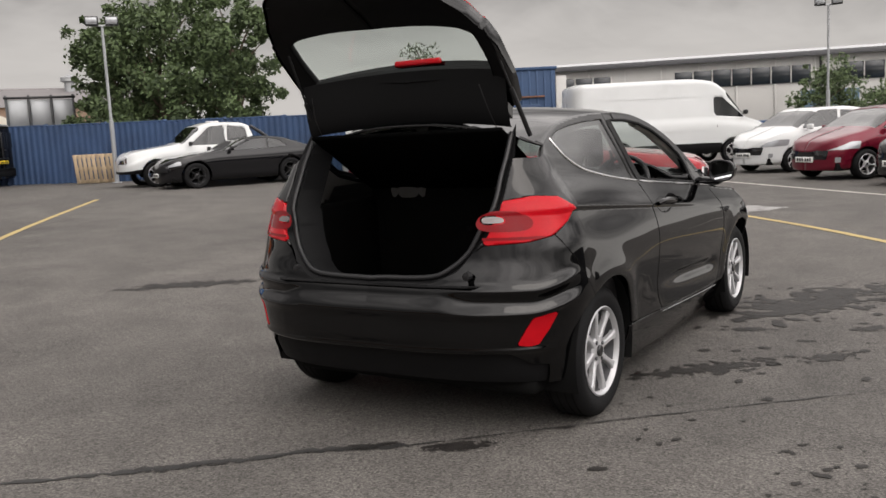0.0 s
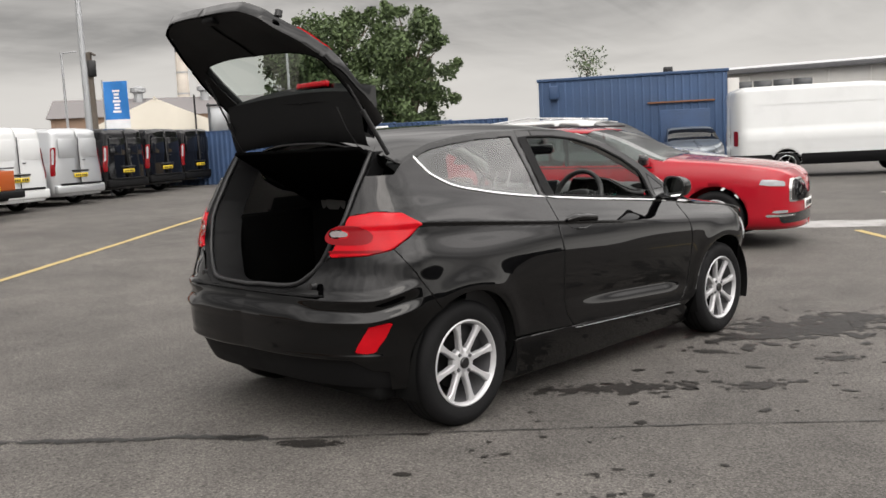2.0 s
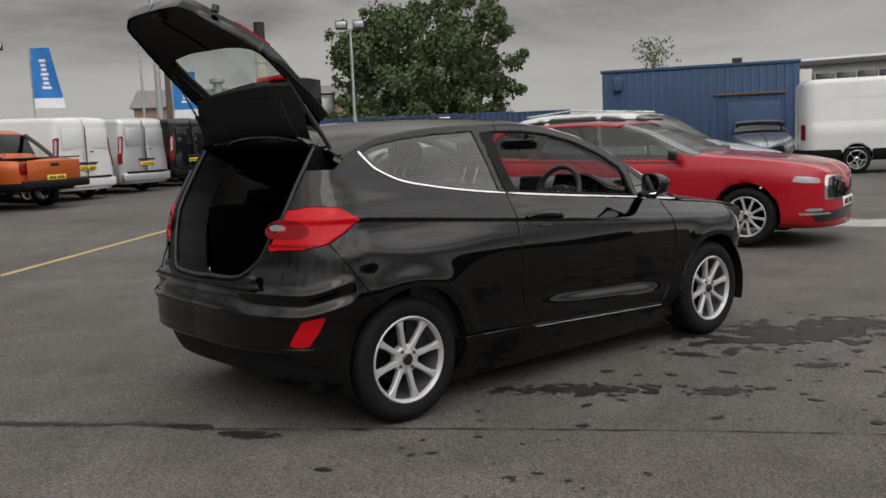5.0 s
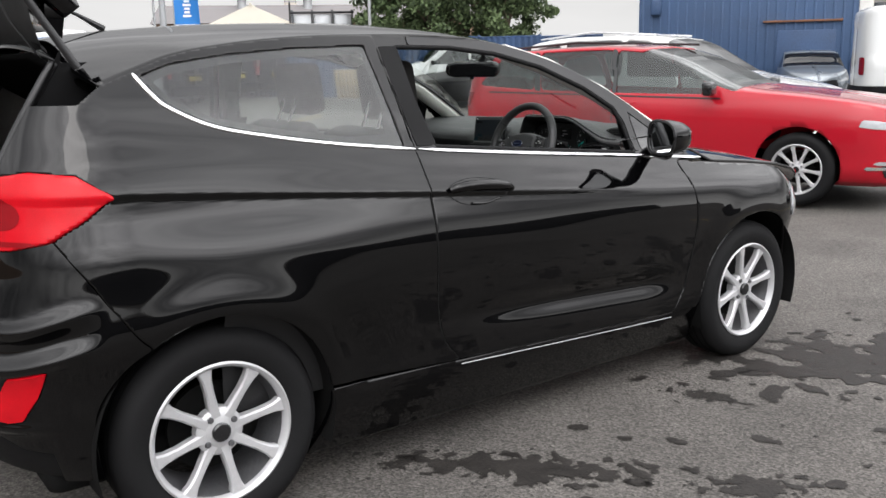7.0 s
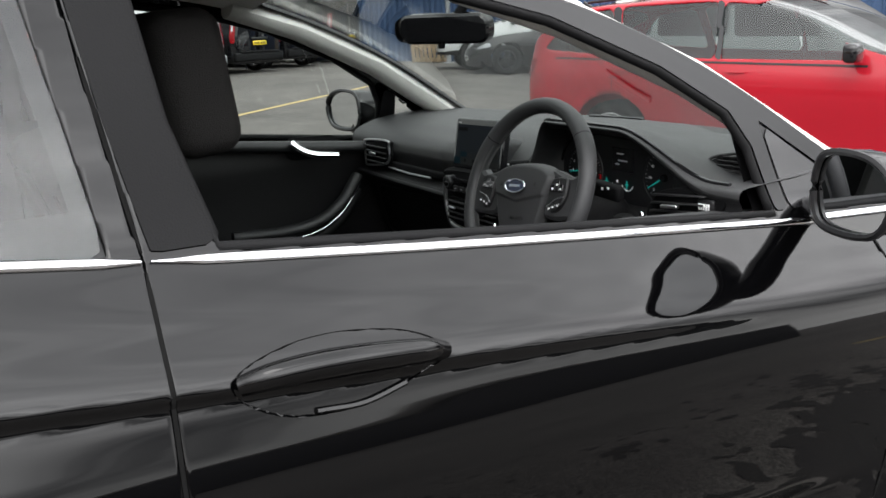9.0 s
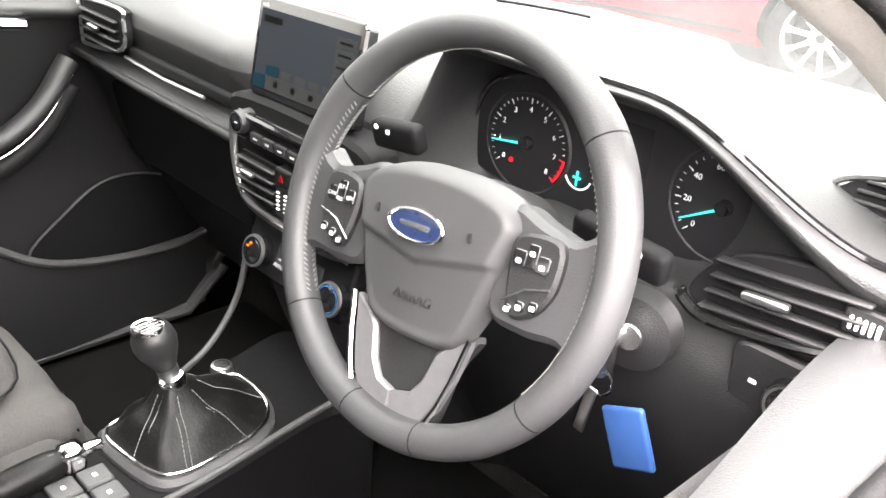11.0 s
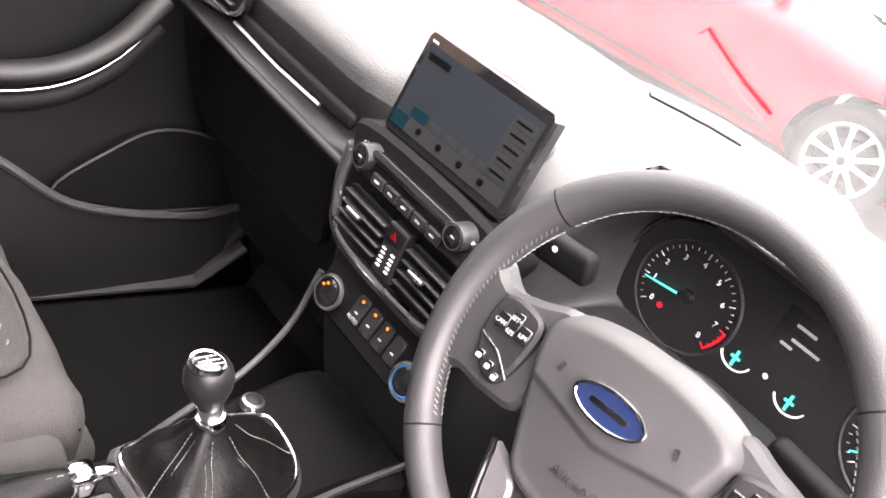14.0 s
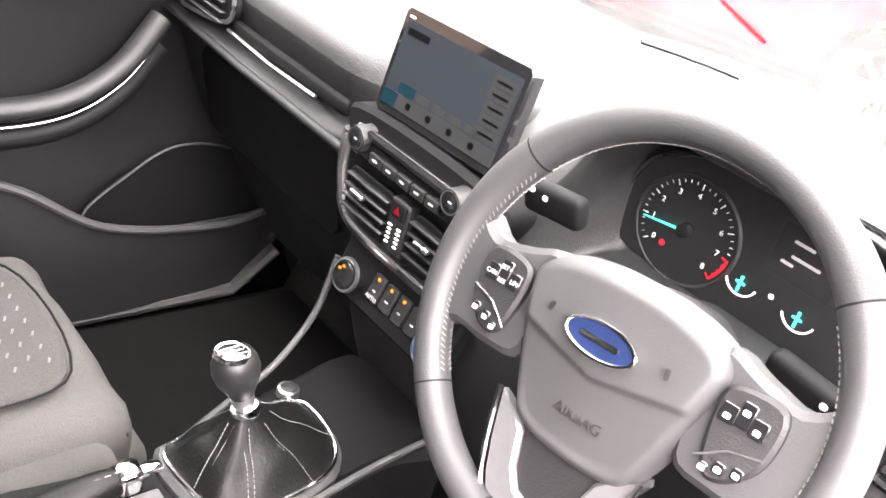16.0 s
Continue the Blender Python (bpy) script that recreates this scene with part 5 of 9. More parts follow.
part("display_bar", prism(rounded(0.010, 0.003, 0.001), 0.0003, DSP @ pose(-0.084, 0.052, 0.0026)), GREY_PRINT, dashboard)
radio = part("radio_panel", prism(rounded(0.205, 0.036, 0.012), 0.012, face(-0.013, 0.912, FACE - 0.0, -6), 0.003), GLOSS_BLACK, dashboard, "black radio control strip")
part("radio_shelf", prism(rounded(0.15, 0.010, 0.004), 0.012, face(-0.012, 0.922, FACE - 0.006, -40), 0.003), GLOSS_BLACK, dashboard, "gloss black ledge over the radio buttons")
for k in range(5):
    part("radio_button", prism(rounded(0.022, 0.013, 0.002), 0.004, face(-0.061 + 0.0245 * k, 0.905, FACE - 0.012), 0.001), HARD, dashboard)
    part("button_mark", prism(rounded(0.008, 0.0025, 0.001), 0.0004, face(-0.061 + 0.0245 * k, 0.905, FACE - 0.0162)), GREY_PRINT, dashboard)


def knob(x, z, r, deep, y=FACE, mark=True, rim=HARD):
    k = part("control_knob", lathe([(0, deep), (r * 0.82, deep), (r * 0.9, deep - 0.001)], 32, face(x, z, y)), GLOSS_BLACK, dashboard, "round black control knob")
    part("knob_grip", lathe([(r * 0.86, deep + 0.0003), (r * 0.95, deep + 0.0003), (r, deep - 0.002), (r, 0.008), (r * 1.04, 0.0)], 36, face(x, z, y)), rim, k)
    part("knob_ring", lathe([(r * 0.78, deep + 0.0006), (r * 0.88, deep + 0.0007)], 36, face(x, z, y)), SATIN, k, "thin bright ring")
    if mark:
        part("knob_mark", prism(rounded(r * 0.40, r * 0.14, r * 0.05), 0.0004, face(x, z, y - deep)), GREY_PRINT, k)
    return k


knob(-0.093, 0.918, 0.0150, 0.022)
knob(0.066, 0.925, 0.0150, 0.022)
for cx, w in ((-0.064, 0.085), (0.052, 0.085)):
    vent = part("air_vent", prism(rounded(w, 0.060, 0.012), 0.008, face(cx, 0.850, FACE), 0.002), DEEP, dashboard, "black slatted air vent")
    for k in range(4):
        part("vent_slat", box(w - 0.008, 0.010, 0.0035, (cx, FACE - 0.012, 0.830 + 0.0135 * k), 0.0012, 1), HARD, vent)
    part("vent_tab", box(0.024, 0.008, 0.006, (cx - 0.008, FACE - 0.020, 0.857), 0.002), SATIN, vent, "satin vent tab")
plate = part("hazard_panel", prism(rounded(0.032, 0.066, 0.003), 0.014, face(-0.007, 0.850, FACE), 0.002), HARD, dashboard, "hazard button over two vent wheels")
part("hazard_button", prism(rounded(0.026, 0.020, 0.003), 0.003, face(-0.007, 0.872, FACE - 0.0142), 0.001), DEEP, plate)
part("hazard_mark", prism([(-0.005, -0.004), (0.005, -0.004), (0.0, 0.005)], 0.0006, face(-0.007, 0.872, FACE - 0.0172)), RED_DEEP, plate, "small red warning triangle")
for dx in (-0.0075, 0.0075):
    for k in range(5):
        part("vent_wheel_rib", box(0.006, 0.003, 0.0025, (-0.007 + dx, FACE - 0.0155, 0.829 + 0.0055 * k), 0.0008, 1), PRINT, plate)

# climate panel, leaning back under the vents
CL = pose(0.0, 1.668, 0.755, 90 - 18)
climate = part("climate_panel", prism(rounded(0.205, 0.085, 0.012), 0.022, CL @ pose(0, 0, -0.02), 0.004), DEEP, dashboard, "black climate control panel")
part("climate_strip", prism(rounded(0.11, 0.004, 0.001), 0.0006, CL @ pose(0.03, 0.034, 0.0025)), SATIN, climate)
part("amber_lamp", prism(rounded(0.018, 0.006, 0.002), 0.0006, CL @ pose(-0.038, 0.037, 0.0025)), AMBER, climate)
for i, x in enumerate((-0.066, 0.086)):
    ring = part("climate_knob", lathe([(0, 0.018), (0.018, 0.018), (0.0205, 0.016), (0.0215, 0.0)], 36, CL @ pose(x, -0.012, 0.002)), GLOSS_BLACK, climate, "ringed climate knob")
    part("knob_ring", lathe([(0.0185, 0.0186), (0.0212, 0.0182), (0.0222, 0.0150)], 36, CL @ pose(x, -0.012, 0.002)), SATIN, climate)
    part("knob_ring", lathe([(0.0155, 0.0189), (0.0178, 0.0189)], 36, CL @ pose(x, -0.012, 0.002)), BLUE_RING if i else DEEP, climate)
for dx, dz in ((-0.006, 0.008), (-0.011, 0.003)):
    part("amber_lamp", prism(rounded(0.004, 0.003, 0.001), 0.0005, CL @ pose(-0.066 + dx, -0.012 + dz, 0.0205)), AMBER, climate)
for k in range(4):
    part("climate_button", prism(rounded(0.019, 0.034, 0.003), 0.004, CL @ pose(-0.026 + 0.0235 * k, -0.004, 0.002), 0.001), HARD, climate)
    part("button_mark", prism(rounded(0.0055, 0.0022, 0.0008), 0.0004, CL @ pose(-0.026 + 0.0235 * k, -0.008, 0.0063)), GREY_PRINT, climate)
    if k != 3:
        part("amber_lamp", prism(rounded(0.004, 0.0035, 0.001), 0.0004, CL @ pose(-0.026 + 0.0235 * k, 0.008, 0.0063)), AMBER, climate)
words("button_word", "AUTO", 0.007, CL @ pose(-0.026, -0.017, 0.0064), GREY_PRINT, climate)

# passenger side: vent, long recess with a chrome line, glove box
def pv(x, z, y=1.683):
    return pose(x, y, z, 90)


lv = part("side_vent", prism(spline([(-0.582, 0.955), (-0.575, 0.972), (-0.452, 0.980), (-0.440, 0.965), (-0.450, 0.918), (-0.565, 0.900), (-0.580, 0.910)], 4, True), 0.012, pose(0, 1.690, 0, 90), 0.002), DEEP, dashboard, "slatted passenger air vent")
part("vent_ring", tube([(x, 1.677, z) for x, z in spline([(-0.582, 0.955), (-0.575, 0.972), (-0.452, 0.980), (-0.440, 0.965), (-0.450, 0.918), (-0.565, 0.900), (-0.580, 0.910)], 5, True)], 0.0035, 6, True), SATIN, lv)
for k in range(4):
    part("vent_slat", box(0.115, 0.010, 0.0035, (-0.512, 1.672, 0.915 + 0.0145 * k), 0.0012, 1), HARD, lv)
part("vent_tab", box(0.03, 0.008, 0.006, (-0.515, 1.664, 0.940), 0.002), SATIN, lv)
part("dash_recess", box(0.30, 0.012, 0.022, (-0.325, 1.692, 0.912), 0.006), DEEP, dashboard, "long dark slot across the dashboard")
part("chrome_line", tube([(-0.455, 1.684, 0.905), (-0.34, 1.683, 0.901), (-0.232, 1.682, 0.904)], 0.0028, 6), SATIN, dashboard, "thin chrome line in the dashboard")
part("dash_rail", tube([(-0.62, 1.684, 0.874), (-0.40, 1.676, 0.872), (-0.125, 1.674, 0.872)], 0.0065, 10), HARD, dashboard)
part("glove_box", prism(rounded(0.38, 0.155, 0.03), 0.012, pose(-0.40, 1.748, 0.765, 90 + 14), 0.004), DEEP, dashboard, "closed black glove box lid")
for sx in (1,):
    sv = part("screen_vent", prism([(-0.052, 0.0), (-0.038, 0.014), (0.02, 0.024), (0.05, 0.010), (0.045, -0.006), (0.0, -0.026), (-0.03, -0.014)], 0.006, pose(0.585, 1.838, 1.018, 90 - 42, 0, 6), 0.001), DEEP, dashboard, "small slatted side window vent")
    for k in range(4):
        part("vent_slat", box(0.07 - 0.008 * abs(k - 1.5), 0.004, 0.004, (0, 0, 0), 0.001, 1, pose(0.585, 1.838, 1.018, 90 - 42, 0, 6) @ pose(0, 0.014 - 0.010 * k, 0.008)), HARD, sv)
    part("vent_ring", tube([pose(0.585, 1.838, 1.018, 48, 0, 6) @ Vector((x, y, 0.006)) for x, y in spline([(-0.054, 0.0), (-0.038, 0.016), (0.02, 0.027), (0.053, 0.011), (0.047, -0.008), (0.0, -0.029), (-0.03, -0.016)], 5, True)], 0.003, 6, True), SOFT, sv)

# driver's vent by the door
dv_out = [(0.474, 0.922), (0.490, 0.955), (0.520, 0.978), (0.600, 0.992), (0.655, 0.990), (0.650, 0.955), (0.622, 0.937), (0.560, 0.918), (0.500, 0.908)]
dv = part("side_vent", prism(spline(dv_out, 4, True), 0.012, pose(0, 1.742, 0, 90), 0.002), DEEP, dashboard, "slatted driver's air vent")
for k in range(4):
    part("vent_slat", box(0.125, 0.012, 0.0038, (0.553 + 0.002 * k, 1.724, 0.926 + 0.0155 * k), 0.0014, 1, pose(0, 0, 0, 0, -6, 0)), HARD, dv)
part("vent_tab", box(0.040, 0.010, 0.0075, (0.547, 1.714, 0.951), 0.003, 2, pose(0, 0, 0, 0, -6, 0)), SATIN, dv, "satin vent tab")
part("vent_strip", tube([(x, 1.722, z) for x, z in spline([(0.470, 0.926), (0.477, 0.916), (0.500, 0.908), (0.560, 0.916), (0.610, 0.929), (0.645, 0.945)], 6)], 0.0055, 8), CHROME, dv, "bright chrome strip under the vent")
part("vent_wheel", prism(rounded(0.036, 0.024, 0.004), 0.012, pose(0.620, 1.735, 0.962, 90, 0, 0), 0.002), HARD, dv)
for k in range(5):
    part("vent_wheel_rib", box(0.003, 0.003, 0.012, (0.609 + 0.0052 * k, 1.7215, 0.961), 0.0008, 1), PRINT, dv)
sw = part("light_switch_panel", prism(rounded(0.11, 0.075, 0.015), 0.010, pose(0.585, 1.732, 0.872, 90 + 8), 0.003), HARD, dashboard, "black light switch panel")
knob(0.590, 0.870, 0.024, 0.014, 1.722, True, GLOSS_BLACK)
for z in (0.895, 0.872):
    part("switch_mark", prism(rounded(0.007, 0.004, 0.001), 0.0004, pose(0.552, 1.7215, z, 90)), PRINT, sw)

# instrument cluster
CY = 1.788
cluster = part("instrument_binnacle", prism(spline([(0.165, 0.925), (0.160, 0.98), (0.185, 1.03), (0.25, 1.052), (0.35, 1.054), (0.44, 1.045), (0.510, 1.015), (0.535, 0.965), (0.525, 0.925), (0.35, 0.916)], 6, True), 0.008, pose(0, CY + 0.008, 0, 90), 0.002), mat("dial_black", (0.010, 0.010, 0.011), 0.35, bump=0.0), dashboard, "dark instrument cluster with cyan needles")
part("cluster_rim", tube([(x, CY - 0.002, z) for x, z in spline([(0.165, 0.925), (0.160, 0.98), (0.185, 1.03), (0.25, 1.052), (0.35, 1.054), (0.44, 1.045), (0.510, 1.015), (0.535, 0.965), (0.525, 0.925)], 6)], 0.003, 6), GLOSS_BLACK, dashboard)


def dial(cx, cz, r, a0, a1, marks, labels, sub, needle, red=None):
    """Ticks and numbers on an arc from a0 to a1 degrees, with a glowing needle."""
    def at(a, rr, y=CY - 0.001):
        return (cx + rr * math.cos(radians(a)), y, cz + rr * math.sin(radians(a)))
    for k in range(marks * sub + 1):
        a = a0 + (a1 - a0) * k / (marks * sub)
        big = k % sub == 0
        ln = 0.006 if big else 0.003
        part("tick", box(ln, 0.0008, 0.0011 if big else 0.0007, at(a, r - ln / 2), 0, 1, pose(0, 0, 0, 0, -a, 0)), GREY_PRINT if not (red and k / sub >= red) else REDGLOW, cluster)
    for k, tx in enumerate(labels):
        a = a0 + (a1 - a0) * k / (len(labels) - 1)
        words("dial_number", tx, 0.0085, pose(*at(a, r - 0.0125), 90), PRINT, cluster)
    if red:
        arc = [at(a0 + (a1 - a0) * (red + (marks - red) * i / 10) / marks, r) for i in range(11)]
        part("red_arc", tube(arc, 0.0013, 6), REDGLOW, cluster)
    part("needle", tube([at(needle, -0.002, CY - 0.006), at(needle, r - 0.004, CY - 0.005)], [0.0016, 0.0008], 6), CYAN, cluster, "glowing cyan needle")
    part("needle_hub", lathe([(0, 0.008), (0.007, 0.008), (0.008, 0.0)], 20, pose(cx, CY, cz, 90)), GLOSS_BLACK, cluster)
    part("dial_ring", lathe([(r + 0.004, 0.0015), (r + 0.006, 0.0025), (r + 0.008, 0.0)], 48, pose(cx, CY, cz, 90)), HARD, cluster)


dial(0.236, 0.973, 0.050, 219, -38, 8, list("012345678"), 4, 190, 7)
dial(0.464, 0.985, 0.050, 225, -45, 7, ["0", "20", "40", "60", "80", "100", "120", "140"], 4, 212)
part("message_display", prism(rounded(0.062, 0.050, 0.002), 0.0006, pose(0.350, CY - 0.0002, 1.008, 90)), mat("dark_display", (0.013, 0.013, 0.014), 0.2, bump=0.0), cluster)
for x, z, w in ((0.343, 1.020, 0.020), (0.350, 1.006, 0.028), (0.335, 0.998, 0.012)):
    part("display_bar", prism(rounded(w, 0.003, 0.001), 0.0004, pose(x, CY - 0.001, z, 90)), GREY_PRINT, cluster)
for cx in (0.306, 0.365):
    arc = [(cx + 0.016 * math.cos(radians(a)), CY - 0.001, 0.961 + 0.016 * math.sin(radians(a))) for a in range(200, 345, 12)]
    part("gauge_arc", tube(arc, 0.0011, 6), PRINT, cluster)
    part("needle", box(0.003, 0.001, 0.017, (cx, CY - 0.003, 0.957), 0.0006, 1), CYAN, cluster)
    part("needle", box(0.010, 0.001, 0.003, (cx, CY - 0.003, 0.958), 0.0006, 1), CYAN, cluster)
part("telltale", prism(rounded(0.006, 0.006, 0.003), 0.0005, pose(0.218, CY - 0.001, 0.948, 90)), REDGLOW, cluster)
part("gauge_mark", prism(rounded(0.005, 0.005, 0.002), 0.0005, pose(0.336, CY - 0.001, 0.962, 90)), PRINT, cluster)
# lower shroud and column
part("column_shroud", box(0.125, 0.17, 0.085, (0.340, 1.690, 0.912), 0.03, 4, pose(0, 0, 0, -14)), HARD, dashboard, "black steering column shroud")
ig = part("ignition_barrel", lathe([(0, 0.028), (0.016, 0.028), (0.020, 0.026), (0.036, 0.022), (0.040, 0.0)], 36, pose(0.452, 1.700, 0.885, 90, 0, 12)), HARD, dashboard, "ignition lock with the key in it")
part("lock_ring", lathe([(0.0, 0.0305), (0.012, 0.0305), (0.013, 0.028)], 28, pose(0.452, 1.700, 0.885, 90, 0, 12)), SATIN, ig)
for side, (p, q) in (("l", ((0.206, 1.664, 0.978), (0.142, 1.650, 0.990))), ("r", ((0.405, 1.655, 0.968), (0.492, 1.640, 0.985)))):
    p, q = Vector(p), Vector(q)
    st = part("column_stalk", box((q - p).length, 0.020, 0.032, (0, 0, 0), 0.007, 3, Matrix.Translation((p + q) / 2) @ pose(0, 0, 0, 12, -8 if side == "l" else 4, 0)), DEEP, dashboard, "black column stalk with white symbols")
    for k in range(3):
        m = p.lerp(q, 0.35 + 0.22 * k)
        part("stalk_mark", prism(rounded(0.006, 0.005, 0.002), 0.0005, pose(m.x, m.y - 0.011, m.z + 0.003, 90)), PRINT, st)
key = thing("car_key", "metal car key hanging in the ignition with a blue fob", "key", at=Matrix.Translation((0.012, 0.018, 0.016)))
part("key_blade", box(0.010, 0.022, 0.040, (0.450, 1.655, 0.868), 0.004), SATIN, key)
part("key_ring", tube([(0.450 + 0.013 * math.cos(a), 1.652, 0.842 + 0.013 * math.sin(a)) for a in np.linspace(0, 6.28, 20)[:-1]], 0.0014, 6, True), CHROME, key)
part("second_key", box(0.012, 0.004, 0.052, (0.442, 1.650, 0.808), 0.002, 2, pose(0, 0, 0, 0, 8, 0)), SATIN, key)
part("key_fob", box(0.045, 0.008, 0.060, (0.490, 1.652, 0.803), 0.010, 3, pose(0, 0, 0, 0, -25, 0)), KEYBLUE, key, "blue plastic key fob")

# ---- steering wheel ----
BLADE = mat("satin_blade_silver", (0.17, 0.17, 0.175), 0.4, 0.6, bump=0.0)
GREY_LINING = mat("grey_lining", (0.16, 0.155, 0.15), 0.9, bump=0.03)
WHEEL = Matrix.Translation((0.343, 1.561, 0.987)) @ pose(0, 0, 0, 90 - 20) @ pose(0.003, 0, 0, 0, 0, 6)
steer = new("steering_wheel")
steer.parent = car
steer.matrix_local = WHEEL
tagged(steer, "leather steering wheel with a satin lower spoke")
R, GR = 0.1715, 0.0152
N = 96


def grip(a, spin):
    fat = GR * (1 + 0.10 * math.exp(-((((a - 35 + 180) % 360 - 180) / 18) ** 2)) + 0.10 * math.exp(-((((a - 145 + 180) % 360 - 180) / 18) ** 2)))
    rr = R + fat * math.cos(spin)
    return Vector((rr * math.cos(radians(a)), rr * math.sin(radians(a)) - (0.006 if math.sin(radians(a)) < -0.93 else 0) * 0, fat * 1.12 * math.sin(spin)))


def rim_piece(a0, a1, material, n, label=""):
    rows = [[grip(a0 + (a1 - a0) * i / n, 2 * math.pi * k / 16) for k in range(16)] for i in range(n + 1)]
    verts = [v for row in rows for v in row]
    faces = [(i * 16 + k, i * 16 + (k + 1) % 16, i * 16 + 16 + (k + 1) % 16, i * 16 + 16 + k) for i in range(n) for k in range(16)]
    return part("rim_cover", (verts, faces), material, steer, label)


RIM_CUTS = [(38, 142), (142, 218), (218, 256), (256, 284), (284, 322), (322, 398)]
for a0, a1 in RIM_CUTS:
    rim_piece(a0 + 0.25, a1 - 0.25, LEATHER, max(6, int((a1 - a0) / 3)), "smooth grey-black leather")
    part("rim_seam", (lambda rows: ([v for r in rows for v in r], [(k, (k + 1) % 16, 16 + (k + 1) % 16, 16 + k) for k in range(16)]))([[grip(a0 + d, 2 * math.pi * k / 16) * 0.9995 for k in range(16)] for d in (-0.3, 0.3)]), DEEP, steer)
for a0, a1 in ((145, 216), (324, 395)):
    n = 40
    for side in (-1, 1):
        for k in range(n):
            a = a0 + (a1 - a0) * k / n
            p, q = grip(a, math.pi + 0.42 * side), grip(a + 1.0, math.pi + 0.20 * side)
            out = Vector((-math.cos(radians(a)), -math.sin(radians(a)), 0.15 * side)) * 0.0007
            part("stitch", tube([p + out, q + out], 0.0006, 4), THREAD, steer)
for a0, a1 in ((75, 142),):
    for k in range(30):
        a = a0 + (a1 - a0) * k / 30
        p, q = grip(a, math.pi + 0.30), grip(a + 1.2, math.pi + 0.10)
        part("stitch", tube([p * 0.9985, q * 0.9985], 0.0007, 4), THREAD, steer)

half_hub = [(0.030, 0.056), (0.062, 0.050), (0.082, 0.040), (0.0905, 0.026), (0.0885, 0.008), (0.076, -0.034), (0.0615, -0.070), (0.050, -0.086), (0.028, -0.093)]
hub_out = spline([(0.0, 0.057)] + half_hub + [(0.0, -0.0945)] + [(-x, y) for x, y in half_hub[::-1]], 4, True)
fh = inside(hub_out)


def puff(u, v):
    """The airbag cover: a firm rounded rim, a flat face, and a lower face that falls away below a bent crease."""
    d = np.clip(-fh(u, v) / 0.016, 0, 1)
    h = -0.010 + 0.030 * (1 - (1 - d) ** 2.4)
    fall = -(v + 0.022 - 0.20 * np.abs(u))
    h = h - 0.16 * np.clip(fall, 0, None) * sm(0, 1, d) - 0.0035 * sm(0, 0.006, fall) * sm(0, 1, d)
    h = h - 0.0030 * (np.abs(u) / 0.09) ** 2
    return np.stack([u, v, h], -1)


part("airbag_cover", sheet(puff, np.linspace(-0.094, 0.094, 90), np.linspace(-0.10, 0.062, 84), fh), AIRBAG, steer, "padded grey airbag cover")
words("airbag_word", "AIRBAG", 0.0125, pose(0.002, -0.056, 0.0112, -9), HARD, steer, 0.0006)
em = part("emblem", prism([(0.030 * math.cos(a), 0.0125 * math.sin(a)) for a in np.linspace(0, 2 * math.pi, 40)[:-1]], 0.004, pose(-0.002, 0.004, 0.0225), 0.001), BADGE, steer, "blue oval emblem with a silver rim")
part("emblem_rim", tube([(-0.002 + 0.0305 * math.cos(a), 0.004 + 0.0130 * math.sin(a), 0.0265) for a in np.linspace(0, 2 * math.pi, 48)[:-1]], 0.0016, 6, True), CHROME, steer)
part("emblem_bar", prism(rounded(0.034, 0.0045, 0.002), 0.0008, pose(-0.002, 0.004, 0.0262)), CHROME, steer)
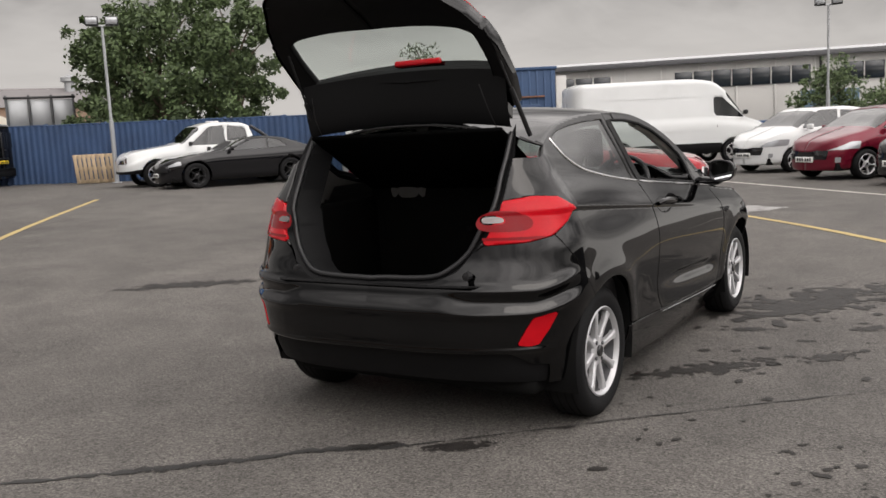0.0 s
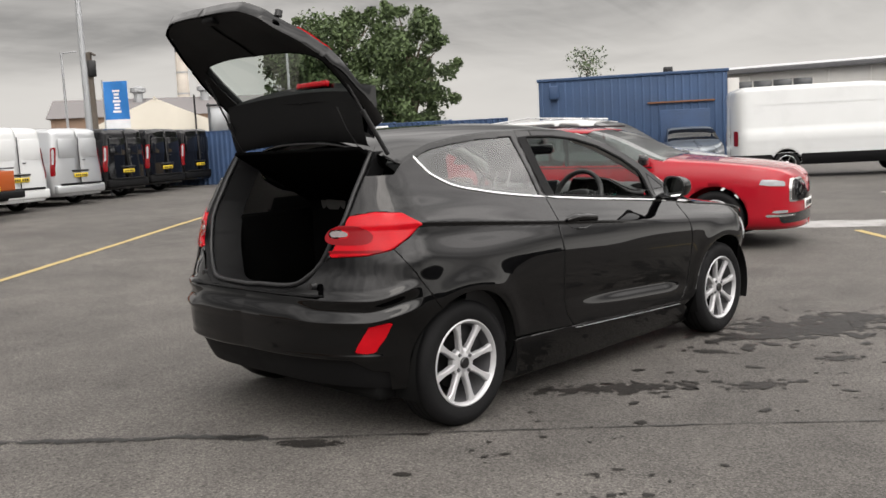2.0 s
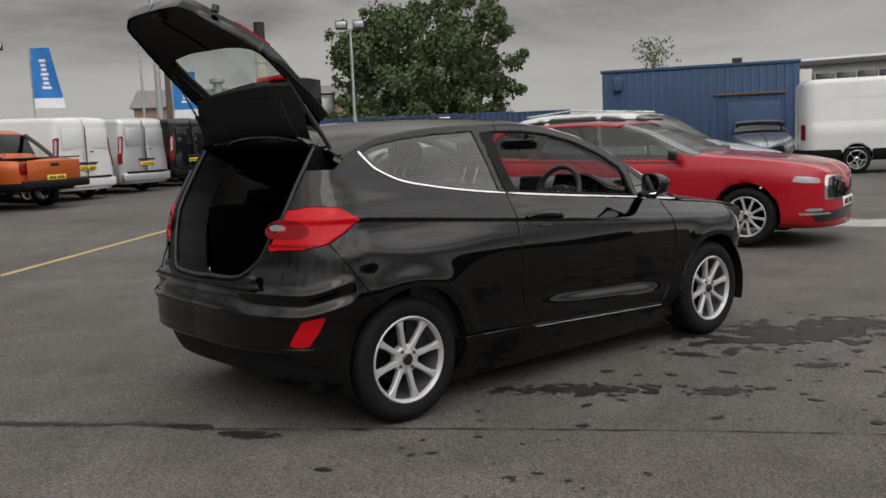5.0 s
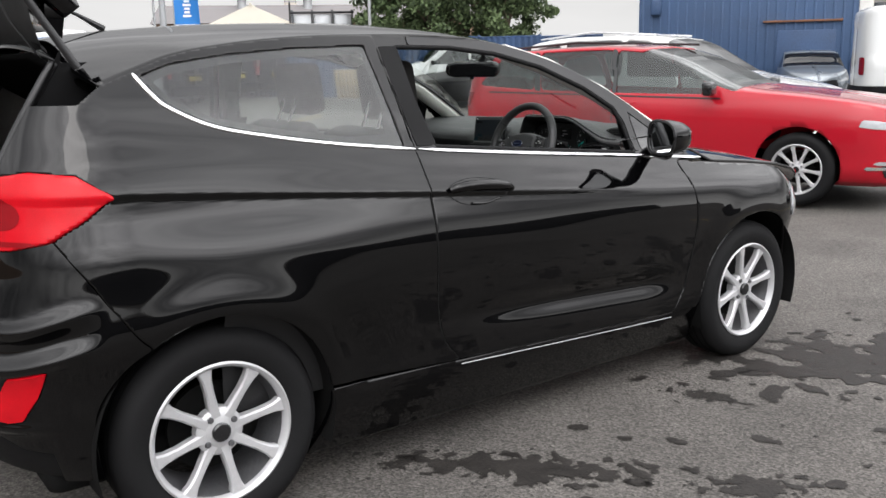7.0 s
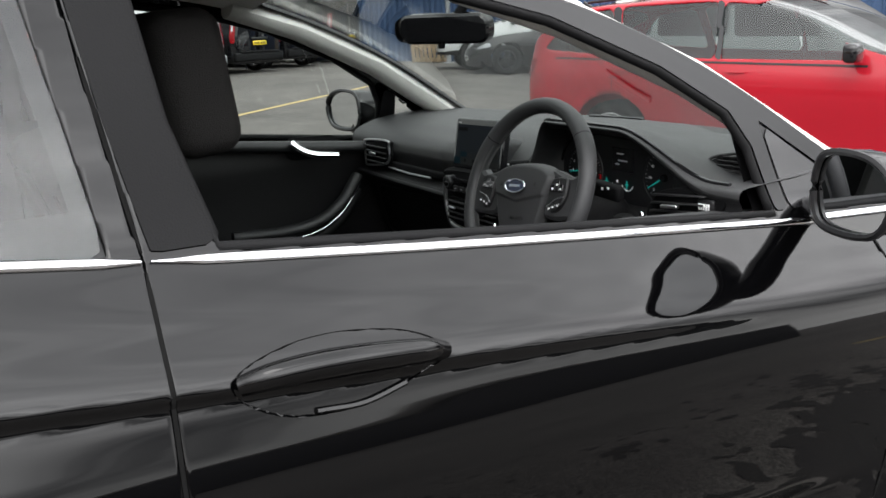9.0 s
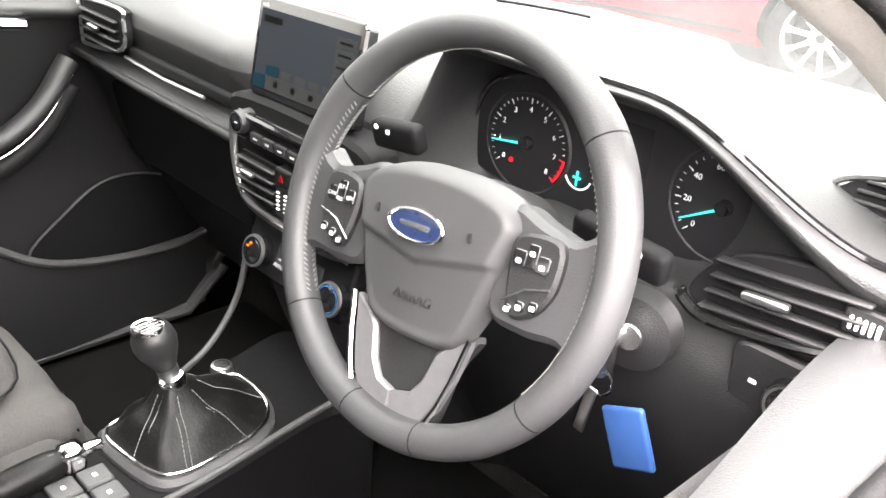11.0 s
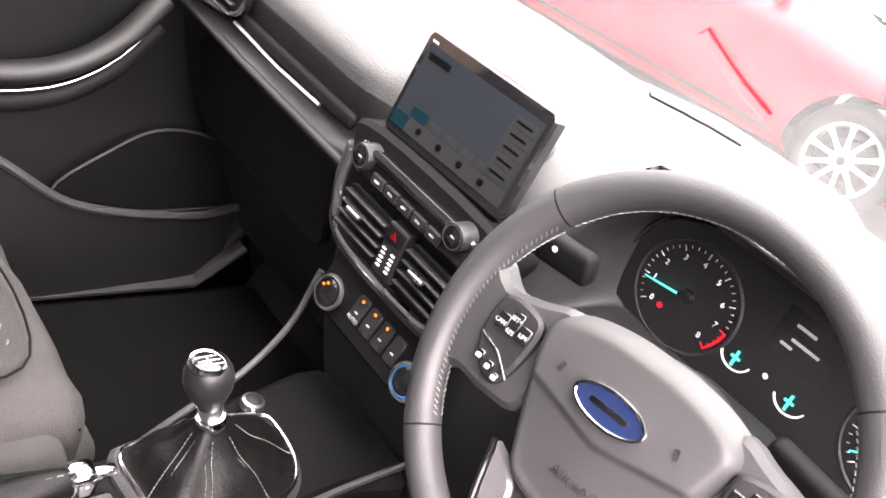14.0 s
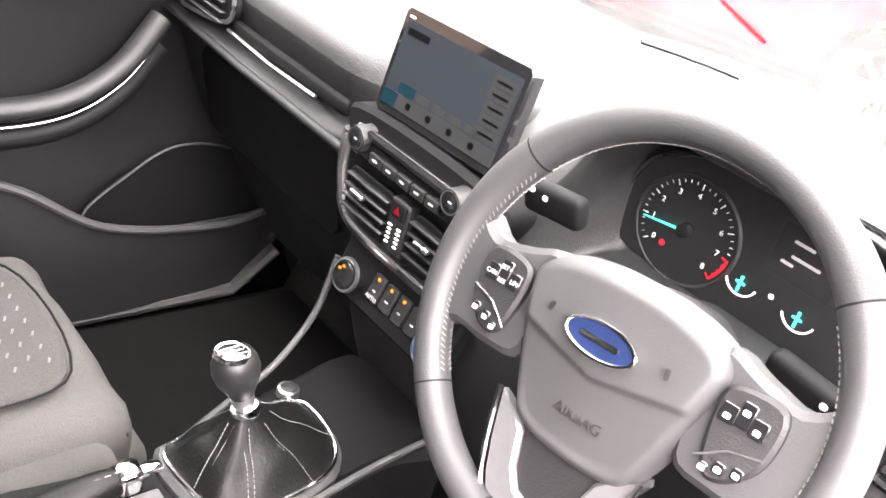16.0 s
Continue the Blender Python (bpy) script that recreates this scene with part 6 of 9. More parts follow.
for sx in (-1, 1):
    part("screw_hole", prism(rounded(0.004, 0.008, 0.001), 0.0008, pose(0.052 * sx, 0.008, 0.0215, 0, 0, 10 * sx)), HARD, steer)
    # side spoke with its button pad
    arm = spline([(0.070 * sx, 0.040), (0.105 * sx, 0.036), (0.135 * sx, 0.030), (0.162 * sx, 0.044), (0.170 * sx, 0.0), (0.163 * sx, -0.058), (0.140 * sx, -0.050), (0.105 * sx, -0.052), (0.070 * sx, -0.04)], 4, True)
    spoke = part("spoke", prism(arm, 0.026, pose(0, 0, -0.022), 0.006), LEATHER, steer)
    pad = [(-0.022, 0.030), (0.010, 0.032), (0.022, 0.020), (0.018, -0.016), (0.008, -0.034), (-0.010, -0.028), (-0.024, -0.006)]
    pad = spline([(x * (1 if sx < 0 else -1), y) for x, y in pad], 4, True)
    P0 = pose(0.108 * sx, -0.006, 0.002)
    bp_ = part("button_pad", prism(pad, 0.010, P0, 0.003), HARD, steer, "black button pad")
    part("pad_line", tube([P0 @ Vector((x * sx, y, 0.0108)) for x, y in ((0.022, -0.004), (0.0, -0.010), (-0.019, -0.024))][::1], 0.0009, 6), SATIN, steer)
    for (x, y, w, h) in ((-0.011, 0.014, 0.014, 0.016), (0.011, 0.014, 0.013, 0.016), (0.0, 0.018, 0.012, 0.022), (0.012, -0.018, 0.009, 0.010), (0.0, -0.021, 0.009, 0.010), (-0.010, -0.025, 0.007, 0.007)):
        part("wheel_button", prism(rounded(w * 0.9, h * 0.85, 0.002), 0.0025, P0 @ pose(x * sx, y - 0.002, 0.0095), 0.0008), GLOSS_BLACK, steer)
    marks = (("CAN", 0.012, 0.013), ("SET+", 0.0, 0.021), ("RES", 0.0, 0.010), ("LIM", -0.012, 0.013)) if sx < 0 else ()
    for tx, x, y in marks:
        words("button_word", tx, 0.0052, P0 @ pose(-x, y - 0.002, 0.0122), GREY_PRINT, steer, 0.0002)
    for x, y in ((0.012, -0.019), (0.0, -0.022), (-0.010, -0.026)) + (((-0.011, 0.012), (0.011, 0.012), (0.0, 0.02)) if sx > 0 else ()):
        part("button_mark", prism(rounded(0.005, 0.0038, 0.001), 0.0003, P0 @ pose(x * sx, y - 0.002, 0.0122)), PRINT, steer)
low_spoke = part("lower_spoke", prism(spline([(-0.062, -0.070), (-0.048, -0.105), (-0.036, -0.160), (0.0, -0.166), (0.036, -0.160), (0.048, -0.105), (0.062, -0.070), (0.0, -0.085)], 4, True), 0.014, pose(0, 0, -0.022), 0.004), HARD, steer)
for sx in (-1, 1):
    blade = [(x * sx - 0.006, y) for x, y in ((0.068, -0.074), (0.060, -0.110), (0.050, -0.140), (0.040, -0.156), (0.024, -0.161), (0.0, -0.162), (0.0, -0.141), (0.018, -0.136), (0.028, -0.122), (0.036, -0.094), (0.048, -0.082))]
    blade = blade if sx < 0 else blade[::-1]
    part("satin_blade", prism(blade, 0.010, pose(0, 0, -0.012), 0.003), BLADE, steer, "satin silver spoke blade")
part("chrome_v", tube([(x, y, 0.000) for x, y in spline([(-0.075, -0.072), (-0.067, -0.110), (-0.057, -0.141), (-0.046, -0.158), (-0.026, -0.164), (0.014, -0.164), (0.034, -0.158), (0.045, -0.141), (0.055, -0.110), (0.063, -0.072)], 6)], 0.0026, 6), CHROME, steer, "bright chrome line round the lower spoke")
part("column_boss", lathe([(0.045, -0.02), (0.055, -0.06), (0.05, -0.12)], 28), HARD, steer)

# ---- console, gear lever, handbrake ----
console = new("centre_console")
console.parent = car
console.matrix_local = Matrix.Translation((-0.013, 0.003, 0.016))
tagged(console, "grey-black centre console between the seats")
con = spline([(-0.055, 1.20), (-0.045, 1.42), (-0.078, 1.535), (-0.104, 1.64), (-0.110, 1.76), (0.085, 1.76), (0.082, 1.66), (0.105, 1.50), (0.112, 1.40), (0.112, 1.20)], 5, True)
part("console_body", prism(con, 0.36, pose(0, 0, 0.215), 0.012), DEEP, console)
rest = [(-0.11, 0.80), (-0.11, 1.28), (0.11, 1.28), (0.11, 0.80)]
part("console_tail", box(0.175, 0.62, 0.30, (0.022, 0.98, 0.40), 0.02), HARD, console)
for pts in ([(-0.030, 1.432, 0.583), (-0.078, 1.535, 0.584), (-0.106, 1.615, 0.600), (-0.116, 1.668, 0.66), (-0.120, 1.688, 0.74)], [(0.116, 1.30, 0.582), (0.112, 1.46, 0.582), (0.090, 1.64, 0.586), (0.088, 1.78, 0.60)]):
    part("console_edge", tube(spline(pts, 8), 0.0045, 8), SOFT, console, "raised satin grey console edge")
gs = spline([(-0.038, 1.450), (-0.050, 1.535), (-0.043, 1.602), (-0.020, 1.617), (0.040, 1.610), (0.078, 1.575), (0.091, 1.510), (0.093, 1.462), (0.072, 1.436), (0.0, 1.424), (-0.028, 1.430)], 5, True)
part("gaiter_plinth", prism([(0.025 + (x - 0.025) * 1.13, 1.525 + (y - 1.525) * 1.10) for x, y in gs], 0.016, pose(0, 0, 0.571), 0.006), SOFT, console)
part("gaiter_ring", tube([(x, y, 0.590) for x, y in gs], 0.0024, 8, True), CHROME, console, "chrome ring round the gear gaiter")
lever = new("gear_lever")
lever.parent = car
lever.matrix_local = Matrix.Translation((-0.013, 0.003, 0.016))
tagged(lever, "gear lever with a black leather gaiter and stitched seams")
KN = Vector((0.002, 1.484, 0.705))
BASE = Vector((0.018, 1.515, 0.590))
ring = np.array(gs)
rows = []
for t in np.linspace(0, 1, 12):
    c = BASE.lerp(Vector((0.006, 1.500, 0.652)), t)
    k = (1 - t ** 1.35) ** 1.05 * (1 - 0.16 * math.sin(math.pi * t)) + 0.15 * t
    row = []
    for i, (x, y) in enumerate(ring):
        fold = 1 + (0.085 * math.sin(i * 2 * math.pi * 4 / len(ring) + 1) + 0.03 * math.sin(i * 2 * math.pi * 7 / len(ring) + 5 * t)) * math.sin(math.pi * t)
        row.append((c.x + (x - BASE.x) * k * fold, c.y + (y - BASE.y) * k * fold, 0.590 + 0.062 * t ** 1.5 + 0.010 * math.sin(math.pi * min(1, 1.3 * t)) ** 2))
    rows.append(row)
n = len(ring)
part("gaiter", ([v for r in rows for v in r], [(i * n + k, i * n + (k + 1) % n, i * n + n + (k + 1) % n, i * n + n + k) for i in range(11) for k in range(n)]), LEATHER_BLACK, lever, "black leather gaiter")
for q in (3, 11, 19, 27, 34, 42):
    for off_ in (-0.0035, 0.0035):
        for i in range(0, 10):
            a, b = Vector(rows[i][q % n]), Vector(rows[i + 1][q % n])
            s = Vector((off_ * 0.7, off_ * 0.7, 0.0012))
            for f0, f1 in ((0.05, 0.40), (0.55, 0.9)):
                part("stitch", tube([a.lerp(b, f0) + s, a.lerp(b, f1) + s], 0.0005, 4), THREAD, lever)
axis_ = (KN - Vector((0.006, 1.500, 0.652))).normalized()
KM = facing(Vector((0.006, 1.500, 0.650)), axis_, (0, 1, 0))
part("collar", lathe([(0.0, 0.012), (0.0105, 0.012), (0.0155, 0.010), (0.017, 0.003), (0.016, -0.004)], 28, KM), CHROME, lever, "chrome lever collar")
part("lever_neck", lathe([(0.012, 0.008), (0.0135, 0.026), (0.015, 0.034)], 24, KM), SATIN, lever)
part("gear_knob", lathe([(0.0135, 0.026), (0.0175, 0.036), (0.0235, 0.050), (0.0262, 0.062), (0.0250, 0.073), (0.0215, 0.081), (0.0185, 0.084)], 36, KM), KNOB_LEATHER, lever, "rounded black leather gear knob")
KC = KM @ pose(0, 0, 0.0835, -14, 0, 0)
CAP = KC @ Matrix.Diagonal((1.12, 1.12, 1.0, 1.0))
part("knob_cap", lathe([(0.0, 0.003), (0.012, 0.0025), (0.0172, 0.0)], 32, CAP), GLOSS_BLACK, lever)
part("cap_ring", lathe([(0.0145, 0.0024), (0.0172, 0.003), (0.0185, -0.001)], 36, CAP), CHROME, lever, "chrome cap ring")
for k in (-0.006, 0.0, 0.006):
    part("shift_mark", box(0.0012, 0.014, 0.0006, (0, 0, 0), 0, 1, CAP @ pose(k, 0, 0.0034)), PRINT, lever)
part("shift_mark", box(0.012, 0.0012, 0.0006, (0, 0, 0), 0, 1, CAP @ pose(0, 0, 0.0034)), PRINT, lever)
for x, y, tx in ((-0.006, 0.0095, "1"), (0.0, 0.0095, "3"), (0.006, 0.0095, "5"), (-0.006, -0.0095, "2"), (0.0, -0.0095, "4"), (0.006, -0.0095, "6")):
    words("shift_number", tx, 0.005, CAP @ pose(x, y, 0.0032), PRINT, lever, 0.0002)
tb = part("drive_button", lathe([(0, 0.022), (0.011, 0.022), (0.0135, 0.020), (0.0145, 0.0)], 28, pose(-0.060, 1.606, 0.575)), HARD, console, "round silver-ringed console button")
part("button_ring", lathe([(0.0105, 0.0225), (0.0140, 0.0215), (0.0150, 0.012)], 28, pose(-0.060, 1.606, 0.575)), SATIN, tb)
for i in range(2):
    for j in range(2):
        part("console_switch", prism(rounded(0.032, 0.032, 0.003), 0.006, pose(0.028 + 0.036 * j, 1.352 + 0.036 * i, 0.576), 0.0015), SOFT, console, "grey console switch")
        part("switch_mark", prism(rounded(0.006, 0.005, 0.001), 0.0004, pose(0.028 + 0.036 * j, 1.352 + 0.036 * i, 0.5822)), PRINT, console)
brake = new("handbrake")
brake.parent = car
brake.matrix_local = Matrix.Translation((-0.013, 0.003, 0.016))
tagged(brake, "leather handbrake lever with a chrome button")
hb = [(0.0, 1.06, 0.545), (0.0, 1.20, 0.575), (-0.001, 1.32, 0.590), (-0.002, 1.365, 0.594)]
part("brake_grip", tube(spline(hb, 6), [0.016, 0.0165, 0.017, 0.0175, 0.018, 0.018, 0.018, 0.0185, 0.019, 0.019, 0.019, 0.019, 0.019, 0.019, 0.0185, 0.018, 0.0175, 0.0165, 0.015], 14), LEATHER_BLACK, brake)
for k in range(26):
    y = 1.10 + 0.0104 * k
    z = float(np.interp(y, [p[1] for p in hb], [p[2] for p in hb])) + 0.0178
    part("stitch", tube([(0.002, y, z), (0.002, y + 0.006, z)], 0.0008, 4), THREAD, brake)
part("brake_button", box(0.013, 0.030, 0.013, (-0.002, 1.398, 0.597), 0.004), CHROME, brake, "chrome release button")
part("brake_tip", box(0.030, 0.030, 0.034, (-0.002, 1.375, 0.594), 0.008), CHROME, brake)
part("brake_slot", box(0.055, 0.34, 0.01, (-0.001, 1.22, 0.562), 0.004), DEEP, console)


# ---- seats ----
def padded(w, d, h, m, swell=0.02, n=14):
    """A cushion block with crowned faces."""
    bm = box(w, d, h, r=min(w, d, h) * 0.32, seg=4)
    bmesh.ops.subdivide_edges(bm, edges=[e for e in bm.edges if e.calc_length() > 0.05], cuts=6, use_grid_fill=True)
    for v in bm.verts:
        a, b = v.co.x / (w / 2), v.co.y / (d / 2)
        if v.co.z > 0:
            v.co.z += swell * (1 - min(1, a * a)) * (1 - min(1, b * b)) - 0.012 * math.exp(-((abs(a) - 0.58) / 0.07) ** 2)
    bmesh.ops.transform(bm, matrix=m, verts=bm.verts)
    return bm


def front_seat(cx, flecks, wide=0.50, name="front_seat"):
    s = new(name)
    s.parent = car
    tagged(s, "grey cloth front seat with a flecked centre panel")
    part("seat_cushion", padded(wide, 0.50, 0.15, pose(cx, 1.205, 0.500, 4), 0.012), CLOTH, s)
    part("cushion_front", padded(wide - 0.01, 0.12, 0.13, pose(cx, 1.405, 0.470, 62), 0.01), CLOTH, s)
    part("cushion_panel", prism(spline([(-0.135, -0.20), (-0.14, 0.05), (-0.115, 0.185), (0.115, 0.185), (0.14, 0.05), (0.135, -0.20)], 5, True), 0.012, pose(cx, 1.205, 0.580, 5) @ pose(0, 0, 0.0), 0.006), CLOTH_MID, s, "darker patterned seat panel")
    part("piping", tube([pose(cx, 1.205, 0.585, 5) @ Vector((x, y, 0.003)) for x, y in spline([(-0.138, -0.20), (-0.143, 0.05), (-0.118, 0.189), (0.118, 0.189), (0.143, 0.05), (0.138, -0.20)], 6)], 0.0018, 6), DEEP, s)
    part("piping", tube([(cx - wide * 0.47, 1.435, 0.545), (cx - 0.10, 1.452, 0.545), (cx + 0.10, 1.452, 0.545), (cx + wide * 0.47, 1.435, 0.545)], 0.0028, 6), DEEP, s)
    for sx in (-1, 1):
        part("bolster", padded(0.10, 0.46, 0.13, pose(cx + sx * (wide / 2 - 0.01), 1.19, 0.478, 4, 18 * sx), 0.0), CLOTH, s, "sloping side bolster")
    if flecks:
        for i in range(9):
            for j in range(20):
                x = -0.115 + 0.028 * i + (0.014 if j % 2 else 0)
                y = -0.19 + 0.019 * j
                if abs(x) < 0.125 and not (y > 0.1 and abs(x) > 0.108):
                    part("fleck", box(0.009, 0.0028, 0.001, (0, 0, 0), 0, 1, pose(cx, 1.205, 0.592, 5) @ pose(x, y, 0.0008, 0, 0, -25)), FLECK, s)
    back = pose(cx, 0.885, 0.800, 90 + 17)
    part("seat_back", padded(0.48, 0.62, 0.13, back, 0.012), CLOTH_DARK, s, "dark cloth seat back")
    part("back_panel", prism(rounded(0.27, 0.48, 0.06), 0.012, back @ pose(0, 0.02, -0.082), 0.0), CLOTH_MID, s)
    part("back_panel", prism(rounded(0.27, 0.48, 0.06), 0.012, back @ pose(0, 0.02, 0.068), 0.005), CLOTH_MID, s, "darker patterned back panel")
    for dx in (-0.05, 0.05):
        part("headrest_post", tube([(cx + dx, 0.805, 1.06), (cx + dx, 0.86, 1.19)], 0.006, 8), SATIN, s)
    part("headrest", padded(0.26, 0.21, 0.105, pose(cx, 0.905, 1.232, 90 + 8), 0.008), CLOTH_DARK, s, "black cloth headrest")
    part("seat_base", box(0.40, 0.42, 0.20, (cx, 1.17, 0.34), 0.03), DEEP, s)
    for sx in (1, -1):
        part("piping", tube([back @ Vector((sx * x, y, 0.070)) for x, y in spline([(0.20, -0.28), (0.215, 0.1), (0.17, 0.285)], 8)], 0.0028, 6), THREAD if sx > 0 else DEEP, s)
    return s


front_seat(-0.325, True, 0.40)
front_seat(0.345, False)
rear = new("rear_seat")
rear.parent = car
tagged(rear, "dark cloth rear bench seat")
part("bench_cushion", padded(1.16, 0.46, 0.16, pose(0, 0.44, 0.48, 4), 0.01), CLOTH, rear)
part("bench_back", padded(1.16, 0.52, 0.12, pose(0, 0.33, 0.77, 90 + 14), 0.01), CLOTH, rear)
for x in (-0.32, 0.32):
    part("headrest", padded(0.24, 0.12, 0.09, pose(x, 0.165, 1.075, 90 + 10), 0.006), CLOTH, rear)

# ---- cabin shell ----
part("cabin_floor", box(1.30, 2.0, 0.03, (0, 1.05, 0.235), 0.01), FLOOR_MAT, car, "black carpeted cabin floor")
part("floor_mat", box(0.40, 0.48, 0.012, (-0.36, 1.66, 0.262), 0.005), FLOOR_MAT, car, "black passenger floor mat")
part("bulkhead", box(1.34, 0.03, 0.60, (0, 2.12, 0.52), 0.01, 2, pose(0, 0, 0, -22)), FLOOR_MAT, car)
part("headlining", sheet(lambda s, y: top(s, y) * np.array([1, 1, 1]) - np.array([0, 0, 0.022]), np.linspace(-0.97, 0.97, 30), np.linspace(-0.18, 1.36, 40), None, flip=True), LINING, car, "pale headlining")
for mirror in (False, True):
    sx = -1 if mirror else 1
    card = inside([(0.78, 0.34), (0.765, 1.03 if mirror else 0.985), (1.30, 0.995 if mirror else 0.962), (1.80, 0.955 if mirror else 0.94), (2.05, 0.93), (2.04, 0.50), (1.95, 0.32)])
    door = door_left if mirror else door_right
    tuck = lambda u, v: np.stack([0.735 - 0.05 * sm(0.60, 0.98, v) - 0.012 * np.exp(-(((v - 0.93) / 0.05) ** 2)) - 0.03 * sm(1.6, 2.05, u), u, v], -1)
    part("door_card", sheet(lambda u, v: tuck(u, v) + np.array([-0.055 if mirror else -0.02, 0, 0]), span(0.76, 2.06, 0.03), span(0.32, 1.04, 0.03), card, flip=True, mirror=mirror, lip=-0.02), HARD, door, "black moulded door lining")
    ledge_ = [tuck(np.array([y]), np.array([z]))[0] * np.array([sx, 1, 1]) for y, z in ((0.77, 1.030), (1.30, 0.997), (1.80, 0.957), (2.04, 0.932))]
    part("door_top_roll", tube([(p[0] - 0.026 * sx, p[1], p[2] - (0 if mirror else 0.045)) for p in map(tuple, ledge_)], [0.024, 0.024, 0.024, 0.022] if mirror else [0.013, 0.013, 0.013, 0.012], 12, squash=0.7), HARD, door, "soft black door top")
    # pillar linings
    pill = [top(np.array([0.93 * sx]), np.array([y]))[0] - np.array([0.0, 0, 0.025]) for y in (1.30, 1.5, 1.75, 2.0, 2.16)]
    part("pillar_lining", tube([tuple(p) for p in pill], [0.036, 0.040, 0.042, 0.042, 0.040], 10, squash=0.8), LINING if mirror else LINING, car, "pale windscreen pillar lining")
    part("mirror_corner", sheet(skin, span(1.79, 2.12), span(0.93, 1.14), without(inside([(1.80, 1.14), (2.12, 0.945), (1.80, 0.945)]), inside([(1.845, 1.105), (1.955, 1.030), (2.035, 0.972), (1.86, 0.972)])) if mirror else inside([(1.80, 1.14), (2.12, 0.945), (1.80, 0.945)]), off=0.03, flip=True, mirror=mirror), DEEP, door)
    part("pillar_lining", sheet(skin, span(-0.5, 0.78, 0.03), span(1.0, 1.42, 0.03), without(both(lambda u, v: u - 0.80, lambda u, v: v - drip(np.clip(u, -0.32, 2.3)) + 0.005), grow(QUARTER_GLASS, 0.012), grow(WINDOW, 0.0), lambda u, v: v - 1.02, OPENING), off=0.035, flip=True, mirror=mirror), GREY_LINING, car, "grey rear pillar lining")
    part("rear_side_lining", sheet(skin, span(0.10, 0.76, 0.05), span(0.40, 1.06, 0.05), None, off=0.07, flip=True, mirror=mirror), HARD, car)
sill_y = np.linspace(0.80, 1.84, 27)
sill_z = 1.0615 - 0.0905 * (sill_y - 0.752)
sill_x = skin(sill_y, sill_z)[:, 0]
reach = 0.060 + 0.055 * sm(1.25, 1.80, sill_y)
cap = [[(x - 0.018, y, z - 0.006), (x - 0.030, y, z + 0.003), (x - r * 0.72, y, z + 0.001), (x - r, y, z - 0.012), (x - r - 0.004, y, z - 0.06)] for x, y, z, r in zip(sill_x, sill_y, sill_z, reach)]
part("door_sill_cap", ([v for row in cap for v in row], [(5 * i + k, 5 * i + k + 1, 5 * i + k + 6, 5 * i + k + 5) for i in range(len(cap) - 1) for k in range(4)]), SOFT, door_right, "soft grey top of the door lining")
# the passenger door's fittings, and its raised window
part("door_glass", sheet(skin, span(0.80, 1.82, 0.03), span(0.95, 1.40, 0.03), WINDOW, off=-0.012, mirror=True), GLASS, door_left, "clear raised passenger window")
CX = -0.682
part("door_release", tube(spline([(CX + 0.052, 1.466, 0.998), (CX + 0.062, 1.494, 0.974), (CX + 0.066, 1.53, 0.960), (CX + 0.060, 1.602, 0.951)], 6), 0.0135, 10, squash=0.8), CHROME, door_left, "satin chrome door release")
part("release_dish", prism(rounded(0.17, 0.065, 0.03), 0.004, pose(CX + 0.002, 1.550, 0.972, 90, 0, 90), 0.001), DEEP, door_left)
arm_path = spline([(CX + 0.045, 1.28, 0.748), (CX + 0.055, 1.42, 0.745), (CX + 0.055, 1.53, 0.760), (CX + 0.045, 1.615, 0.806), (CX + 0.03, 1.68, 0.880)], 7)
part("arm_rest", tube([tuple(p) for p in arm_path], 0.021, 12, squash=0.8), HARD, door_left, "black pull handle and arm rest")
part("arm_chrome", tube([(p[0] + 0.014, p[1], p[2] - 0.021) for p in arm_path], 0.0014, 6), SATIN, door_left, "thin chrome line under the arm rest")
part("arm_lower", tube([(p[0] + 0.0, p[1], p[2] - 0.044) for p in arm_path], 0.019, 12, squash=0.9), DEEP, door_left)
pk = spline([(CX + 0.040, 1.25, 0.665), (CX + 0.045, 1.45, 0.618), (CX + 0.05, 1.61, 0.525), (CX + 0.045, 1.82, 0.495), (CX + 0.03, 1.93, 0.505)], 7)
part("door_pocket_edge", tube([tuple(p) for p in pk], 0.0075, 8), SOFT, door_left, "grey door pocket edge")
verts = [tuple(p) for p in pk] + [(p[0] - 0.01, p[1], 0.33) for p in pk]
n = len(pk)
part("door_pocket", (verts, [(i, i + 1, n + i + 1, n + i) for i in range(n - 1)]), HARD, door_left)
speaker_line = spline([(1.585, 0.530), (1.66, 0.600), (1.735, 0.645), (1.83, 0.640), (1.92, 0.590), (1.945, 0.505), (1.80, 0.485), (1.65, 0.49)], 5, True)
part("speaker_grille", prism(speaker_line, 0.008, Matrix.Translation((CX + 0.004, 0, 0)) @ Matrix(((0, 0, 1, 0), (1, 0, 0, 0), (0, 1, 0, 0), (0, 0, 0, 1))), 0.003), DEEP, door_left, "black door speaker grille")
part("speaker_edge", tube([(CX + 0.012, y, z) for y, z in speaker_line], 0.0022, 6, True), SOFT, door_left)
part("door_sill_trim", tube([(-0.655, 0.9, 0.325), (-0.655, 1.60, 0.330), (-0.65, 1.88, 0.335), (-0.64, 1.96, 0.42)], 0.014, 8), SOFT, car, "grey door sill trim")
rv = thing("rear_view_mirror", "black interior mirror hung from the windscreen", "mirror")
part("mirror_shell", prism(rounded(0.235, 0.066, 0.026), 0.030, pose(-0.035, 1.630, 1.300, 97, 0, 27), 0.006), GLOSS_BLACK, rv)
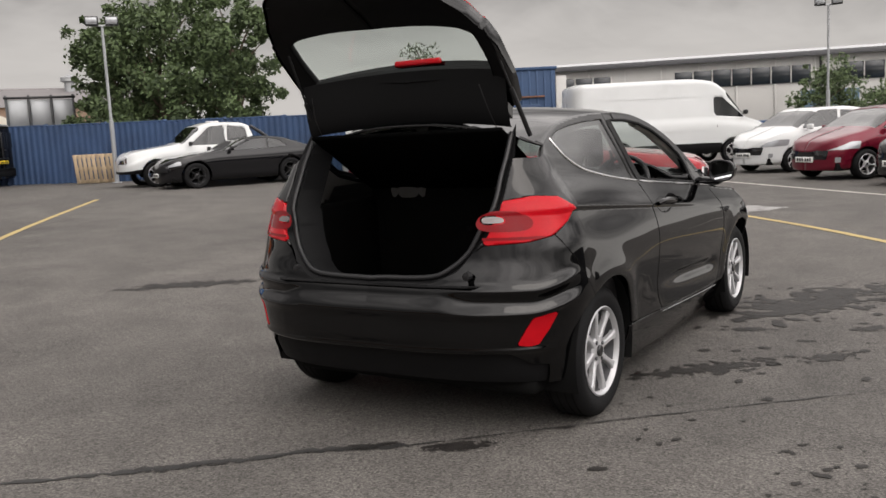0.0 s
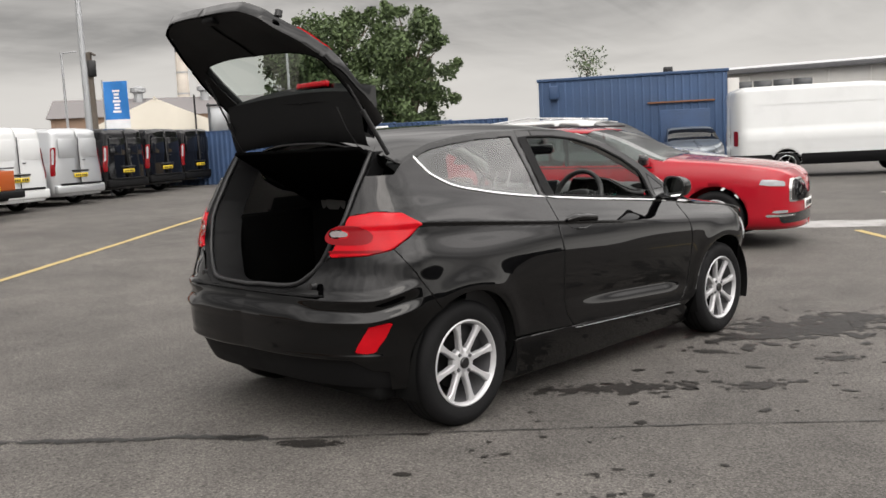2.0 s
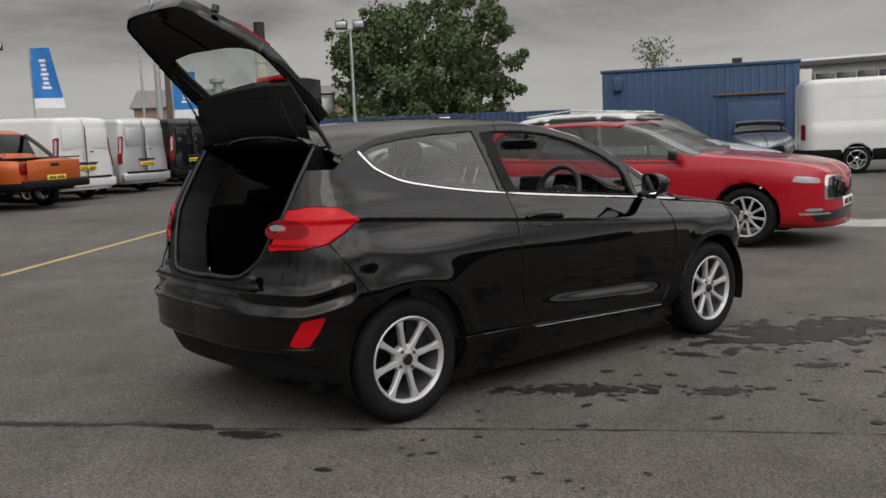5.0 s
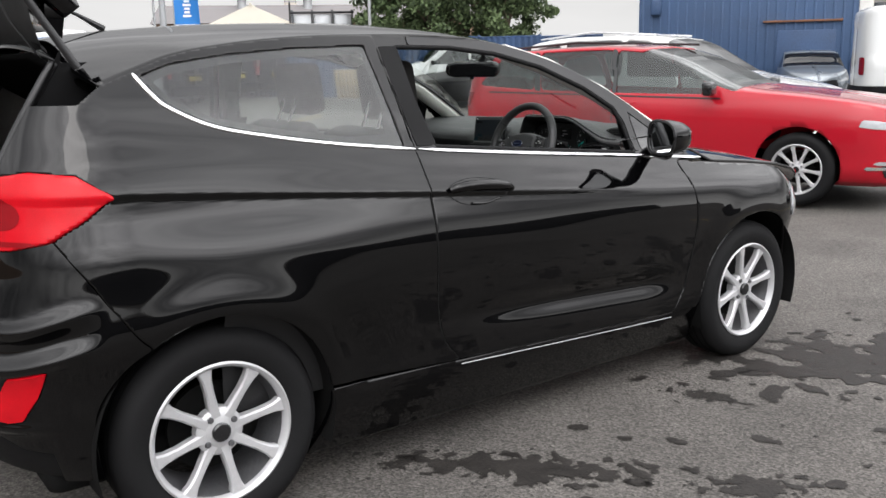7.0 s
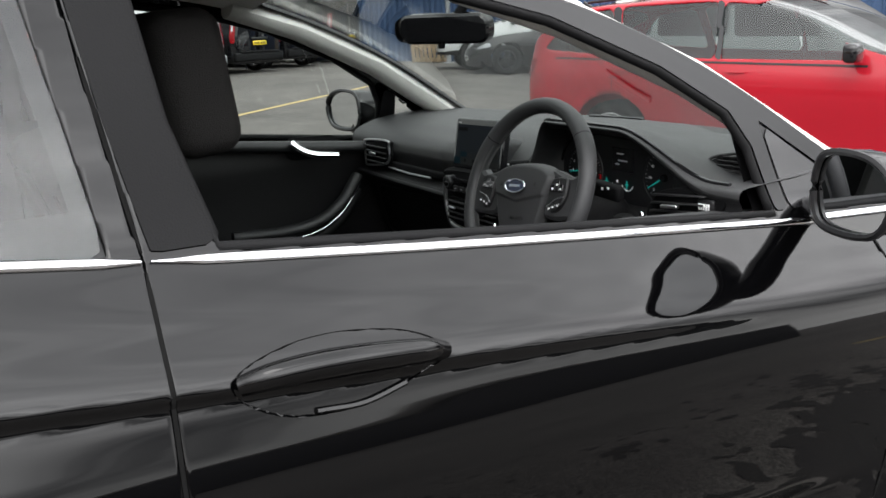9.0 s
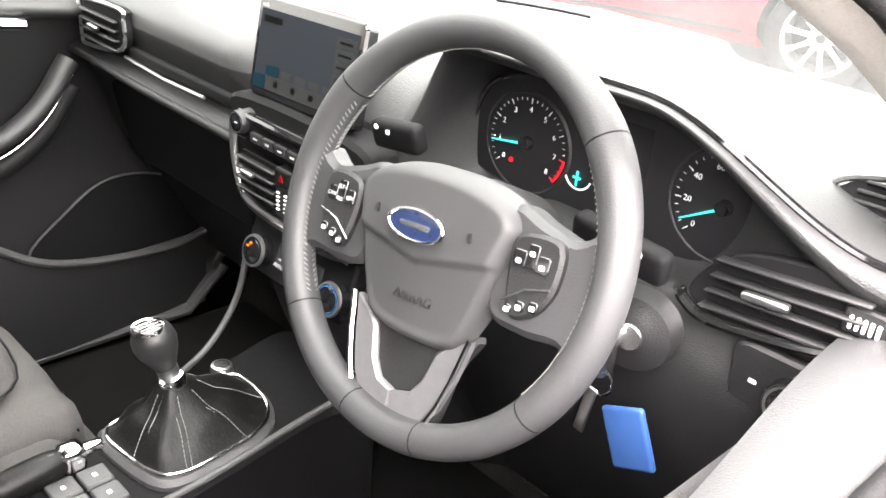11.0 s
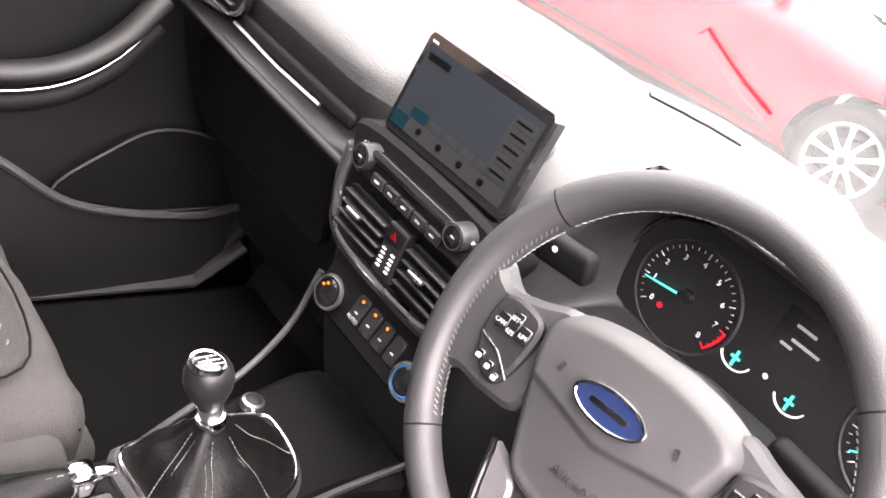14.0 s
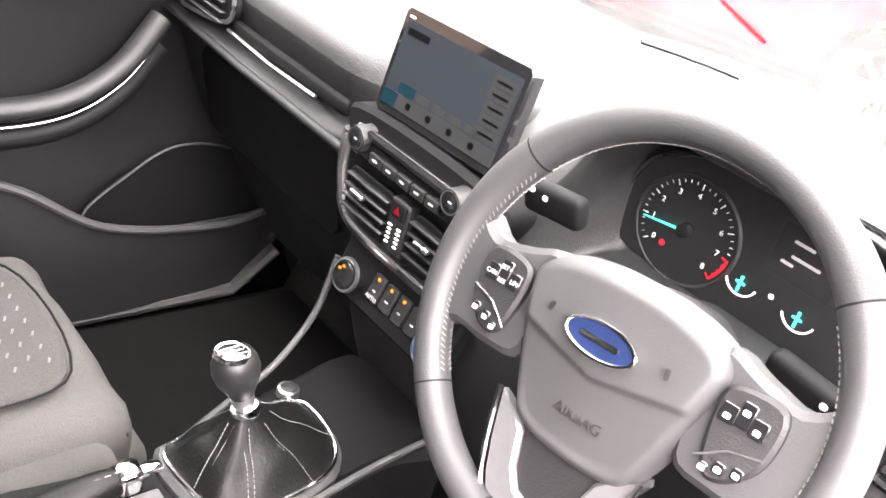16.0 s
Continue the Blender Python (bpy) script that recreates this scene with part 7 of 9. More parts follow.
part("mirror_glass", prism(rounded(0.222, 0.056, 0.022), 0.001, pose(-0.0486, 1.6032, 1.2963, 97, 0, 27)), MIRROR, rv)
part("mirror_stem", tube([(-0.03, 1.64, 1.315), (-0.01, 1.66, 1.35), (0, 1.645, 1.385)], 0.012, 8), DEEP, rv)
part("mirror_switch", box(0.016, 0.012, 0.016, (-0.038, 1.612, 1.262), 0.003), DEEP, rv)
rv.parent = None
# seat belts on the pillars
for sx in (-1, 1):
    part("seat_belt", (lambda pts: ([(sx * (x + o), y, z) for x, y, z in pts for o in (0, 0.004)] + [(sx * x, y + 0.046, z) for x, y, z in pts], [(2 * i, 2 * i + 2, 2 * len(pts) + i + 1, 2 * len(pts) + i) for i in range(len(pts) - 1)]))([(0.600, 0.70, 1.22), (0.640, 0.71, 1.0), (0.66, 0.72, 0.6), (0.66, 0.73, 0.3)]), DEEP, car, "black seat belt")


# ---- outer door handle and wing mirrors ----
def outer(u, z, off=0.0):
    e = 1e-3
    p = skin(u, z)
    a = skin(u + e, z) - skin(u - e, z)
    b = skin(u, z + e) - skin(u, z - e)
    nn = np.cross(a, b)
    return Vector(p + off * nn / np.linalg.norm(nn))


for mirror in (False, True):
    door = door_left if mirror else door_right
    cup = inside([(0.806, 0.926), (0.850, 0.946), (0.93, 0.954), (1.03, 0.940), (1.082, 0.913), (1.06, 0.892), (0.97, 0.868), (0.88, 0.872), (0.825, 0.896)], 5)
    def dish(u, v, f=cup):
        d = np.clip(-f(u, v) / 0.022, 0, 1)
        p = skin(u, v)
        p[..., 0] += 0.0015 - 0.042 * sm(0, 1, d)
        return p
    h = part("handle_recess", sheet(dish, span(0.80, 1.09, 0.005), span(0.86, 0.96, 0.005), cup, mirror=mirror), BLACK_PAINT, door, "dished recess behind the handle")
    path = [outer(u, z, o) for u, z, o in ((0.815, 0.922, 0.004), (0.845, 0.922, 0.022), (0.90, 0.920, 0.030), (0.97, 0.915, 0.031), (1.04, 0.909, 0.024), (1.077, 0.907, 0.004))]
    path = [Vector(p) for p in spline(path, 6)]
    if mirror:
        path = [Vector((-p.x, p.y, p.z)) for p in path]
    w = [0.012 + 0.006 * math.sin(math.pi * i / (len(path) - 1)) for i in range(len(path))]
    part("door_handle", tube(path, w, 12, squash=1.0), BLACK_PAINT, door, "gloss black pull handle")
    lip_ = [outer(u, z, 0.0035) for u, z in ((0.90, 0.874), (0.96, 0.870), (1.02, 0.880))]
    lip_ = [Vector(((-1 if mirror else 1) * p[0], p[1], p[2])) for p in spline(lip_, 6)]
    part("recess_lip", tube(lip_, 0.004, 6), BLACK_PAINT, door)
    sx = -1 if mirror else 1
    wm = new("wing_mirror")
    wm.parent = door
    tagged(wm, "black wing mirror on a short foot")
    # housing: a rounded shell, open to the rear where the glass sits
    C = Vector((0.925 * sx, 1.77 if mirror else 1.735, 1.048 if mirror else 1.040))
    rings = []
    for t, sc in ((0.0, 1.0), (0.02, 1.02), (0.05, 1.0), (0.085, 0.90), (0.115, 0.70), (0.135, 0.40), (0.142, 0.05)):
        rings.append([C + Vector((sx * (x * sc * 0.86 + 0.012 * t / 0.14), t - 0.22 * x, z * sc * 0.95)) for x, z in spline([(-0.085, -0.035), (-0.088, 0.025), (-0.06, 0.062), (0.03, 0.064), (0.085, 0.035), (0.088, -0.02), (0.05, -0.058), (-0.05, -0.062)], 4, True)])
    n = len(rings[0])
    vs_ = [v for r in rings for v in r]
    fs_ = [(i * n + k, i * n + (k + 1) % n, i * n + n + (k + 1) % n, i * n + n + k) for i in range(len(rings) - 1) for k in range(n)]
    shell = link_mesh("mirror_shell", vs_, fs_ if not mirror else [f[::-1] for f in fs_], BLACK_PAINT, wm)
    rim_ = [C + (v - C) * 1.0 for v in rings[0]]
    link_mesh("mirror_rim", *tube(rim_, 0.006, 6, True), TRIM, wm)
    inner = [C + (v - C) * 0.93 + Vector((0, 0.006, 0)) for v in rings[0]]
    link_mesh("mirror_glass", inner, [tuple(range(n)) if mirror else tuple(range(n))[::-1]], MIRROR, wm, smooth=False)
    foot_ = [outer(u, z, o) for u, z, o in ((1.93, 0.962, -0.005), (1.90, 0.962, 0.02))] + [Vector((0.870, 1.83, 0.972)), Vector((0.905, 1.80, 1.0))]
    foot_ = [Vector((sx * p[0], p[1], p[2])) for p in spline(foot_, 6)]
    rr = [float(a) for a in np.interp(np.linspace(0, 1, len(foot_)), [0, 0.3, 0.6, 1], [0.024, 0.024, 0.026, 0.026])]
    part("mirror_foot", tube(foot_, list(rr), 12, squash=1.0), GLOSS_BLACK, wm, "gloss black mirror foot")
    part("indicator", tube([C + Vector((sx * 0.070, 0.028, -0.004)), C + Vector((sx * 0.062, 0.075, -0.004))], 0.008, 8), CLEAR_LENS, wm)


# ---- parked vehicles ----
AXIS, LEAD = 0.0, 0.0
def at_heading(x, y, degrees, h=0.0):
    """A pose on the yard whose local y looks along that heading (0: along +x)."""
    return pose(x, y, float(rise(x)) + h, 0, 0, degrees - 90)


def vehicle(name, label, category, m, L, W, wheelbase, front, roofs, belts, paint_, glassy, side_windows, screen_y, rear_y=None, R=0.31, low=0.20, spokes=5, group="", tumble=0.17, sharp_end=7.0, lower=None, metal=ALLOY, crown=0.03):
    """A parked vehicle: a body swept along its length, cut for wheels and windows. Local y runs forwards from the tail (0) to the nose (L).
    roofs, belts: knots (y, z) of the top and of the line under the windows; side_windows: outlines in (y, z)."""
    car_ = thing(name, label, category, group, at=m)
    ry, rz = zip(*roofs)
    by, bz = zip(*belts)
    axles = (front - wheelbase, front)

    def plan(y):
        t = np.clip(np.abs(2 * y / L - 1), 0, 1)
        return W / 2 * (1 - t**sharp_end) ** (1 / 2.2)

    def body(y, v):
        y, v = np.asarray(y, float), np.asarray(v, float)
        zt, zb = curve_even(ry, rz, y), curve_even(by, bz, y)
        zb = np.minimum(zb, zt - 0.02)
        w = plan(y)
        gh = np.clip((zt - zb) / 0.5, 0, 1.3)
        wr = w * (0.95 - tumble * gh)
        a = np.clip(v / 0.55, 0, 1)
        z1 = low + (zb - low) * a
        x1 = w * curve([0, 0.12, 0.35, 0.6, 0.85, 1], [0.90, 0.965, 0.985, 1.0, 0.99, 0.95], a)
        b = np.clip((v - 0.55) / 0.30, 0, 1)
        edge = zt - np.minimum(0.05, 0.5 * (zt - zb))
        x2 = w * 0.95 + (wr - w * 0.95) * b
        z2 = zb + (edge - zb) * b
        c = np.clip((v - 0.85) / 0.15, 0, 1)
        x3 = wr * (1 - c)
        z3 = edge + (zt - edge) * np.sin(np.minimum(c * 4, 1) * np.pi / 2) * (0.6 + 0.4 * np.minimum(c, 1))
        x = np.where(v <= 0.55, x1, np.where(v <= 0.85, x2, x3))
        z = np.where(v <= 0.55, z1, np.where(v <= 0.85, z2, z3))
        return np.stack([x, y, z], -1)

    def on(f, lo=0.0, hi=0.86):
        """A region given in (y, z), on the flank between two section levels."""
        def g(u, v):
            p = body(u, v)
            return np.maximum.reduce([f(p[..., 1], p[..., 2]), (lo - v) * 2, (v - hi) * 2])
        return g
    arches = either(*[on(disc(a, R + 0.01, R * 1.14), 0, 0.6) for a in axles])
    wins = [on(inside(w), 0.53, 0.85) for w in side_windows]
    glasses = either(*wins) if wins else (lambda u, v: np.ones(np.shape(u)))

    def pane(y0, y1, lim=0.62):
        return lambda u, v: np.maximum.reduce([y0 - u, u - y1, (lim - v) * 1.2, v - 2])
    scr = pane(*screen_y, 0.80)
    rear = pane(*rear_y, 0.80) if rear_y else None
    cuts = [arches, glasses, scr] + ([rear] if rear else [])
    us = np.unique(np.concatenate([L / 2 - L / 2 * np.cos(np.linspace(0, np.pi, 84)), np.linspace(0.02, L - 0.02, 50)]))
    vs = np.concatenate([np.linspace(0, 0.55, 14), np.linspace(0.56, 0.85, 10), np.linspace(0.865, 1, 8)])
    shell = fused(*[sheet(body, us, vs, without(lambda u, v: np.full(np.shape(u), -1.0), *cuts), lip=0.012, mirror=k) for k in (False, True)])
    shell_ob = part("body", shell, paint_, car_)
    part("windscreen", fused(*[sheet(body, us, vs, scr, off=-0.006, mirror=k) for k in (False, True)]), glassy, car_)
    if rear:
        part("rear_window", fused(*[sheet(body, us, vs, rear, off=-0.006, mirror=k) for k in (False, True)]), glassy, car_)
    for w in wins:
        for k in (False, True):
            part("side_window", sheet(body, us, vs, w, off=-0.006, mirror=k), glassy, car_)
    part("underbody", box(W * 0.80, L * 0.9, 0.16, (0, L / 2, low + 0.07), 0.03), VOID, car_)
    part("cabin", box(W * 0.74, L * 0.46, 0.40, (0, L * 0.46, low + 0.46), 0.08), DEEP, car_, "dark seats and cabin")
    for a in axles:
        for k in (False, True):
            alloy_wheel(car_, (W / 2 - 0.115) * (-1 if k else 1), a, R, R=R, rim=R * 0.68, spokes=spokes, right=not k, width=0.20, metal=metal)
    if lower:
        for k in (False, True):
            part("lower_cladding", sheet(body, us, vs, without(lambda u, v: v - 0.16, arches), off=0.006, mirror=k), lower, car_)

    def patch(pname, f, material, label_="", lo=0.0, hi=1.0, off=0.006, sides=(False, True), parent=None, du=None):
        for k in sides:
            part(pname, sheet(body, us if du is None else du, np.linspace(max(lo - 0.01, 0), min(hi + 0.01, 1), 40), on(f, lo, hi), off=off, mirror=k), material, parent or car_, label_)
    car_["length"] = L
    return car_, body, patch


def plate_on(owner, y, z, material, w=0.52, turn=0, h=0.11):
    p = part("number_plate", box(w, 0.012, h, (0, y, z), 0.004, 1), material, owner, "number plate with dark bars")
    for k in range(6):
        part("plate_bar", box(0.045, 0.004, h * 0.55, (-w / 2 + 0.075 + 0.068 * k + (0.03 if k > 2 else 0), y + (0.0075 if turn == 0 else -0.0075), z), 0.001, 1), INK, p)


def mirrors_on(owner, W, y, z, material):
    for sx in (-1, 1):
        part("door_mirror", box(0.17, 0.10, 0.13, (sx * (W / 2 + 0.07), y, z), 0.035, 3), material, owner)


# red estate car beside the bonnet
red, rbody, rpatch = vehicle("estate_car", "bright red estate car with grey glass and black roof rails", "car", at_heading(-5.17, 6.10, 16), 4.69, 1.81, 2.69, 3.80,
    [(0, 0.95), (0.10, 1.12), (0.50, 1.395), (1.0, 1.445), (1.7, 1.465), (2.15, 1.445), (2.5, 1.36), (3.28, 1.045), (3.75, 0.995), (4.25, 0.93), (4.50, 0.875), (4.62, 0.80), (4.675, 0.70), (4.69, 0.58)],
    [(0, 0.93), (1.0, 0.985), (2.5, 0.965), (3.3, 0.955), (4.0, 0.905), (4.40, 0.845), (4.60, 0.75), (4.69, 0.55)],
    RED_PAINT, SEMIGLASS, [[(0.36, 1.06), (0.62, 1.33), (1.02, 1.385), (1.10, 1.01)], [(1.17, 1.01), (1.10, 1.39), (1.93, 1.405), (1.98, 0.985)], [(2.03, 0.985), (1.99, 1.40), (2.22, 1.375), (2.50, 1.29), (3.02, 1.04), (3.02, 0.975)]], (2.27, 3.22), (0.13, 0.50), R=0.325, spokes=10, group="parked cars", sharp_end=15.0)
rpatch("pillar_cover", inside([(1.10, 1.00), (1.02, 1.39), (1.10, 1.395), (1.17, 1.00)]), GLOSS_BLACK, "", 0.55, 0.85, 0.004)
rpatch("pillar_cover", inside([(1.975, 0.98), (1.925, 1.41), (1.995, 1.41), (2.035, 0.98)]), GLOSS_BLACK, "black pillar between the side windows", 0.55, 0.85, 0.004)
part("roof_rail", tube([(-0.62, 0.7, 1.44), (-0.63, 1.5, 1.485), (-0.62, 2.3, 1.455)], 0.014, 6), TRIM, red), part("roof_rail", tube([(0.62, 0.7, 1.44), (0.63, 1.5, 1.485), (0.62, 2.3, 1.455)], 0.014, 6), TRIM, red)
rpatch("headlamp", inside([(4.29, 0.712), (4.31, 0.768), (4.43, 0.760), (4.54, 0.735), (4.54, 0.684), (4.40, 0.694)]), CLEAR_LENS, "clear angular headlamp", 0.1, 0.56)
rpatch("grille_frame", inside([(4.575, 0.50), (4.575, 0.765), (4.70, 0.765), (4.70, 0.50)]), CHROME, "", 0.05, 0.9, 0.004)
rpatch("grille", inside([(4.60, 0.515), (4.60, 0.745), (4.70, 0.745), (4.70, 0.515)]), GLOSS_BLACK, "black slatted grille in a chrome frame", 0.05, 0.9)
rpatch("lower_grille", inside([(4.50, 0.27), (4.47, 0.38), (4.70, 0.38), (4.70, 0.27)]), GLOSS_BLACK, "", 0.0, 0.5, 0.008)
rpatch("bumper_strip", inside([(4.33, 0.345), (4.35, 0.375), (4.62, 0.365), (4.62, 0.345)]), CHROME, "chrome bumper strip", 0.0, 0.5, 0.012)
rpatch("fog_lamp", inside([(4.40, 0.385), (4.43, 0.42), (4.56, 0.415), (4.56, 0.385)]), CLEAR_LENS, "", 0.0, 0.5, 0.010)
rpatch("tail_lamp", inside([(0.0, 0.80), (0.0, 0.99), (0.30, 0.98), (0.26, 0.84)]), RED_DEEP, "dark red tail lamp", 0.2, 0.6)
rpatch("window_line", inside([(0.5, 0.995), (3.1, 0.945), (3.1, 0.93), (0.5, 0.98)]), TRIM, "", 0.4, 0.7, 0.004)
mirrors_on(red, 1.81, 3.02, 1.03, GLOSS_BLACK)
for y0, y1 in ((1.10, 1.16), (2.00, 2.02), (3.14, 3.10)):
    rpatch("door_seam", inside([(y1, 0.30), (y0, 0.97), (y0 + 0.012, 0.97), (y1 + 0.012, 0.30)]), TRIM, "", 0.02, 0.56, 0.002)
rpatch("sill_strip", inside([(1.40, 0.27), (1.40, 0.30), (3.40, 0.30), (3.40, 0.27)]), TRIM, "", 0.0, 0.4, 0.004)
for y in (1.06, 2.02):
    rpatch("door_handle", inside([(y + 0.08, 0.885), (y + 0.08, 0.908), (y + 0.27, 0.903), (y + 0.27, 0.880)]), RED_PAINT, "", 0.3, 0.56, 0.02)
plate_on(red, 4.69, 0.45, PLATE_W, 0.52)

# silver estate beyond it
silver_estate, sbody, spatch = vehicle("estate_car", "white estate car with roof rails parked beyond the red one", "car", at_heading(-7.15, 8.38, 17), 4.75, 1.83, 2.75, 3.85,
    [(0, 1.0), (0.12, 1.25), (0.6, 1.56), (1.2, 1.62), (2.1, 1.62), (2.6, 1.56), (3.5, 1.10), (3.9, 1.03), (4.4, 0.92), (4.7, 0.72), (4.75, 0.6)],
    [(0, 0.98), (1.0, 1.06), (2.5, 1.02), (3.4, 1.0), (4.0, 0.86), (4.75, 0.56)],
    WHITE_PAINT, DARKGLASS, [[(0.40, 1.12), (0.66, 1.45), (1.05, 1.52), (1.13, 1.09)], [(1.20, 1.09), (1.13, 1.53), (1.95, 1.54), (2.02, 1.07)], [(2.10, 1.07), (2.02, 1.54), (2.36, 1.50), (3.15, 1.06)]], (2.60, 3.42), (0.14, 0.55), R=0.33, group="parked cars")
for sx in (-1, 1):
    part("roof_rail", tube([(0.64 * sx, 0.7, 1.58), (0.65 * sx, 1.5, 1.655), (0.64 * sx, 2.4, 1.60)], 0.014, 6), SATIN, silver_estate)
spatch("headlamp", inside([(4.05, 0.74), (4.10, 0.86), (4.36, 0.82), (4.58, 0.74), (4.55, 0.67)]), CLEAR_LENS, "", 0.1, 0.56)
spatch("tail_lamp", inside([(0.0, 0.85), (0.0, 1.05), (0.30, 1.04), (0.26, 0.9)]), RED_DEEP, "", 0.2, 0.6)
mirrors_on(silver_estate, 1.83, 3.10, 1.10, WHITE_PAINT)

# small grey saloon facing out by the blue shed, a price board on its roof
grey, gbody, gpatch = vehicle("saloon_car", "dull grey saloon with a white board on its roof", "car", at_heading(-12.4, 24.6, -52), 4.2, 1.74, 2.55, 3.35,
    [(0, 0.80), (0.3, 0.98), (0.7, 1.05), (1.35, 1.40), (2.1, 1.43), (2.5, 1.37), (3.1, 1.0), (3.6, 0.92), (4.1, 0.76), (4.2, 0.6)],
    [(0, 0.80), (0.8, 0.97), (2.4, 0.92), (3.2, 0.88), (4.2, 0.56)], GREY_PAINT, DARKGLASS,
    [[(1.0, 1.02), (1.36, 1.32), (1.75, 1.36), (1.8, 0.97)], [(1.88, 0.97), (1.83, 1.36), (2.3, 1.32), (2.9, 0.97)]], (2.5, 3.05), (0.75, 1.3), R=0.30, group="parked cars")
gpatch("headlamp", inside([(3.75, 0.62), (3.8, 0.74), (4.0, 0.72), (4.12, 0.66), (4.1, 0.58)]), CLEAR_LENS, "", 0.1, 0.56)
gpatch("grille", inside([(4.1, 0.45), (4.1, 0.62), (4.2, 0.62), (4.2, 0.45)]), GLOSS_BLACK, "", 0.05, 0.8)
part("roof_board", box(0.62, 0.04, 0.16, (0, 1.9, 1.53), 0.01), PLATE_W, grey, "white board with dark bars")
for k in range(5):
    part("board_bar", box(0.07, 0.01, 0.05, (-0.2 + 0.1 * k, 1.925, 1.53)), INK, grey)

# three cars nose-on across the yard
def nose_car(name, label, x, y, deg, L, W, H, paint_, R=0.30, plate=True, grille=True, k=1.0):
    s = H / 1.48
    c, b, p = vehicle(name, label, "car", at_heading(x, y, deg) @ pose(0, -L, 0), L, W, 2.5 * L / 4.04, L - 0.80,
        [(0, 0.95 * s), (0.08, 1.15 * s), (0.45, 1.40 * s), (1.2, 1.48 * s), (1.9, 1.46 * s), (2.3 * L / 4.04, 1.40 * s), (3.1 * L / 4.04, 1.03 * s), (L - 0.5, 0.92 * s), (L - 0.12, 0.78 * s), (L, 0.60 * s)],
        [(0, 0.98 * s), (0.9, 1.02 * s), (2.4, 0.95 * s), (3.1, 0.90 * s), (L, 0.55 * s)], paint_, DARKGLASS,
        [[(0.45, 1.12 * s), (0.75, 1.34 * s), (1.35, 1.38 * s), (1.42, 1.03 * s)], [(1.50, 1.03 * s), (1.43, 1.39 * s), (2.0, 1.38 * s), (2.3, 1.28 * s), (2.85 * L / 4.04, 0.99 * s)]], (2.32 * L / 4.04, 3.02 * L / 4.04), (0.12, 0.42), R=R, group="parked cars")
    p("headlamp", inside([(L - 0.62, 0.62 * s), (L - 0.66, 0.76 * s), (L - 0.35, 0.76 * s), (L - 0.10, 0.68 * s), (L - 0.10, 0.60 * s)]), CLEAR_LENS, "clear headlamp", 0.1, 0.56)
    p("grille", inside([(L - 0.10, 0.42 * s), (L - 0.13, 0.60 * s), (L + 0.02, 0.60 * s), (L + 0.02, 0.42 * s)]), GLOSS_BLACK, "black grille", 0.02, 0.8)
    p("fog_lamp", inside([(L - 0.28, 0.36), (L - 0.28, 0.46), (L - 0.20, 0.46), (L - 0.20, 0.36)]), CLEAR_LENS, "", 0.02, 0.5, 0.008)
    mirrors_on(c, W, 2.72 * L / 4.04, 1.02 * s, paint_)
    plate_on(c, L + 0.01, 0.42 * s, PLATE_W)
    return c


nose_car("city_car", "small white city car with a black grille", -2.75, 18.0, -128, 3.62, 1.66, 1.50, WHITE_PAINT, 0.28)
nose_car("hatchback_car", "dark red hatchback parked nose out", -0.95, 15.5, -131, 4.04, 1.74, 1.48, MAROON)
nose_car("saloon_car", "black saloon parked nose out", 0.85, 13.55, -133, 4.4, 1.80, 1.43, DARK_PAINT, 0.32)

# big white panel van, side on
van, vbody, vpatch = vehicle("panel_van", "tall white panel van with dark lower trim", "van", at_heading(-8.05, 19.75, 39), 5.7, 2.0, 3.3, 4.55,
    [(0, 1.9), (0.06, 2.30), (0.3, 2.40), (3.2, 2.42), (3.9, 2.36), (4.3, 2.12), (5.0, 1.30), (5.35, 1.18), (5.62, 0.95), (5.7, 0.65)],
    [(0, 1.30), (3.6, 1.32), (4.6, 1.22), (5.2, 1.10), (5.7, 0.60)], WHITE_PAINT, DARKGLASS,
    [[(3.98, 1.36), (3.98, 1.88), (4.25, 1.86), (4.85, 1.32), (4.85, 1.28)]], (4.36, 4.98), None, R=0.34, low=0.32, tumble=0.06, sharp_end=30, lower=PLASTIC, metal=SATIN, spokes=5, group="vans")
for z in (0.62, 0.95, 1.9):
    vpatch("side_rib", inside([(0.15, z), (0.15, z + 0.03), (3.85, z + 0.03), (3.85, z)]), WHITE_PAINT, "", 0.02, 0.84, 0.010)
vpatch("door_seam", inside([(3.90, 0.6), (3.90, 1.9), (3.915, 1.9), (3.915, 0.6)]), TRIM, "", 0.02, 0.84, 0.003)
vpatch("tail_lamp", inside([(0.02, 0.85), (0.02, 1.25), (0.075, 1.25), (0.075, 0.85)]), RED_DEEP, "tall red tail lamp", 0.02, 0.7, 0.01)
vpatch("door_handle", inside([(4.0, 1.02), (4.0, 1.10), (4.06, 1.10), (4.06, 1.02)]), TRIM, "", 0.02, 0.7, 0.015)
mirrors_on(van, 2.0, 4.85, 1.42, TRIM)

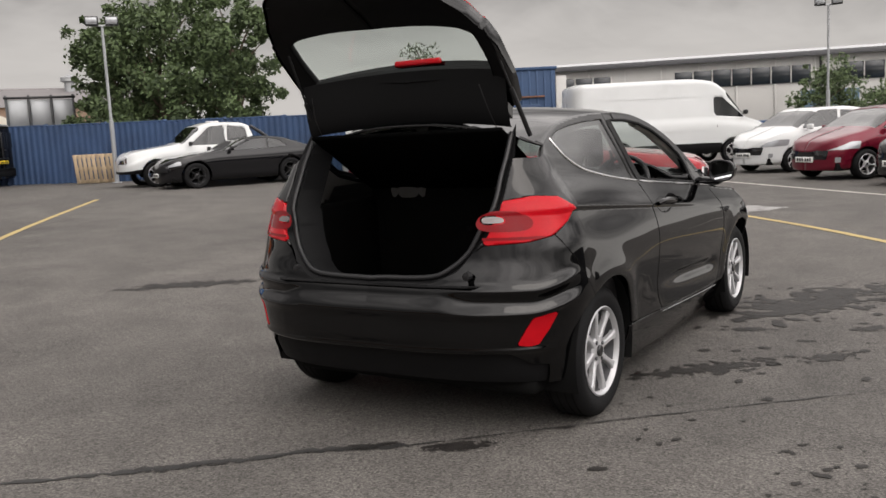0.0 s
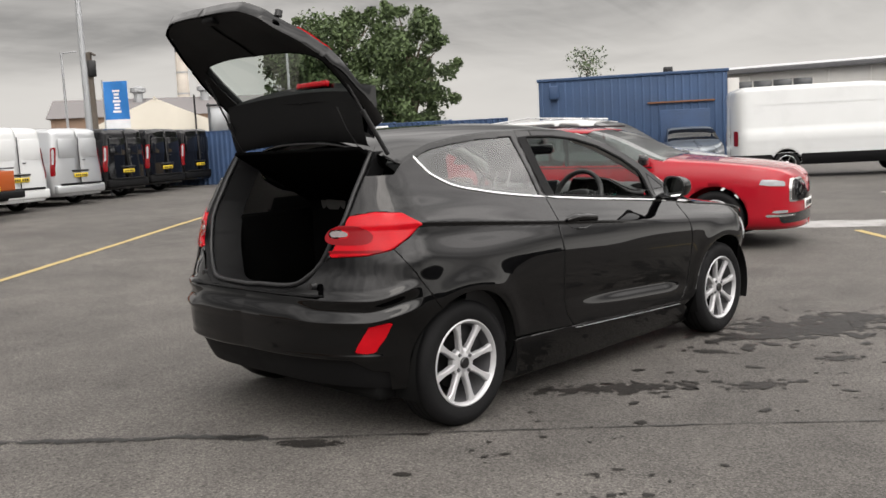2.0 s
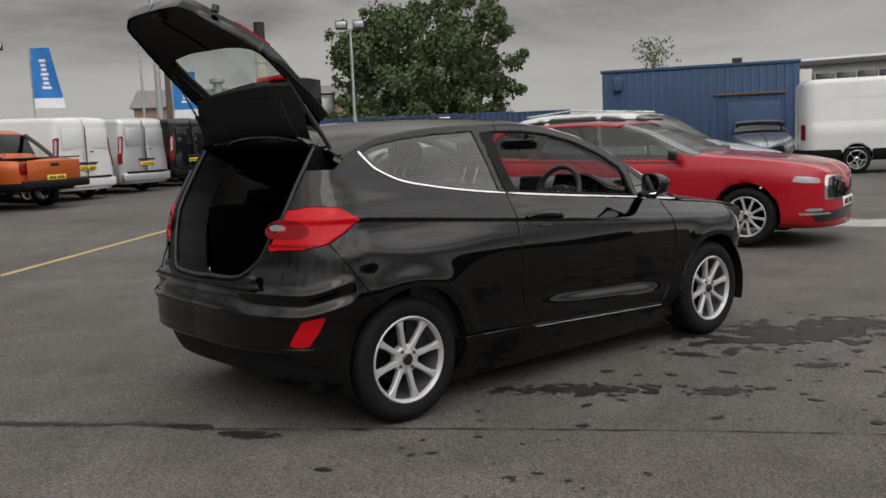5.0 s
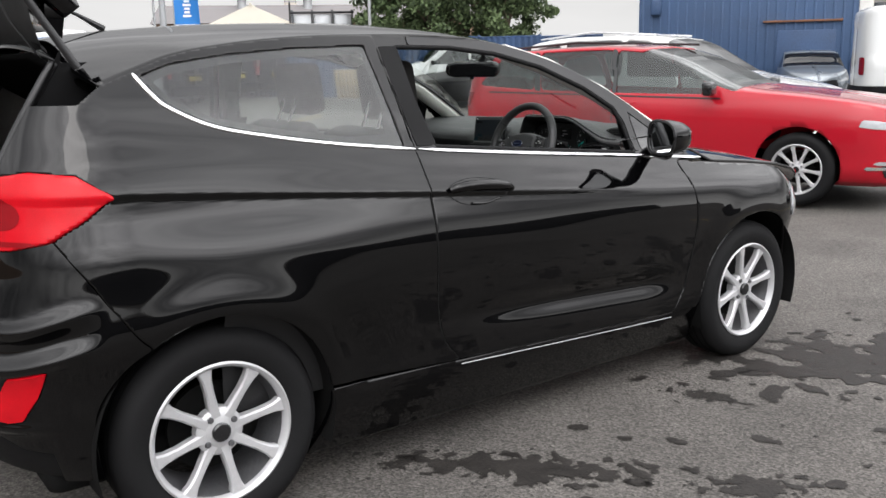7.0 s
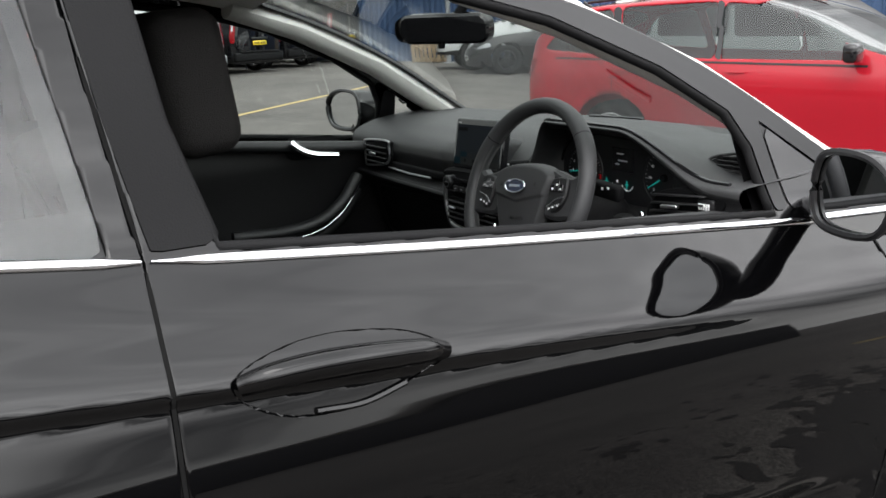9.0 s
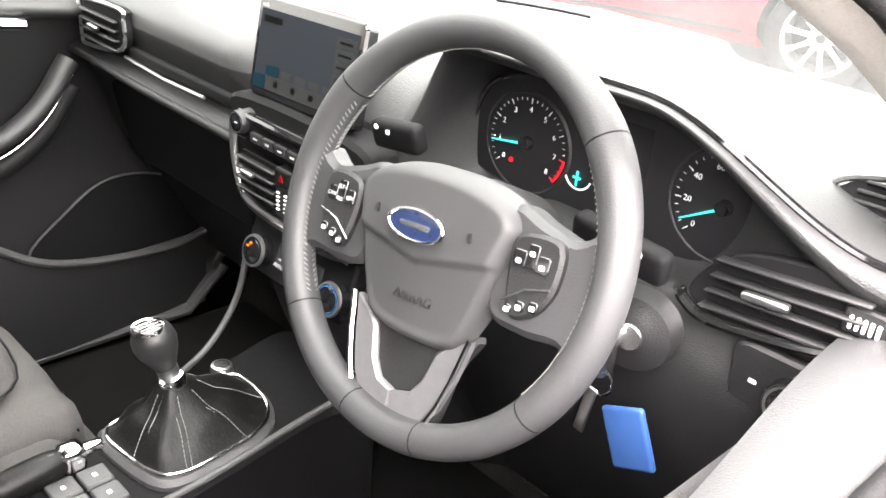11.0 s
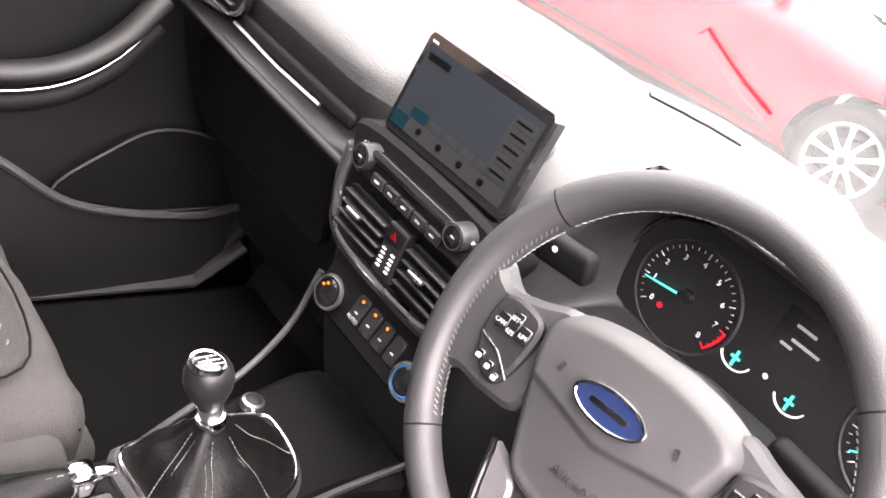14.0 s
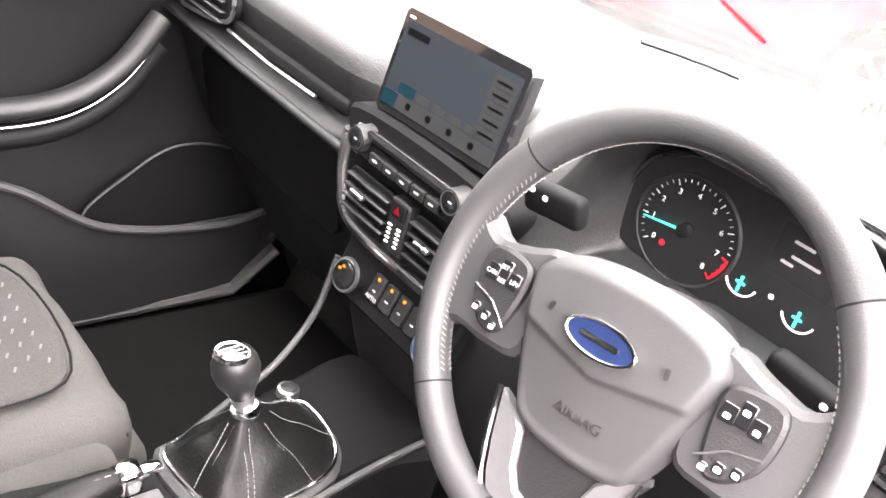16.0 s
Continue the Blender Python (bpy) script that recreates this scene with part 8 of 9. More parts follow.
# row of smaller vans, tails towards the yard
def small_van(label, x, y, paint_):
    c, b, p = vehicle("panel_van", label, "van", at_heading(x, y, 207), 4.97, 1.98, 2.93, 3.95,
        [(0, 1.62), (0.05, 1.98), (0.2, 2.06), (2.2, 2.11), (3.2, 2.08), (3.6, 1.94), (4.25, 1.26), (4.6, 1.12), (4.9, 0.90), (4.97, 0.65)],
        [(0, 1.15), (3.0, 1.16), (4.0, 1.10), (4.97, 0.60)], paint_, DARKGLASS, [[(3.3, 1.2), (3.3, 1.70), (3.6, 1.66), (4.1, 1.18)]], (3.72, 4.26), (-0.5, -0.4), R=0.32, low=0.26, tumble=0.09, sharp_end=60, group="vans")
    p("tail_lamp", inside([(0.055, 0.80), (0.055, 1.55), (0.14, 1.55), (0.12, 0.80)]), RED_DEEP, "tall red and white tail lamp", 0.02, 0.84, 0.012)
    p("lamp_window", inside([(0.075, 1.10), (0.075, 1.50), (0.115, 1.50), (0.105, 1.10)]), CLEAR_LENS, "", 0.02, 0.84, 0.018)
    for sx in (-1, 1):
        part("rear_door_window", box(0.66, 0.02, 0.50, (sx * 0.40, 0.010, 1.52), 0.009), GLOSS_BLACK if paint_ is DARK_PAINT else paint_, c)
    part("door_seam", box(0.012, 0.02, 1.35, (0, -0.006, 1.15)), TRIM, c)
    part("rear_bumper", box(1.84, 0.16, 0.24, (0, 0.04, 0.44), 0.05), PLASTIC if paint_ is DARK_PAINT else paint_, c)
    part("rear_step", box(1.50, 0.10, 0.05, (0, -0.01, 0.575), 0.02), PLASTIC, c)
    plate_on(c, -0.03, 0.80, PLATE_Y, 0.52, 1)
    part("plate_lamp", box(0.62, 0.05, 0.05, (0, -0.02, 0.92), 0.015), TRIM, c)
    part("door_pull", box(0.10, 0.03, 0.03, (0.16, -0.02, 1.20), 0.01), TRIM, c)
    p("side_handle", inside([(2.2, 1.0), (2.2, 1.05), (2.4, 1.05), (2.4, 1.0)]), TRIM, "", 0.02, 0.84, 0.015)
    return c


for i, (label, paint_) in enumerate((("white panel van with tall red tail lamps", WHITE_PAINT), ("silver panel van with tall red tail lamps", SILVER), ("black panel van with tall red tail lamps", DARK_PAINT), ("black panel van with tall red tail lamps", DARK_PAINT), ("black panel van with tall red tail lamps", DARK_PAINT))):
    small_van(label, -18.5 - 1.70 * i, 4.80 + 2.16 * i, paint_)

# orange double-cab pickup and a white one at its side
def pickup(label, m, paint_, bright=False):
    c, b, p = vehicle("pickup_truck", label, "pickup", m, 5.35, 1.86, 3.22, 4.45,
        [(0, 1.06), (0.04, 1.12), (1.30, 1.13), (1.42, 1.20), (1.52, 1.68), (1.9, 1.80), (2.7, 1.82), (3.1, 1.72), (3.75, 1.24), (4.3, 1.16), (5.0, 1.05), (5.3, 0.85), (5.35, 0.7)],
        [(0, 1.03), (1.4, 1.08), (3.2, 1.10), (4.2, 1.06), (5.35, 0.66)], paint_, DARKGLASS,
        [[(1.62, 1.16), (1.70, 1.62), (2.25, 1.70), (2.32, 1.14)], [(2.40, 1.14), (2.34, 1.70), (2.8, 1.68), (3.45, 1.15)]], (3.12, 3.70), (1.44, 1.56), R=0.38, low=0.42, tumble=0.15, sharp_end=14, lower=PLASTIC, group="pickups")
    p("tail_lamp", inside([(0.02, 0.78), (0.02, 1.03), (0.20, 1.03), (0.18, 0.78)]), RED_DEEP, "dark red tail lamp", 0.02, 0.56, 0.012)
    part("tailgate", box(1.44, 0.05, 0.44, (0, -0.005, 0.86), 0.02), paint_, c)
    part("tailgate_handle", box(0.24, 0.03, 0.07, (0, -0.035, 0.98), 0.02), TRIM, c)
    part("step_bumper", box(1.78, 0.18, 0.17, (0, -0.04, 0.56), 0.04), PLASTIC, c)
    part("bed_cap", box(1.62, 1.32, 0.03, (0, 0.70, 1.135), 0.012), TRIM, c, "black load bed cover")
    for sx in (-1, 1):
        part("sport_bar", tube([(sx * 0.72, 0.75, 1.13), (sx * 0.70, 1.20, 1.45), (sx * 0.64, 1.50, 1.66)], 0.05, 8), TRIM, c)
    p("headlamp", inside([(4.85, 0.86), (4.88, 1.0), (5.15, 0.97), (5.28, 0.9), (5.26, 0.82)]), CLEAR_LENS, "", 0.1, 0.56)
    p("grille", inside([(5.22, 0.70), (5.20, 0.93), (5.36, 0.93), (5.36, 0.70)]), CHROME if bright else TRIM, "", 0.05, 0.9)
    mirrors_on(c, 1.86, 3.45, 1.20, TRIM)
    plate_on(c, -0.06, 0.70, PLATE_Y, 0.52, 1)
    return c


pickup("bright orange double-cab pickup with a black bed", at_heading(-16.4, 3.40, 207), ORANGE)
pickup("white double-cab pickup at the end of the row", at_heading(-15.2, 1.0, 207), WHITE_PAINT)
pickup("silver-white pickup parked along the blue fence", at_heading(-16.92, 17.97, 243.6), WHITE_PAINT, True)

# black two-door coupe in front of it, bonnet towards us
coupe, cbody, cpatch = vehicle("coupe_car", "black two-door coupe with dark alloy wheels", "car", at_heading(-15.07, 17.06, 243.6), 4.79, 1.90, 2.72, 3.92,
    [(0, 0.92), (0.12, 1.02), (0.5, 1.06), (1.3, 1.30), (2.0, 1.37), (2.45, 1.32), (3.2, 1.02), (3.7, 0.97), (4.4, 0.86), (4.7, 0.72), (4.79, 0.58)],
    [(0, 0.92), (0.8, 1.0), (2.2, 0.97), (3.2, 0.95), (4.2, 0.82), (4.79, 0.55)], DARK_PAINT, DARKGLASS,
    [[(1.25, 1.04), (1.50, 1.22), (1.80, 1.29), (1.84, 1.0)], [(1.90, 1.0), (1.86, 1.30), (2.3, 1.27), (2.95, 1.0)]], (2.45, 3.14), (0.62, 1.25), R=0.35, spokes=5, metal=TRIM, group="parked cars")
cpatch("headlamp", inside([(4.30, 0.66), (4.32, 0.76), (4.55, 0.72), (4.68, 0.66), (4.66, 0.60)]), CLEAR_LENS, "", 0.1, 0.56)
cpatch("grille", inside([(4.62, 0.48), (4.60, 0.66), (4.80, 0.66), (4.80, 0.48)]), TRIM, "", 0.05, 0.9)
mirrors_on(coupe, 1.90, 2.95, 1.05, DARK_PAINT)
plate_on(coupe, 4.80, 0.40, PLATE_W)

# ---- fence, pallet, poles, banners ----
FENCE_BLUE = mat("worn_blue_steel", (0.028, 0.058, 0.125), 0.6, 0.0, 0.35, 1.2, 40, 0.04)
RUST = mat("rusty_steel", (0.15, 0.07, 0.04), 0.8, 0.0, 0.4, 3, 60, 0.05)
GALV = mat("galvanised_steel", (0.36, 0.37, 0.38), 0.5, 0.6, 0.15, 2, 60, 0.02)
WOOD = mat("bare_pallet_wood", (0.42, 0.32, 0.21), 0.85, 0.0, 0.25, 5, 120, 0.08, each=0.25)
POLE_WOOD = mat("tarred_pole", (0.10, 0.085, 0.07), 0.9, 0.0, 0.3, 4, 80, 0.08)
BANNER = mat("blue_banner_cloth", (0.02, 0.15, 0.42), 0.8, 0.0, 0.1, 3, 200, 0.03)
CLOTH_WHITE = mat("white_print_cloth", (0.65, 0.66, 0.68), 0.8, bump=0.0)
fence = tagged(thing("steel_fence", "worn blue corrugated steel fence round the yard", "fence"), kind="structure")
F0, F1 = Vector((-28.0, 12.6, 0)), Vector((-15.3, 19.94, 0))
fd = (F1 - F0).normalized()
fn = Vector((fd.y, -fd.x, 0))
count = int((F1 - F0).length / 2.0)
for i in range(count):
    a = F0 + fd * 2.0 * i
    g = float(rise(a.x))
    prof = []
    for k in range(41):
        s = 2.0 * k / 40
        prof.append(a + fd * s + fn * (0.03 if (k // 2) % 2 else 0.0))
    verts = [(p.x, p.y, g + z) for z in (0.0, 1.95) for p in prof]
    sharp(part("panel", (verts, [(k, k + 1, 41 + k + 1, 41 + k) for k in range(40)]), FENCE_BLUE, fence), 30)
    part("post", box(0.09, 0.09, 2.0, (a.x - fn.x * 0.06, a.y - fn.y * 0.06, g + 1.0), 0.01, 1), FENCE_BLUE, fence)
    part("rail", tube([a + Vector((0, 0, g + 1.93)), a + fd * 2.0 + Vector((0, 0, g + 1.93))], 0.03, 6), FENCE_BLUE, fence)
tag = part("notice", box(0.42, 0.02, 0.26, (0, 0, 0), 0.005, 1, Matrix.Translation((-19.6, 17.30, 1.95)) @ pose(0, 0, 0, 0, 0, 30)), PLATE_W, fence)
pal = thing("timber_pallet", "pale wooden pallet leaning on the blue fence", "pallet", at=Matrix.Translation((-22.6, 14.95, 0.27)) @ pose(0, 0, 0, 10, 0, 30))
for k in range(9):
    part("board", box(0.115, 0.018, 0.95, (-0.60 + 0.15 * k, -0.06, 0.475), 0.004, 1), WOOD, pal)
for z in (0.06, 0.475, 0.89):
    part("bearer", box(1.32, 0.09, 0.09, (0, 0, z), 0.005, 1), WOOD, pal)


def lamp_pole(x, y, h, turn, heads=2, base=None):
    g = float(rise(x)) if base is None else base
    p = thing("floodlight_pole", "galvanised lamp post with square floodlights", "street lamp", "floodlight poles", at=pose(x, y, g, 0, 0, turn))
    part("pole", tube([(0, 0, 0), (0, 0, h * 0.4), (0, 0, h * 0.4 + 0.01), (0, 0, h)], [0.075, 0.075, 0.05, 0.045], 10), GALV, p)
    part("crossbar", tube([(-0.38, 0, h), (0.38, 0, h)], 0.028, 8), GALV, p)
    for k in range(heads):
        sx = -0.30 + 0.60 * k
        hd = part("lamp_head", box(0.40, 0.22, 0.30, (sx, 0, h + 0.14), 0.03, 2, pose(0, 0, 0, 0, 0, 0)), TRIM, p, "black square floodlight")
        part("lamp_glass", box(0.34, 0.012, 0.22, (sx, -0.113, h + 0.14), 0.005, 1), CLEAR_LENS, hd)
    part("foot_plate", box(0.30, 0.30, 0.03, (0, 0, 0.015), 0.01), GALV, p)
    return p


lamp_pole(-21.9, 15.15, 5.0, 50)
lamp_pole(-3.2, 33.6, 5.4, 10)
lamp_pole(-34.6, 6.6, 5.2, 70)
tall = thing("lighting_mast", "tall plain grey steel mast behind the vans", "mast", at=pose(-26.4, 10.0, 0.29))
part("shaft", tube([(0, 0, 0), (0, 0, 5), (0, 0, 11)], [0.12, 0.10, 0.07], 12), GALV, tall)
part("access_door", box(0.12, 0.03, 0.5, (0.0, -0.115, 0.9), 0.01, 1), GALV, tall)
tele = thing("telegraph_pole", "dark wooden telegraph pole with a crossarm", "pole", at=pose(-34.6, 13.8, 0.33))
part("shaft", tube([(0, 0, 0), (0, 0, 5.7)], [0.16, 0.12], 10), POLE_WOOD, tele)
part("transformer", box(0.35, 0.35, 0.7, (0.1, 0, 5.0), 0.04), TRIM, tele)
part("crossarm", box(1.1, 0.08, 0.08, (0.35, 0, 5.6), 0.01, 1, pose(0, 0, 0, 0, 0, -35)), POLE_WOOD, tele)
side_mast = thing("steel_mast", "thin steel mast beside the wooden pole", "mast", at=pose(-35.8, 13.1, 0.33))
part("shaft", tube([(0, 0, 0), (0, 0, 5.8)], [0.07, 0.05], 8), GALV, side_mast)
part("arm", tube([(0, 0, 5.75), (0.5, 0.5, 5.8)], 0.03, 6), GALV, side_mast)


def banner(x, y, top_, bottom, w, turn, lean):
    g = float(rise(x))
    b = thing("feather_banner", "blue cloth banner on a pole with white lettering strip", "banner", "banners", at=pose(x, y, g, 0, 0, turn))
    part("banner_pole", tube([(-w / 2 - 0.03, 0, 0), (-w / 2 - 0.03, 0, top_ - g + 0.05)], 0.025, 8), GALV, b)
    h0, h1 = bottom - g, top_ - g
    f = lambda u, v: np.stack([u + lean * (1 - v) * w * (u + w / 2) * 1.0, 0.05 * np.sin(5 * u / w + 3 * v), h0 + (h1 - h0) * v], -1)
    part("cloth", sheet(f, np.linspace(-w / 2, w / 2, 9), np.linspace(0, 1, 20)), BANNER, b, "blue banner cloth")
    letters = lambda u, v: f(u, v) + np.array([0, -0.02, 0])
    for k in range(7):
        v0 = 0.18 + 0.09 * k
        wd = w * (0.22 if k % 3 else 0.32)
        for back in (0, 1):
            q = (lambda u, v: letters(u, v)) if not back else (lambda u, v: f(u, v) + np.array([0, 0.02, 0]))
            part("lettering_bar", sheet(q, np.linspace(-wd / 2, wd / 2, 4), np.linspace(v0, v0 + 0.055, 3)), CLOTH_WHITE, b)
    part("hem", sheet(lambda u, v: np.stack([u + lean * (1 + 0.15 - v * 0.15) * w * (u + w / 2), 0.05 * np.sin(5 * u / w), h0 - 0.28 + 0.28 * v], -1), np.linspace(-w / 2, w / 2, 6), np.linspace(0, 1, 3)), CLOTH_WHITE, b)
    return b


banner(-23.3, 9.6, 3.80, 2.62, 0.72, 55, 0.0)
banner(-22.6, 5.1, 4.35, 2.95, 0.52, 62, 0.9)

# ---- sheds and far buildings ----
SHED_BLUE = mat("faded_blue_cladding", (0.030, 0.062, 0.13), 0.65, 0.0, 0.3, 0.7, 30, 0.04)
CLAD = mat("pale_cladding", (0.52, 0.51, 0.49), 0.75, 0.0, 0.12, 0.5, 20, 0.03)
ROOF_GREY = mat("grey_roof_sheet", (0.42, 0.43, 0.44), 0.7, 0.0, 0.15, 0.4, 20, 0.03)
BRICK = mat("dull_brick", (0.22, 0.15, 0.11), 0.9, 0.0, 0.3, 1, 25, 0.05)
TARP = mat("cream_tent_cloth", (0.62, 0.58, 0.50), 0.8, 0.0, 0.1, 0.6, 30, 0.03)
SHUTTER = mat("blue_grey_shutter", (0.10, 0.16, 0.22), 0.6, 0.0, 0.15, 1, 40, 0.03)
PANE = mat("dark_window_pane", (0.02, 0.025, 0.03), 0.08, 0.0, 0.2, 1, 10, 0.0, coat=0.5)


def along(a, b):
    d = (Vector((*b, 0)) - Vector((*a, 0)))
    return d.length, Matrix.Translation((*a, 0)) @ Matrix.Rotation(math.atan2(d.y, d.x), 4, "Z")


ln, m = along((-15.1, 20.3), (-10.1, 23.6))
shed = thing("steel_shed", "faded blue steel shed with a pale doorway", "shed", at=m @ Matrix.Translation((0, 0, 0.1)))
part("wall", box(ln, 5.0, 3.15, (ln / 2, 2.5, 1.575), 0.03), SHED_BLUE, shed)
for k in range(24):
    part("rib", box(0.07, 0.03, 3.1, (0.12 + k * (ln - 0.24) / 23, -0.012, 1.56), 0.01, 1), SHED_BLUE, shed)
part("roof_edge", box(ln + 0.1, 5.1, 0.10, (ln / 2, 2.5, 3.17), 0.02), SHED_BLUE, shed)
part("roof_vent", box(0.30, 0.25, 0.22, (ln * 0.70, 0.6, 3.30), 0.03), TRIM, shed)
part("wall_box", box(0.30, 0.16, 0.45, (0.50, -0.08, 2.75), 0.04), FENCE_BLUE, shed)
part("shed_door", box(1.55, 0.05, 2.0, (ln * 0.78, -0.03, 1.0), 0.02), FENCE_BLUE, shed)
part("lintel", box(2.1, 0.08, 0.06, (ln * 0.76, -0.05, 2.25), 0.01), RUST, shed)
part("pale_jamb", box(0.35, 0.08, 2.9, (ln + 0.18, 0.03, 1.45), 0.02), CLAD, shed)

ln, m = along((-22.5, 44.5), (8.0, 54.0))
hall = thing("warehouse", "long pale clad warehouse with a low grey roof", "warehouse", at=m)
part("wall", box(ln, 14, 4.6, (ln / 2, 7, 2.3), 0.05), CLAD, hall)
verts = [(-0.4, -0.4, 4.6), (ln + 0.4, -0.4, 4.6), (ln + 0.4, 7, 5.35), (-0.4, 7, 5.35), (-0.4, 14.4, 4.6), (ln + 0.4, 14.4, 4.6)]
part("roof", (verts, [(0, 1, 2, 3), (3, 2, 5, 4), (0, 3, 4), (1, 5, 2)]), ROOF_GREY, hall, smooth=False)
part("fascia", box(ln + 0.8, 0.12, 0.28, (ln / 2, -0.42, 4.6), 0.02), mat("dark_fascia", (0.10, 0.10, 0.105), 0.6), hall)
for x0, n in ((1.2, 5), (10.0, 7), (19.0, 3)):
    for k in range(n):
        w = part("window", box(0.98, 0.10, 0.95, (x0 + 1.05 * k, -0.03, 3.55), 0.01, 1), PANE, hall)
        part("window_frame", box(0.06, 0.14, 1.0, (x0 + 0.52 + 1.05 * k, -0.05, 3.55), 0.01, 1), CLAD, w)
for x in (4.8, 14.6):
    part("roller_door", box(3.0, 0.12, 2.6, (x + 3.2, -0.02, 1.3), 0.02), SHUTTER, hall)
for k in range(16):
    part("wall_rib", box(0.10, 0.06, 4.5, (0.5 + k * (ln - 1) / 15, -0.04, 2.25), 0.01, 1), CLAD, hall)
part("downpipe", tube([(17.3, -0.15, 0), (17.3, -0.15, 4.4)], 0.07, 8), TRIM, hall)
part("dark_bank", box(ln, 0.8, 1.1, (ln / 2, -4.5, 0.55), 0.2), SHED_BLUE, hall, "dark blue low fence in front")

tent = thing("storage_tent", "cream fabric storage hall with a ridged roof", "tent", at=pose(-44.6, 21.8, 0.3, 0, 0, 60))
verts = [(-5.2, 0, 0), (5.2, 0, 0), (5.2, 0, 2.2), (0, 0, 4.5), (-5.2, 0, 2.2), (-5.2, 16, 0), (5.2, 16, 0), (5.2, 16, 2.2), (0, 16, 4.5), (-5.2, 16, 2.2)]
part("canopy", (verts, [(0, 1, 2, 3, 4), (5, 9, 8, 7, 6), (1, 6, 7, 2), (2, 7, 8, 3), (3, 8, 9, 4), (4, 9, 5, 0)]), TARP, tent, smooth=False)
part("ridge", tube([(0, -0.1, 4.52), (0, 16, 4.52)], 0.08, 6), TARP, tent)
part("flue", tube([(2.2, -0.3, 2.0), (2.2, -0.3, 4.6)], 0.06, 6), TRIM, tent)
works = thing("factory", "low brick works with a long roof and vents", "factory", at=pose(-56, 33, 0.3, 0, 0, 62))
part("wall", box(24, 10, 4.2, (0, 5, 2.1), 0.05), BRICK, works)
verts = [(-12.3, -0.3, 4.2), (12.3, -0.3, 4.2), (12.3, 5, 5.8), (-12.3, 5, 5.8), (-12.3, 10.3, 4.2), (12.3, 10.3, 4.2)]
part("roof", (verts, [(0, 1, 2, 3), (3, 2, 5, 4), (0, 3, 4), (1, 5, 2)]), mat("slate_roof", (0.16, 0.15, 0.15), 0.85), works, smooth=False)
for x in (-6, -1, 5):
    part("roof_vent", lathe([(0.35, 5.2), (0.35, 6.1), (0.6, 6.2), (0.6, 6.5), (0, 6.7)], 12, Matrix.Translation((x, 4, 0))), GALV, works)
stack_ = thing("factory_chimney", "tall pale chimney with a dark cap", "chimney", at=pose(-75.1, 40.5, 0.3))
part("shaft", lathe([(0.70, 0), (0.52, 11.2), (0.52, 11.2)], 20), mat("pale_chimney", (0.55, 0.50, 0.44), 0.85, vary=0.2, scale=1), stack_)
part("cap", lathe([(0.54, 11.0), (0.54, 13.0), (0.40, 13.0)], 20), TRIM, stack_)
for z in (3, 5, 7, 9):
    part("band", lathe([(0.70 - 0.016 * z + 0.02, z), (0.70 - 0.016 * z + 0.02, z + 0.15)], 20), GALV, stack_)
hoard = thing("steel_hoarding", "tall grey framed hoarding behind the fence", "hoarding", at=pose(-29.1, 16.3, 0.3, 0, 0, 58))
for i in range(3):
    for j in range(2):
        part("panel", box(0.72, 0.04, 1.25, (0.40 + 0.78 * i - 0.1, 0, 1.1 + 1.3 * j), 0.01, 1), GALV, hoard)
for i in range(4):
    part("post", box(0.09, 0.10, 3.2, (0.78 * i - 0.1, -0.03, 1.6), 0.01, 1), mat("dark_frame_%s" % "abcd"[i], (0.06, 0.065, 0.07), 0.7) if i == 0 else TRIM, hoard)
for z in (0.45, 1.75, 3.1):
    part("beam", box(2.5, 0.08, 0.09, (1.07, -0.05, z), 0.01, 1), TRIM, hoard)
# walls out of view behind the camera, added to show dark in the paintwork
ln, m = along((15.0, -16.0), (17.0, 22.0))
own = tagged(thing("reflected_wall", "plain grey wall added out of view for the paintwork to reflect", "building", at=m), kind="structure")
part("wall", box(ln, 6, 2.3, (ln / 2, -3, 1.15), 0.05), mat("reflected_wall_grey", (0.10, 0.10, 0.105), 0.6), own)
part("parapet", box(ln, 6.1, 0.2, (ln / 2, -3, 2.4), 0.05), CLAD, own)
ln, m = along((-24.0, -20.0), (16.0, -18.0))
own2 = tagged(thing("unseen_back_wall", "plain dark wall added out of view behind the car", "wall", at=m), kind="structure")
part("wall", box(ln, 0.4, 3.0, (ln / 2, 0, 1.5), 0.05), BRICK, own2)

# ---- trees ----
BARK = mat("grey_bark", (0.12, 0.09, 0.065), 0.95, 0.0, 0.3, 6, 60, 0.1)
LEAF = mat("dull_green_leaf", (0.066, 0.098, 0.036), 0.7, 0.0, 0.4, 1.5, 20, 0.0)
# the same leaf at about half the colour: shade inside the crown, painted in
LEAF_SHADED = mat("shaded_green_leaf", (0.036, 0.056, 0.022), 0.7, 0.0, 0.4, 1.5, 20, 0.0)


